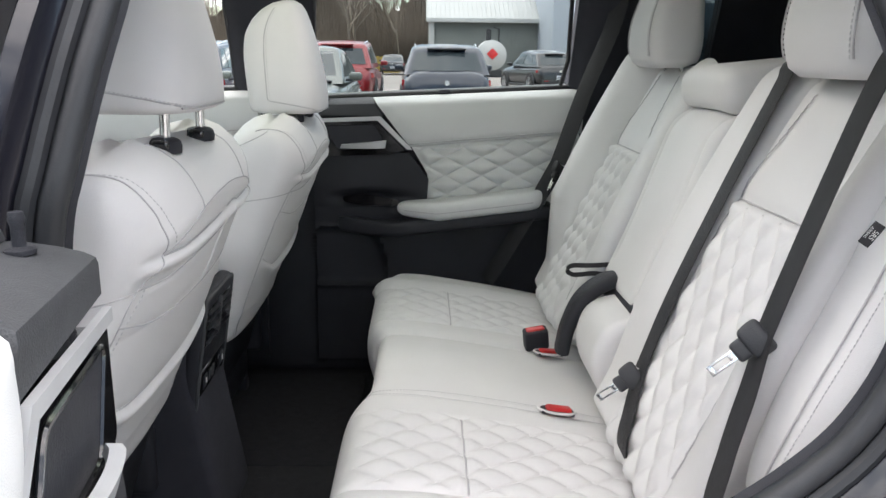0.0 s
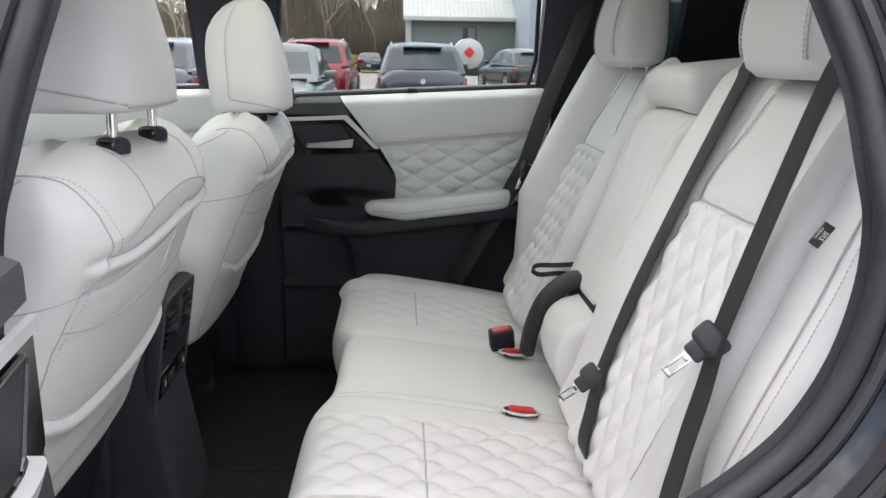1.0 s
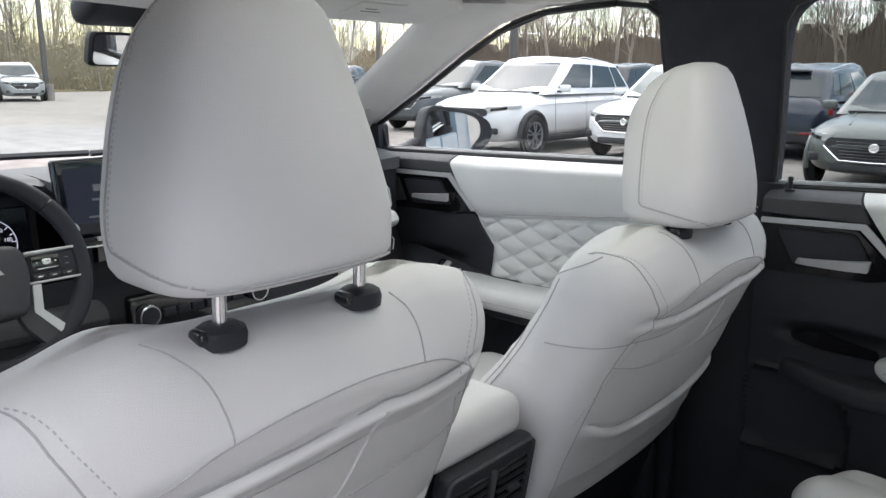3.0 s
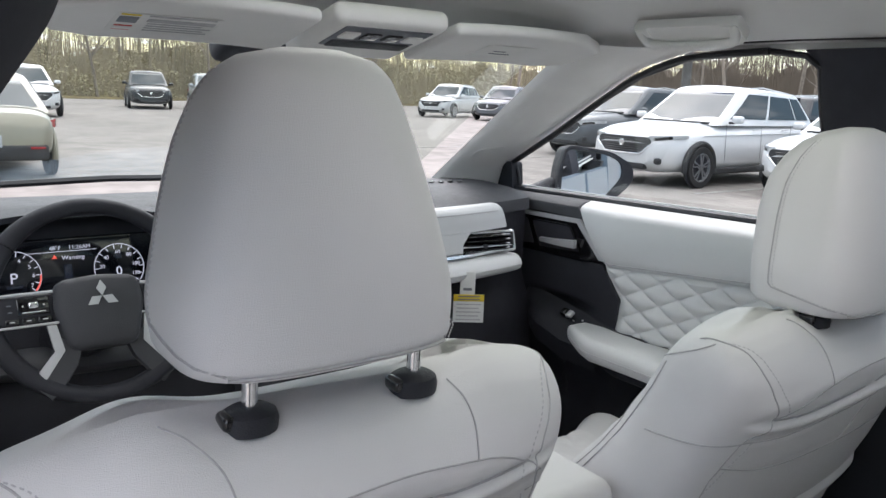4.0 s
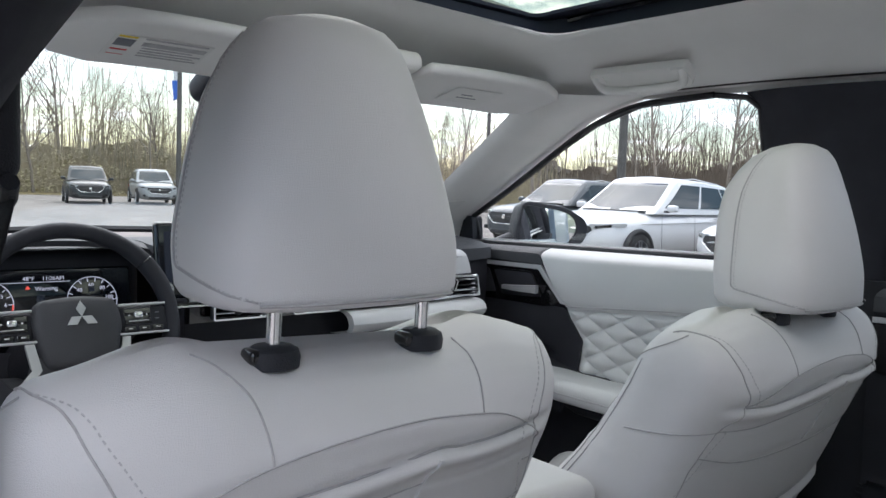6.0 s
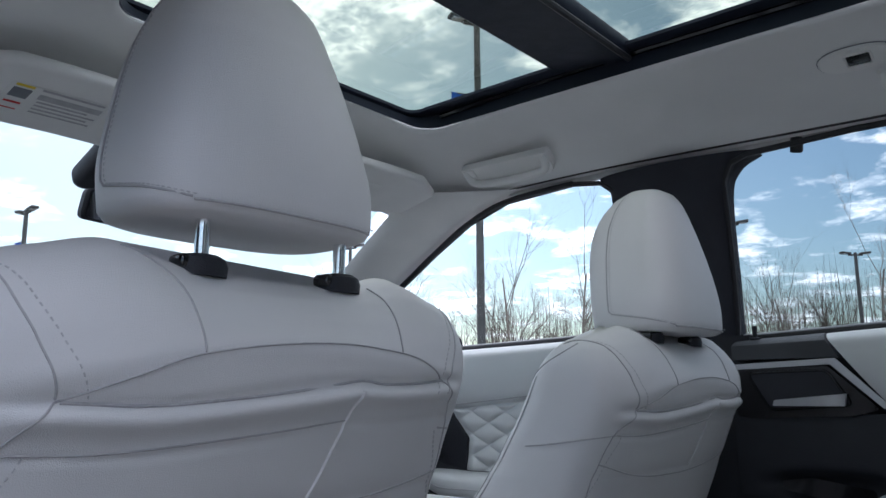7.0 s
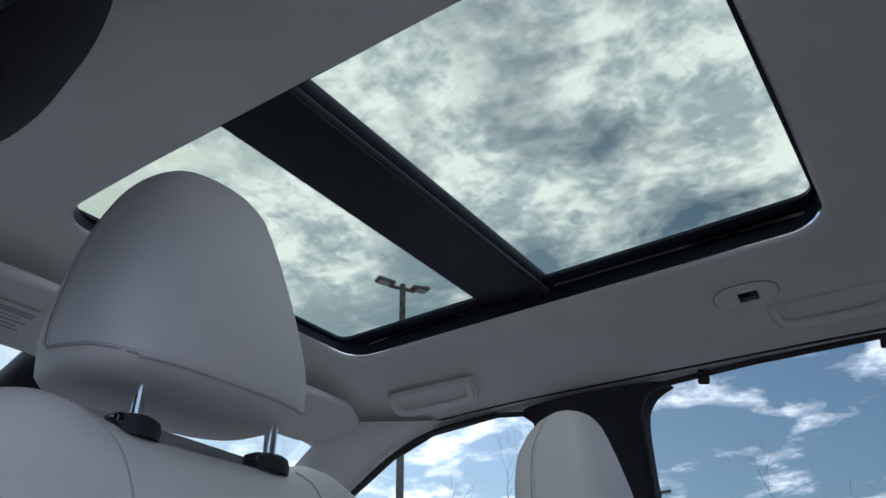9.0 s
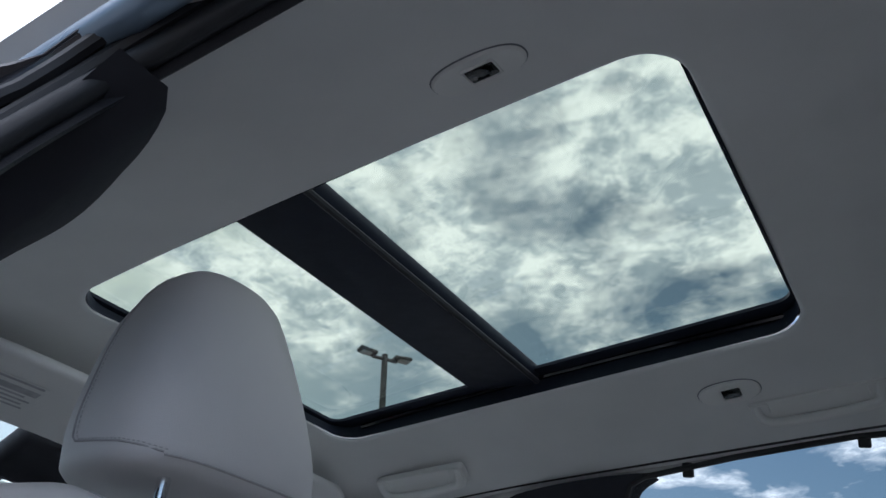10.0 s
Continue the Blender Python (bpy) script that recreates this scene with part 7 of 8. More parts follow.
# ---- parked cars ----
TYRE = material("tyre_rubber", (0.012, 0.012, 0.013), 0.8, vary=0.2, scale=30, grain=0.5, grain_scale=200)
ALLOY = material("alloy_rim", (0.52, 0.53, 0.55), 0.3, 0.9, vary=0.05, scale=10)
AUTO_GLASS = material("car_window_glass", (0.035, 0.045, 0.05), 0.06, vary=0.1, scale=2, spec=0.35)
# sky reflected in the glass is painted in as a paler base colour
PALE_GLASS = material("painted_sky_windscreen", (0.09, 0.11, 0.105), 0.10, vary=0.2, scale=2, spec=0.4)
LAMP_RED = material("red_tail_lamp", (0.30, 0.012, 0.014), 0.15, vary=0.1, scale=20, coat=0.6)
LAMP_CLEAR = material("clear_head_lamp", (0.45, 0.47, 0.48), 0.1, 0.2, vary=0.2, scale=60, coat=0.8)
CLADDING = material("grey_black_cladding", (0.025, 0.026, 0.028), 0.7, vary=0.15, scale=10)
PLATE = material("number_plate", (0.45, 0.47, 0.50), 0.5, vary=0.1, scale=40)


def car_paint(name, c):
    return material(name, c, 0.30, 0.1, vary=0.03, scale=2, coat=0.4)


WHITE_P, BLUE_P, GREY_P, RED_P, SAGE_P, GOLD_P, DARK_P, SILVER_P = (car_paint(n, c) for n, c in (("white_car_paint", (0.60, 0.61, 0.62)), ("dark_blue_car_paint", (0.008, 0.015, 0.030)), ("grey_car_paint", (0.075, 0.085, 0.095)), ("red_car_paint", (0.19, 0.010, 0.014)), ("sage_grey_car_paint", (0.085, 0.097, 0.088)), ("beige_car_paint", (0.26, 0.245, 0.19)), ("black_car_paint", (0.012, 0.014, 0.017)), ("silver_car_paint", (0.30, 0.32, 0.33))))

SHAPES = {
    # length, width, height, belt, bonnet height, (windscreen foot, roof front, roof rear, tail glass foot) as shares of the length from the nose, deck height
    "suv": (4.58, 1.84, 1.68, 1.06, 1.03, (0.285, 0.485, 0.86, 0.965), 1.10),
    "crossover": (4.40, 1.80, 1.56, 1.00, 0.97, (0.29, 0.485, 0.83, 0.955), 1.06),
    "sedan": (4.66, 1.80, 1.45, 0.93, 0.90, (0.285, 0.48, 0.70, 0.90), 1.02),
}


def parked_car(shape, paint, label, at, heading, screen=None):
    L, W, H, belt, bon, (s0, s1, s2, s3), deck = SHAPES[shape]
    t = thing("car", label, "car", (0, 0, 0), "parked cars")
    h = L / 2

    def X(s):
        return h - s * L
    # lower body: rings along the length
    top = [(0.0, bon - 0.30), (0.02, bon - 0.16), (0.07, bon - 0.06), (0.15, bon - 0.01), (s0, bon + 0.03), (s0 + 0.08, belt), (0.60, belt + 0.03), (s3 - 0.04, belt + 0.05), (s3, deck - 0.02), (0.985, deck - 0.12), (1.0, deck - 0.30)]
    wid = [(0.0, 0.60), (0.015, 0.74), (0.05, 0.87), (0.12, 0.96), (0.25, 0.995), (0.6, 1.0), (0.85, 0.985), (0.95, 0.93), (0.985, 0.86), (1.0, 0.74)]
    low = [(0.0, 0.36), (0.03, 0.26), (0.1, 0.22), (0.9, 0.24), (0.97, 0.32), (1.0, 0.42)]
    rings = []
    for s in [0.0, 0.006, 0.015, 0.03, 0.05, 0.08, 0.12, 0.17, 0.22, s0, 0.34, 0.42, 0.5, 0.6, 0.7, 0.8, 0.87, 0.92, s3, 0.975, 0.99, 0.996, 1.0]:
        zt, zb, w = table(top, s, 1), table(low, s, 1), table(wid, s, 1) * W / 2
        zm = zb + (zt - zb) * 0.62
        ring = []
        for a in range(28):
            an = 2 * math.pi * a / 28
            c, sn = math.cos(an), math.sin(an)
            z = (zt + zb) / 2 + (zt - zb) / 2 * math.copysign(abs(sn) ** 0.45, sn)
            shoulder = 1 - 0.055 * max(0, (z - zm) / (zt - zm + 1e-6)) ** 2 - 0.04 * max(0, (zm - z) / (zm - zb)) ** 2
            ring.append((X(s), w * shoulder * math.copysign(abs(c) ** 0.45, c), z))
        rings.append(ring)
    body = local_part("body", loft(rings), paint, t, "", 30)

    # cabin: rings from the belt up
    def cab(k):
        xf = X(s0) + (X(s1) - X(s0)) * (k ** 0.92)
        xr = X(s3) + (X(s2) - X(s3)) * (k ** 1.05)
        w = (W / 2) * (0.935 - 0.185 * k ** 1.15)
        z = belt - 0.03 + (H - belt + 0.03) * (k if k < 0.9 else 0.9 + (k - 0.9))
        return xf, xr, w, z

    def slope(x, k):
        # the roof falls towards the tail
        return k * 0.10 * max(0.0, ((h - x) / L - 0.52) / 0.42) ** 1.4
    rings = []
    for k in (0.0, 0.25, 0.5, 0.7, 0.85, 0.93, 0.97, 1.0):
        xf, xr, w, z = cab(k)
        pull = 0 if k < 0.9 else (k - 0.9) / 0.1
        if pull:
            xf, xr, w = xf - 0.10 * pull ** 2, xr + 0.10 * pull ** 2, w - 0.09 * pull ** 2
            z = z - 0.0
        rings.append([(x, y, z + (0.03 * (1 - (y / w) ** 2) if k > 0.9 else 0) - slope(x, k)) for x, y in round_poly([(xf, -w), (xf + 0.05 * (1 - k), 0.0), (xf, w), ((xf + xr) / 2, w + 0.01), (xr, w), (xr - 0.04, 0), (xr, -w), ((xf + xr) / 2, -w - 0.01)], 0.11, 3)])
    cabin = local_part("cabin", loft(rings), paint, t, "", 30)

    def on_side(s, k, sg, out=0.006):
        xf, xr, w, z = cab(k)
        x = xf + (xr - xf) * s
        return (x, sg * (w + out + 0.010 * (1 - abs(2 * s - 1))), z - slope(x, k) + 0.05 * max(0, s - 0.5) * (1 - k))
    marks = (0.13, 0.44, 0.47, 0.78, 0.80, 0.94)
    for sg in (-1, 1):
        for a, b in ((marks[0], marks[1]), (marks[2], marks[3]), (marks[4], marks[5])):
            g = slab(6, 5, lambda u, v: on_side((a + (b - a) * u) if not (a == marks[0] and u == 0) else a - 0.06 * (1 - v), 0.17 + 0.66 * v, sg), (0, sg * -0.02, 0))
            local_part("side_window", g, AUTO_GLASS, cabin)

    def on_front(v, y, out=0.008):
        xf, xr, w, z = cab(v)
        return (xf + out + 0.05 * (1 - v) * (1 - abs(y)), y * (w - 0.10), z)
    local_part("windscreen", slab(8, 9, lambda u, v: on_front(0.08 + 0.78 * u, -1 + 2 * v), (-0.02, 0, 0)), screen or AUTO_GLASS, cabin)

    def on_tail(v, y):
        xf, xr, w, z = cab(v)
        return (xr - 0.012 - 0.035 * (1 - abs(y)), y * (w - 0.12), z - slope(xr, v))
    local_part("rear_window", slab(6, 9, lambda u, v: on_tail(0.16 + 0.66 * u, -1 + 2 * v), (0.02, 0, 0)), AUTO_GLASS, cabin)
    if shape != "sedan":
        xf, xr, w, z = cab(0.9)
        local_part("roof_spoiler", rbox((0.22, 1.1 * w, 0.035), 0.012, (xr - 0.04, 0, H - 0.10), 2), paint if shape == "suv" else CLADDING, cabin)
        for sg in (-1, 1):
            local_part("roof_rail", tube([(X(s1 + 0.05), sg * (w - 0.08), H - 0.02), (X(0.62), sg * (w - 0.06), H + 0.015), (X(s2 - 0.04), sg * (w - 0.08), H - 0.07)], 0.012, 6), SILVER, cabin)
    # creases along the flanks and over the bonnet
    for sg in (-1, 1):
        local_part("flank_crease", tube([(X(0.20 + 0.66 * k / 20), sg * (W / 2 * 0.992), belt - 0.20 + 0.05 * k / 20) for k in range(21)], 0.010, 6), paint, body)
        local_part("bonnet_crease", tube([(X(0.06 + (s0 - 0.07) * k / 10), sg * (0.36 + 0.20 * k / 10), table(top, 0.06 + (s0 - 0.07) * k / 10, 1) - 0.012) for k in range(11)], 0.016, 6), paint, body)
    local_part("wiper_cowl", rbox((0.12, W * 0.74, 0.03), 0.012, (X(s0 + 0.004), 0, bon + 0.035), 2), CLADDING, body)
    # wheels and arches
    r = 0.345 if shape != "sedan" else 0.325
    for s in (0.19, 0.80):
        for sg in (-1, 1):
            y = sg * (W / 2 - 0.02)
            arch = tube([(X(s) + (r + 0.05) * math.cos(radians(a)), sg * (W / 2 - 0.015), r + (r + 0.05) * math.sin(radians(a))) for a in range(-12, 193, 12)], 0.045, 8, up=(0, 1, 0))
            local_part("wheel_arch", arch, CLADDING if shape != "sedan" else paint, body)
            # flat black disc on the solid body stands in for the arch's shade
            local_part("arch_shade_disc", lathe([(0.0001, 0), (r + 0.03, 0), (r + 0.03, 0.012), (0.0001, 0.012)], 28, Matrix.Translation((X(s), sg * (W / 2 - 0.005), r + 0.01)) @ pose(0, 0, 0, 90 * sg, 0, 0)), BLACK, body)
            m = Matrix.Translation((X(s), y + sg * 0.035, r)) @ pose(0, 0, 0, -90 * sg, 0, 0)
            wh = local_part("wheel", lathe([(r * 0.66, -0.10), (r * 0.96, -0.10), (r, -0.07), (r, 0.0), (r * 0.96, 0.022), (r * 0.80, 0.026), (r * 0.68, 0.016), (r * 0.66, -0.10)], 32, m), TYRE, t, "black tyre on an alloy rim")
            rim_g = lathe([(r * 0.62, -0.03), (r * 0.685, -0.02), (r * 0.69, 0.018), (r * 0.655, 0.018), (r * 0.62, -0.03)], 28, m)
            for k in range(10):
                a = radians(36 * k + (7 if k % 2 else -7))
                rim_g.join(ribbon([m @ Vector((0.05 * math.cos(a), 0.05 * math.sin(a), 0.012)), m @ Vector((r * 0.40 * math.cos(a), r * 0.40 * math.sin(a), 0.008)), m @ Vector((r * 0.66 * math.cos(a), r * 0.66 * math.sin(a), 0.006))], m.to_3x3() @ Vector((-math.sin(a), math.cos(a), 0)), 0.024, 0.016))
            rim_g.join(lathe([(0.0001, 0.0), (0.06, 0.0), (0.055, 0.02), (0.0001, 0.024)], 16, m))
            local_part("rim", rim_g, ALLOY, wh, "many-spoked silver rim")
    # nose
    xn = X(0.0)
    gp_ = round_poly([(-0.52, 0.70), (0.52, 0.70), (0.56, 0.60), (0.36, 0.44), (-0.36, 0.44), (-0.56, 0.60)], 0.05, 3)
    gr = local_part("grille", prism(gp_, lambda a, b, d: (xn + 0.034 - d - 0.10 * (a / 0.6) ** 2 * 0.5, a, b + bon - 0.92), 0.08), CLADDING, body, "black mesh grille")
    for k in range(6):
        local_part("grille_bar", tube([(xn + 0.038 - 0.10 * (a / 0.6) ** 2 * 0.5, a, 0.475 + 0.036 * k + bon - 0.92) for a in [(-0.42 + 0.84 * j / 8) * (0.85 + 0.03 * k) for j in range(9)]], 0.006, 5), PIANO, gr)
    local_part("grille_trim", tube([(xn + 0.040 - 0.045 * (a / 0.6) ** 2, a, b + bon - 0.92) for a, b in [(-0.56, 0.60), (-0.37, 0.435), (0, 0.43), (0.37, 0.435), (0.56, 0.60)]], 0.010, 6), CHROME, gr)
    em = lathe([(0.0001, 0), (0.055, 0), (0.055, 0.008), (0.046, 0.012), (0.040, 0.006), (0.0001, 0.006)], 20)
    local_part("emblem", em.move(Matrix.Translation((xn + 0.042, 0, 0.60 + bon - 0.92)) @ pose(0, 0, 0, 0, 90, 0)), CHROME, gr, "plain round chrome badge")
    for sg in (-1, 1):
        hl = slab(8, 4, lambda u, v: (xn - 0.02 - 0.46 * u ** 1.6, sg * (0.50 + (W / 2 - 0.53) * u ** 0.7), bon - 0.275 + 0.085 * v * (1 - 0.35 * u) + 0.055 * u), (-0.10, sg * -0.03, 0))
        hl_ = local_part("head_lamp", hl, LAMP_CLEAR, body, "slim clear head lamp")
        local_part("lamp_core", slab(6, 3, lambda u, v: (xn - 0.014 - 0.46 * (0.15 + 0.5 * u) ** 1.6, sg * (0.502 + (W / 2 - 0.53) * (0.15 + 0.5 * u) ** 0.7), bon - 0.262 + 0.045 * v + 0.03 * u), (-0.05, 0, 0)), PIANO, hl_)
        local_part("fog_vent", rbox((0.10, 0.26, 0.10), 0.03, (xn - 0.10, sg * 0.62, 0.44), 2, turn=pose(0, 0, 0, 0, 0, -28 * sg)), CLADDING, body)
    local_part("lower_intake", rbox((0.12, 0.95, 0.10), 0.03, (xn - 0.035, 0, 0.34), 2), CLADDING, body)
    # tail
    xt = X(1.0)
    for sg in (-1, 1):
        tl = slab(8, 4, lambda u, v: (xt + 0.035 + 0.30 * u ** 2.2, sg * (0.42 + (W / 2 - 0.445) * u ** 0.75), deck - 0.30 + 0.115 * v * (0.55 + 0.45 * u)), (0.10, sg * -0.03, 0))
        local_part("tail_lamp", tl, LAMP_RED, body, "red tail lamp")
    local_part("tail_badge", lathe([(0.0001, 0), (0.05, 0), (0.05, 0.008), (0.0001, 0.008)], 18, Matrix.Translation((xt - 0.012, 0, deck - 0.24)) @ pose(0, 0, 0, 0, -90, 0)), CHROME, body, "plain round chrome badge")
    pl_ = local_part("number_plate", rbox((0.014, 0.32, 0.16), 0.006, (xt - 0.018, 0, deck - 0.47), 2), PLATE, body, "framed number plate")
    local_part("plate_bar", rbox((0.006, 0.22, 0.055), 0.002, (xt - 0.026, 0, deck - 0.47), 1), INK, pl_)
    local_part("rear_bumper", rbox((0.16, W * 0.80, 0.22), 0.06, (xt + 0.06, 0, 0.40), 3), CLADDING, body)
    for sg in (-1, 1):
        local_part("reflector", rbox((0.02, 0.18, 0.035), 0.008, (xt - 0.022, sg * 0.58, 0.46), 1), LAMP_RED, body)
        mr = local_part("door_mirror", rbox((0.12, 0.20, 0.125), 0.045, (X(s0 + 0.075), sg * (W / 2 + 0.10), belt + 0.075), 3), paint, t)
        local_part("mirror_arm", rbox((0.06, 0.10, 0.04), 0.015, (X(s0 + 0.07), sg * (W / 2 + 0.0), belt + 0.02), 2), BLACK, mr)
        for k, s in enumerate((0.52, 0.72)):
            local_part("door_handle", rbox((0.17, 0.03, 0.024), 0.01, (X(s), sg * (W / 2 - 0.012), belt - 0.10), 2), paint, body)
        local_part("side_sill", rbox((L * 0.50, 0.06, 0.11), 0.025, (X(0.495), sg * (W / 2 - 0.035), 0.275), 2), CLADDING if shape != "sedan" else paint, body)
        for s in (0.335, 0.565, 0.77):
            local_part("door_gap", tube([(X(s), sg * (W / 2 * 0.999), 0.36), (X(s) + 0.02, sg * (W / 2 + 0.001), 0.70), (X(s), sg * (W / 2 * 0.965), belt - 0.01)], 0.0028, 4), CLADDING, body)
    t.matrix_basis = Matrix.Translation((at[0], at[1], 0)) @ pose(0, 0, 0, 0, 0, heading)
    return t


parked_car("suv", WHITE_P, "white compact sports utility car parked nose out", (-8.60, 11.85), -90)
parked_car("crossover", WHITE_P, "white crossover with a black grille parked nose out", (-6.02, 12.75), -90, PALE_GLASS)
parked_car("sedan", SAGE_P, "grey-green sedan with a reflecting windscreen", (-2.1, 11.60), -90)
parked_car("crossover", BLUE_P, "dark blue crossover parked tail out", (-4.5, 14.9), 90)
parked_car("suv", GREY_P, "grey sports utility car seen from behind", (-6.1, 21.4), 90)
parked_car("suv", RED_P, "red sports utility car seen from behind", (-2.15, 20.0), 90)
parked_car("crossover", BLUE_P, "dark blue crossover with a framed number plate", (0.40, 16.1), 90)
parked_car("sedan", DARK_P, "small dark sedan far across the car park", (-2.3, 59.0), 90)
parked_car("crossover", DARK_P, "dark car parked by the workshop", (4.6, 31.0), 105)
parked_car("suv", SILVER_P, "silver car parked by the workshop", (5.9, 38.5), 80)
parked_car("sedan", GOLD_P, "beige sedan with a dealer plate on its tail", (-13.75, 0.62), 180)
parked_car("suv", WHITE_P, "white sports utility car facing the car", (-30.5, 3.9), 0)
parked_car("suv", DARK_P, "black sports utility car before the woods", (-38.5, 10.4), -12)
parked_car("suv", SILVER_P, "silver sports utility car before the woods", (-38.8, 13.6), -12)
parked_car("suv", WHITE_P, "white sports utility car before the woods", (-33.5, 24.6), -62)
parked_car("suv", GREY_P, "grey sports utility car before the woods", (-30.2, 25.6), -62)
parked_car("suv", GREY_P, "dark grey sports utility car parked nose out", (-13.2, 15.0), -90)
parked_car("suv", DARK_P, "black sports utility car with silver roof rails", (-11.6, 21.2), 90)
parked_car("suv", RED_P, "red car standing behind on the car park", (8.5, 7.4), 170)

# ---- workshop buildings ----
SIDING_W = material("white_metal_siding", (0.42, 0.43, 0.42), 0.6, vary=0.06, scale=0.6, grain=0.2, grain_scale=20)
SIDING_G = material("grey_green_siding", (0.17, 0.185, 0.175), 0.7, vary=0.06, scale=0.6, grain=0.2, grain_scale=20)
SIDING_B = material("pale_blue_siding", (0.32, 0.36, 0.40), 0.6, vary=0.05, scale=0.6, grain=0.2, grain_scale=20)
sh = thing("workshop", "low grey workshop with a white metal roof", "building", (5.0, 68, 0))
part("wall", rbox((9.4, 10, 4.3), 0.03, (5.2, 73, 2.15), 1), SIDING_G, sh, "grey-green metal wall")
part("corner_post", rbox((0.5, 0.3, 4.3), 0.02, (0.65, 67.9, 2.15), 1), SIDING_W, sh)
rf = part("roof", slab(4, 4, lambda u, v: (0.2 + 10.0 * u, 67.3 + 6.0 * v, 4.35 + 3.4 * v), (0, 0, 0.18)), SIDING_W, sh, "white ribbed metal roof")
for k in range(26):
    part("roof_rib", tube([(0.3 + 0.39 * k, 67.32, 4.56), (0.3 + 0.39 * k, 73.2, 7.92)], 0.03, 4), SIDING_W, rf)
part("fascia", rbox((10.0, 0.10, 0.28), 0.02, (5.2, 67.28, 4.32), 1), SIDING_W, sh)
for k in range(22):
    part("wall_rib", rbox((0.03, 0.03, 4.1), 0.008, (1.0 + 0.41 * k, 67.98, 2.08), 1), SIDING_G, sh)
sb2 = thing("showroom", "tall pale blue metal building", "building", (22, 64, 0))
part("wall", rbox((24, 12, 9.0), 0.03, (21.8, 66, 4.5), 1), SIDING_B, sb2, "pale blue metal wall")
part("roof", rbox((24.4, 12.4, 0.3), 0.03, (21.8, 66, 9.12), 1), SIDING_W, sb2)
for k in range(6):
    w_ = part("window", rbox((1.6, 0.10, 0.9), 0.02, (13.0 + 3.4 * k, 59.96, 5.4), 1), AUTO_GLASS, sb2)
    part("window_frame", rbox((1.72, 0.06, 1.02), 0.02, (13.0 + 3.4 * k, 59.99, 5.4), 1), SIDING_W, w_)
tk = thing("fuel_tank", "round white fuel tank with a red diamond sign", "tank", (5.5, 55, 0.0))
part("tank_shell", lathe([(0.0001, -1.4), (0.6, -1.35), (1.0, -1.1), (1.05, 0), (1.0, 1.1), (0.6, 1.35), (0.0001, 1.4)], 28, Matrix.Translation((4.6, 54, 1.45)) @ pose(0, 0, 0, 90, 0, 0)), SIDING_W, tk)
part("sign", rbox((0.55, 0.03, 0.55), 0.02, (4.6, 52.58, 1.55), 1, turn=pose(0, 0, 0, 0, 45, 0)), RED, tk, "red diamond sign")
part("stand", rbox((1.4, 2.2, 0.5), 0.05, (4.6, 54, 0.25), 1), CLADDING, tk)
part("pump", rbox((0.35, 0.35, 0.8), 0.05, (4.4, 53.6, 2.8), 2), CLADDING, tk)
part("valve", tube([(5.1, 53.4, 2.3), (5.1, 53.4, 3.2), (4.7, 53.4, 3.3)], 0.05, 6), CLADDING, tk)
single("orange_drum", lathe([(0.28, 0), (0.3, 0.3), (0.27, 0.32), (0.29, 0.6), (0.25, 0.9), (0.0001, 0.92)], 18, Matrix.Translation((7.0, 50.5, 0))), material("orange_plastic", (0.55, 0.16, 0.03), 0.6, vary=0.1, scale=4), "orange traffic drum beside the tank", "traffic drum")
single("yellow_fence", slab(30, 2, lambda u, v: (-8.5 + 6.6 * u, 63.0, 0.05 + 1.25 * v + 0.05 * math.sin(u * 90)), (0, 0.06, 0)), material("yellow_boards", (0.34, 0.24, 0.05), 0.85, vary=0.2, scale=1.5, stain=0.3), "weathered yellow board fence at the verge", "fence")

# ---- lamp posts with banners ----
STEEL = material("brown_grey_steel", (0.10, 0.095, 0.09), 0.5, 0.4, vary=0.15, scale=4)
BANNER_B = material("blue_banner_cloth", (0.02, 0.12, 0.55), 0.8, vary=0.1, scale=3)
BANNER_W = material("white_banner_cloth", (0.55, 0.57, 0.6), 0.8, vary=0.05, scale=3)


def lamp_post(x, y, hgt, turn, banners, width=0.115):
    t = thing("street_lamp", "tall steel lamp post with two flat heads" if not banners else "tall steel lamp post with blue and white banners", "street lamp", (x, y, 0), "lamp posts")
    m = Matrix.Translation((x, y, 0)) @ pose(0, 0, 0, 0, 0, turn)
    part("post", tube([(0, 0, 0), (0, 0, hgt * 0.5), (0, 0, hgt)], [width * 1.1, width, width * 0.85], 12, up=(1, 0, 0)).move(m), STEEL, t)
    part("footing", lathe([(0.30, 0), (0.30, 0.75), (0.0001, 0.76)], 18, m), ASPHALT, t)
    part("cross_arm", rbox((0.9, 0.10, 0.10), 0.02, (0, 0, hgt - 0.15), 1).move(m), STEEL, t)
    for sg in (-1, 1):
        hd = part("lamp_head", rbox((0.62, 0.36, 0.12), 0.04, (sg * 0.62, 0, hgt - 0.02), 2, turn=pose(0, 0, 0, 0, -6 * sg, 0)).move(m), STEEL, t)
        part("lens", rbox((0.42, 0.28, 0.02), 0.005, (sg * 0.64, 0, hgt - 0.085), 1).move(m), SILVER, hd)
    if banners:
        z0 = banners
        for k, mat in enumerate((BANNER_B, BANNER_W, BANNER_B)):
            part("banner", slab(6, 4, lambda u, v: (-0.14 - 0.75 * u, 0.05 * math.sin(u * 5 + v * 3), z0 - 0.95 * k - 0.95 * v), (0, 0.012, 0)).move(m), mat, t)
        for z in (z0, z0 - 2.85):
            part("banner_arm", tube([(0, 0, z), (-0.9, 0, z)], 0.02, 6).move(m), STEEL, t)
    return t


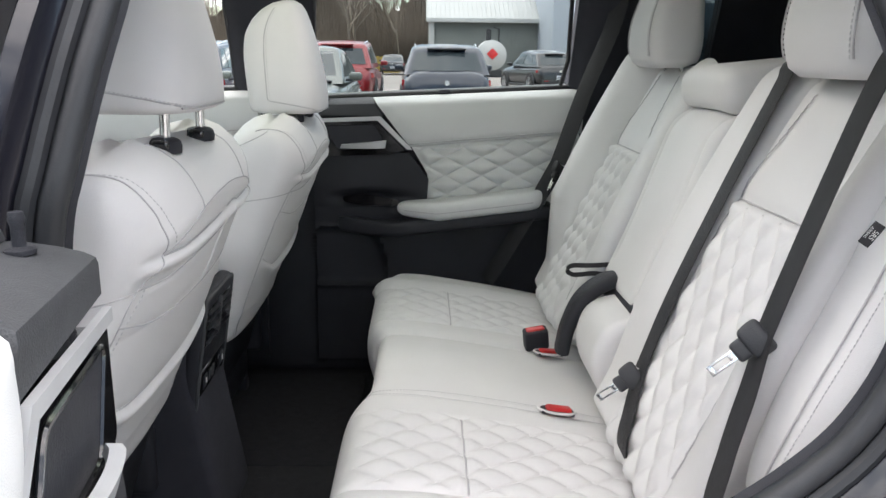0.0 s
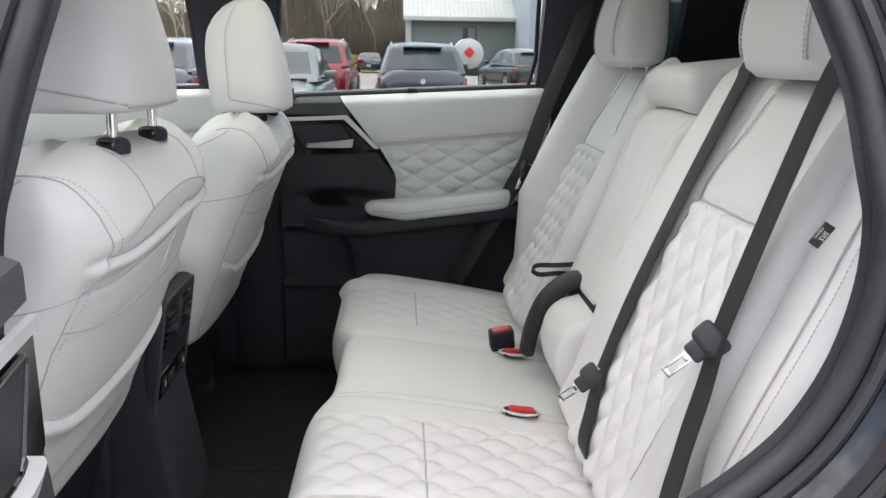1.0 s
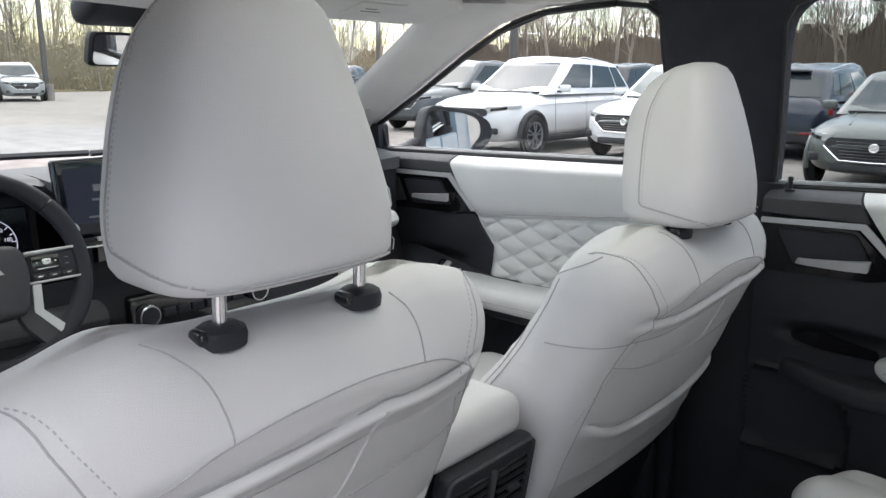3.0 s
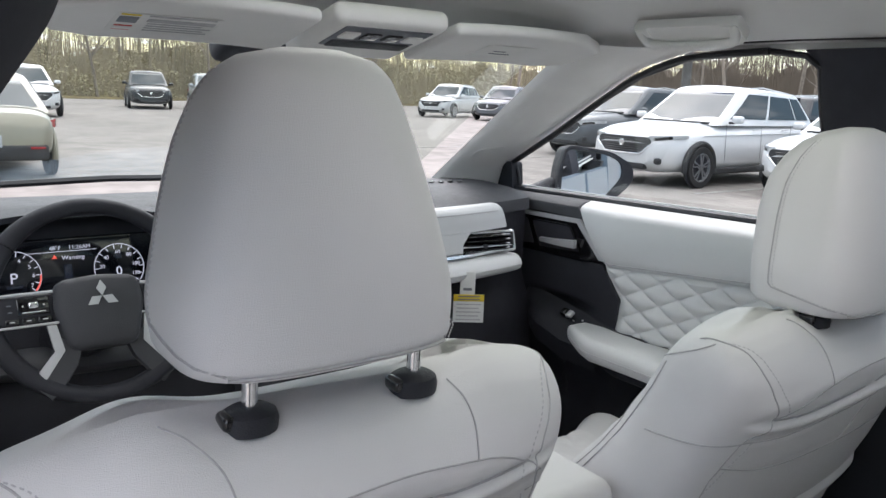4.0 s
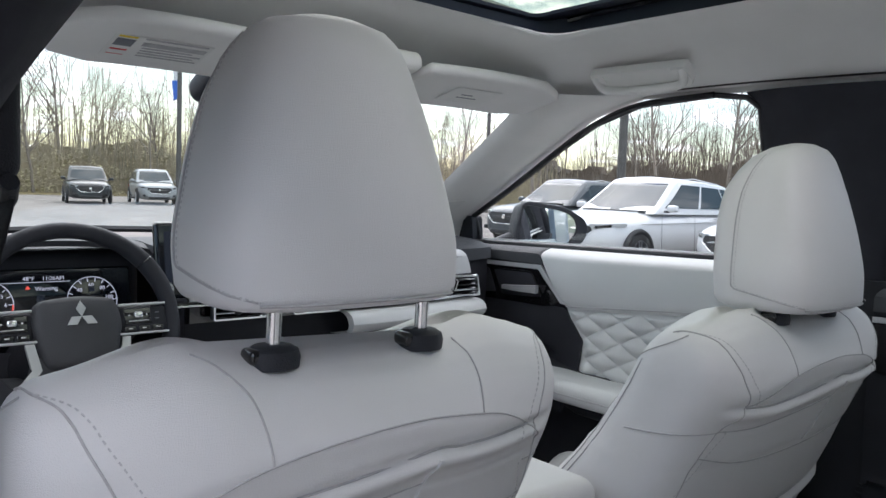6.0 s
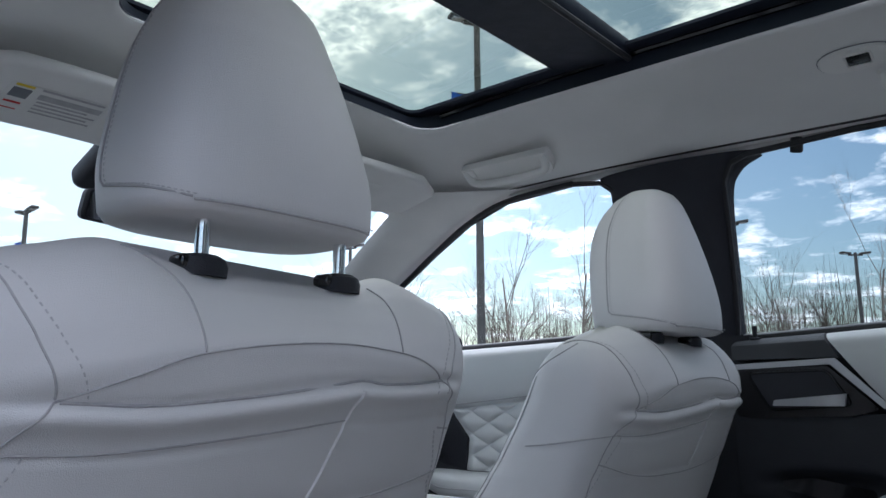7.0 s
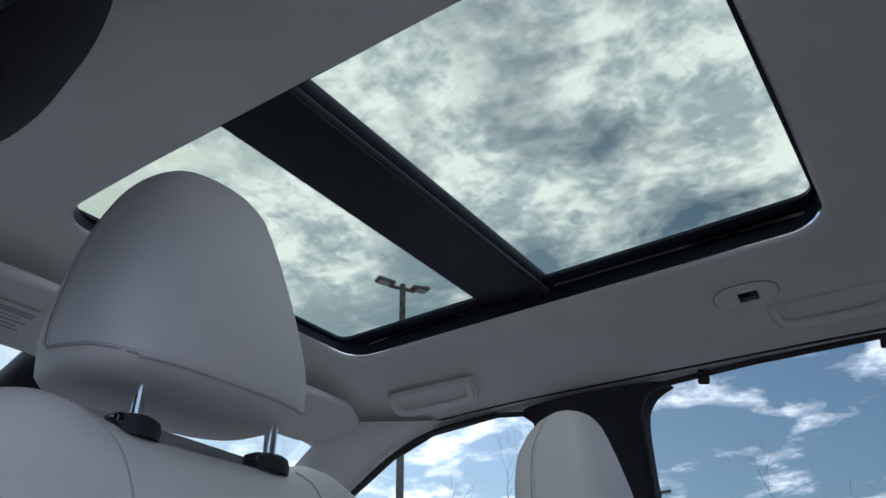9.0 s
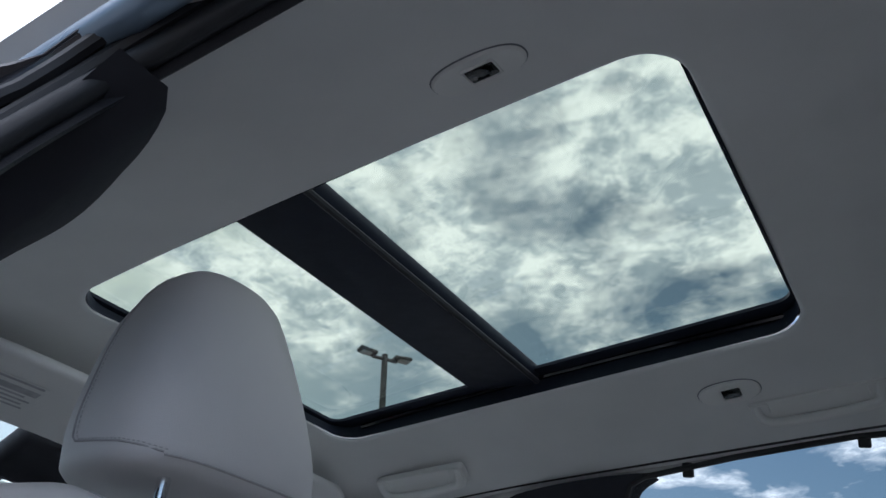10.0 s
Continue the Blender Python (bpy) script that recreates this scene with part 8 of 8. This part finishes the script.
lamp_post(-13.4, 17.5, 12.45, 62, 9.95)
lamp_post(-37.5, 14.4, 9.5, 0, 8.0)
lamp_post(-13.4, 39.2, 9.5, 20, 7.6)
lamp_post(-10.2, 52.0, 9.2, 40, 0)
lamp_post(-33.0, 31.0, 9.5, 10, 0)

# ---- bare trees ----
BARK = material("grey_brown_bark", (0.21, 0.18, 0.15), 0.95, vary=0.3, scale=6, grain=0.8, grain_scale=30, random_tint=0.35)
# haze over the woods ahead is put into this lighter brush colour
TWIG_W = material("haze_pale_brush", (0.30, 0.262, 0.19), 0.95, vary=0.4, scale=0.12)
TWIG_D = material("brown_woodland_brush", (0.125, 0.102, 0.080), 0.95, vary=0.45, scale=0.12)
SHRUB = material("yellow_green_shrub_leaves", (0.31, 0.285, 0.155), 0.9, vary=0.30, scale=0.25)


def bare_tree(seed, hgt, spread=1.0, depth=5, simple=False):
    rnd = random.Random(seed)
    trunk, limbs = Geo(), Geo()

    def grow(p, d, length, r, lev):
        n = 3 if lev > 1 else 5
        pts, q, dd = [p], p.copy(), d.copy()
        for k in range(n):
            dd = (dd + Vector((rnd.uniform(-1, 1), rnd.uniform(-1, 1), rnd.uniform(-0.3, 0.8))) * (0.10 + 0.06 * lev)).normalized()
            q = q + dd * (length / n)
            pts.append(q.copy())
        radii = [r * (1 - 0.65 * k / n) for k in range(n + 1)]
        (trunk if lev == 0 else limbs).join(tube(pts, radii, 7 if lev == 0 else (4 if lev < 3 else 3)))
        if lev >= depth:
            return
        kids = (7 if lev == 0 else 4) if not simple else (5 if lev == 0 else 3)
        for k in range(kids):
            f = rnd.uniform(0.35, 1.0) if lev == 0 else rnd.uniform(0.3, 1.0)
            i = min(n - 1, int(f * n))
            base = pts[i].lerp(pts[i + 1], f * n - i)
            ax = Vector((rnd.uniform(-1, 1), rnd.uniform(-1, 1), 0)).normalized()
            up = rnd.uniform(0.5, 1.3)
            nd = (dd * up + ax * rnd.uniform(0.45, 0.95) * spread).normalized()
            grow(base, nd, length * rnd.uniform(0.42, 0.66), radii[i] * 0.55, lev + 1)

    grow(Vector((0, 0, -0.05)), Vector((0, 0, 1)), hgt * 0.62, hgt * 0.0095, 0)
    return trunk, limbs


models = []
rnd = random.Random(11)
for k, (hg, sp_) in enumerate(((11.5, 0.8), (13.0, 0.65), (10.0, 1.0), (12.0, 0.9))):
    tr_, lb_ = bare_tree(40 + k, hg, sp_, 4)
    t = thing("bare_tree", "leafless grey-brown tree at the edge of the car park", "tree", (0, 0, 0), "bare trees")
    local_part("trunk", tr_, BARK, t)
    local_part("crown", lb_, BARK, t, "fine bare branches")
    models.append(t)
spots = [(-19, 50), (-27, 47), (-33, 44), (-38, 41), (-44, 36), (-47, 30), (-50, 24), (-51, 17), (-53, 11), (-52, 5), (-54, -2), (-53, -9), (-55, -17), (-13, 67), (-9, 70), (-5, 69), (-16, 63), (-23, 58), (-29, 54), (-1, 72), (-36, 50), (-42, 46), (-48, 41), (-54, 33), (-57, 21), (-58, 8), (-58, -5), (-20, 70), (-7, 75), (-12, 76), (-26, 66), (-33, 60), (-40, 56), (3, 82), (8, 84), (14, 82), (20, 86), (27, 84), (34, 80), (-47, 50), (-60, 28), (-60, 15)]
for k, (x, y) in enumerate(spots):
    m = Matrix.Translation((x + rnd.uniform(-1.5, 1.5), y + rnd.uniform(-1.5, 1.5), 0)) @ pose(0, 0, 0, 0, 0, rnd.uniform(0, 360)) @ Matrix.Scale(rnd.uniform(0.98, 1.28) * (1.0 if y > 45 else 0.82), 4)
    if k < 4:
        models[k].matrix_basis = m
    else:
        c = copy_thing(models[k % 4], m)
# the woods behind, one mass of thin stems
woods, woods_side = Geo(), Geo()
small = []
for k in range(5):
    a, b = bare_tree(90 + k, 10.5, 0.75, 4, True)
    a.join(b)
    small.append((np.array(a.v), a.f))
masses = {0: ([], []), 1: ([], [])}
for k in range(240):
    if k % 2:
        x, y = rnd.uniform(-62, 6), rnd.uniform(72, 100)
        if x < -30:
            y -= (-30 - x) * 0.35
    else:
        y = rnd.uniform(-60, 66)
        x = -57 - rnd.uniform(0, 22)
    m = np.array(pose(0, 0, 0, 0, 0, rnd.uniform(0, 360)).to_3x3()) * rnd.uniform(0.85, 1.3)
    v, f = small[k % 5]
    V, F = masses[k % 2]
    off = sum(len(q) for q in V)
    V.append(v @ m.T + np.array((x, y, 0.0)))
    F.extend(tuple(i + off for i in q) for q in f)
for key, g in ((1, woods_side), (0, woods)):
    g.v, g.f = np.concatenate(masses[key][0]).tolist(), masses[key][1]
single("woods", woods_side, TWIG_D, "dense leafless brown woods beside the car park", "woods", kind="stuff")
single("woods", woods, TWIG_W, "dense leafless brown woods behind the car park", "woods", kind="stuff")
# brush under the trees: many thin blades and leaf clumps
brush, brush_side, leaves = Geo(), Geo(), Geo()
for k in range(38000):
    if k % 2:
        x = rnd.uniform(-62, 4)
        y = rnd.uniform(71, 88) - (max(0, -30 - x) * 0.35)
    else:
        y = rnd.uniform(-60, 64)
        x = -53 - rnd.uniform(0, 16)
    hh_ = rnd.uniform(0.5, 4.0) if k % 3 else rnd.uniform(2.5, 6.5)
    dx, dy = rnd.uniform(-0.8, 0.8), rnd.uniform(-0.8, 0.8)
    w_ = rnd.uniform(0.012, 0.035)
    (brush_side if k % 2 else brush).add([(x - w_, y - w_, 0), (x + w_, y + w_, 0), (x + dx, y + dy, hh_)], [(0, 1, 2)])
single("brush", brush_side, TWIG_D, "tangled brown brush beside the car park", "brush", kind="stuff")
single("brush", brush, TWIG_W, "tangled dry brush at the foot of the woods", "brush", kind="stuff")
LEAF = 90000
draw = np.random.default_rng(5)
ly = draw.uniform(-50, 60, LEAF)
lx = -52 - draw.uniform(0, 14, LEAF)
lt = np.where(draw.random(LEAF) < 0.6, 3.0, 6.5) + 1.3 * np.sin(ly * 0.35) + 0.9 * np.sin(ly * 0.93 + 1)
lz = 0.15 + draw.random(LEAF) ** 1.3 * np.maximum(0.6, lt)
la, ls = draw.uniform(0, 6.28, LEAF), draw.uniform(0.035, 0.10, LEAF)
c0 = np.stack((lx, ly, lz), 1)
n1 = np.stack((np.cos(la), np.sin(la), draw.uniform(-0.6, 0.6, LEAF)), 1) * ls[:, None]
n2 = np.stack((-np.sin(la), np.cos(la), draw.uniform(0.2, 1.0, LEAF)), 1) * ls[:, None] * 0.6
leaves.v = np.stack((c0 - n1, c0 + n2, c0 + n1, c0 - n2), 1).reshape(-1, 3).tolist()
leaves.f = [(4 * k, 4 * k + 1, 4 * k + 2, 4 * k + 3) for k in range(LEAF)]
# far masses of woods with ragged tops close the horizon


def ragged(u, hgt):
    return hgt * (0.74 + 0.10 * math.sin(u * 0.31) + 0.07 * math.sin(u * 0.83 + 1) + 0.16 * noise.noise(Vector((u * 1.7, hgt, 0))))


def thin_trunks(count, xs, ys, hs, seed):
    """Many slender leaning trunks, each a tapered three-sided stem."""
    r_ = np.random.default_rng(seed)
    base = np.stack((r_.uniform(*xs, count), r_.uniform(*ys, count), np.zeros(count)), 1)
    h = hs[0] + (hs[1] - hs[0]) * r_.random(count) ** 2.2
    tip = base + np.stack((r_.normal(0, 0.06, count) * h, r_.normal(0, 0.06, count) * h, h), 1)
    w = r_.uniform(0.018, 0.070, count)[:, None]
    ring = [np.array((math.cos(a), math.sin(a), 0.0)) for a in (0.3, 2.4, 4.5)]
    g = Geo()
    g.v = np.stack([base + w * q for q in ring] + [tip + 0.15 * w * q for q in ring], 1).reshape(-1, 3).tolist()
    g.f = [(6 * k + a, 6 * k + b, 6 * k + 3 + b, 6 * k + 3 + a) for k in range(count) for a, b in ((0, 1), (1, 2), (2, 0))]
    return g


single("tree_stems", thin_trunks(5200, (-70, 22), (84, 104), (4.0, 15.0), 3), TWIG_D, "slender leafless stems of the woods beside the car park", "woods", kind="stuff")
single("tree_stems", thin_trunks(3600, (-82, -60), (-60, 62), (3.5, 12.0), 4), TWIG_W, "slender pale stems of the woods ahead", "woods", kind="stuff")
single("woods_far", slab(260, 5, lambda u, v: (-84 + 5 * v + 1.5 * math.sin(u * 60), -80 + 160 * u, ragged(160 * u, 5.2) * v), (-2, 0, 0)), TWIG_W, "far woods ahead of the car park, haze put into their pale colour", "woods", kind="stuff")
single("woods_far", slab(260, 5, lambda u, v: (-100 + 150 * u, 106 - 4 * v + 1.5 * math.sin(u * 60), ragged(150 * u, 7.5 + 4.5 / (1 + math.exp(-(150 * u - 74) / 4))) * v), (0, 2, 0)), TWIG_D, "hazy far woods beside the car park", "woods", kind="stuff")
single("shrubs", leaves, SHRUB, "budding yellow-green shrubs before the woods", "shrubs", kind="stuff")
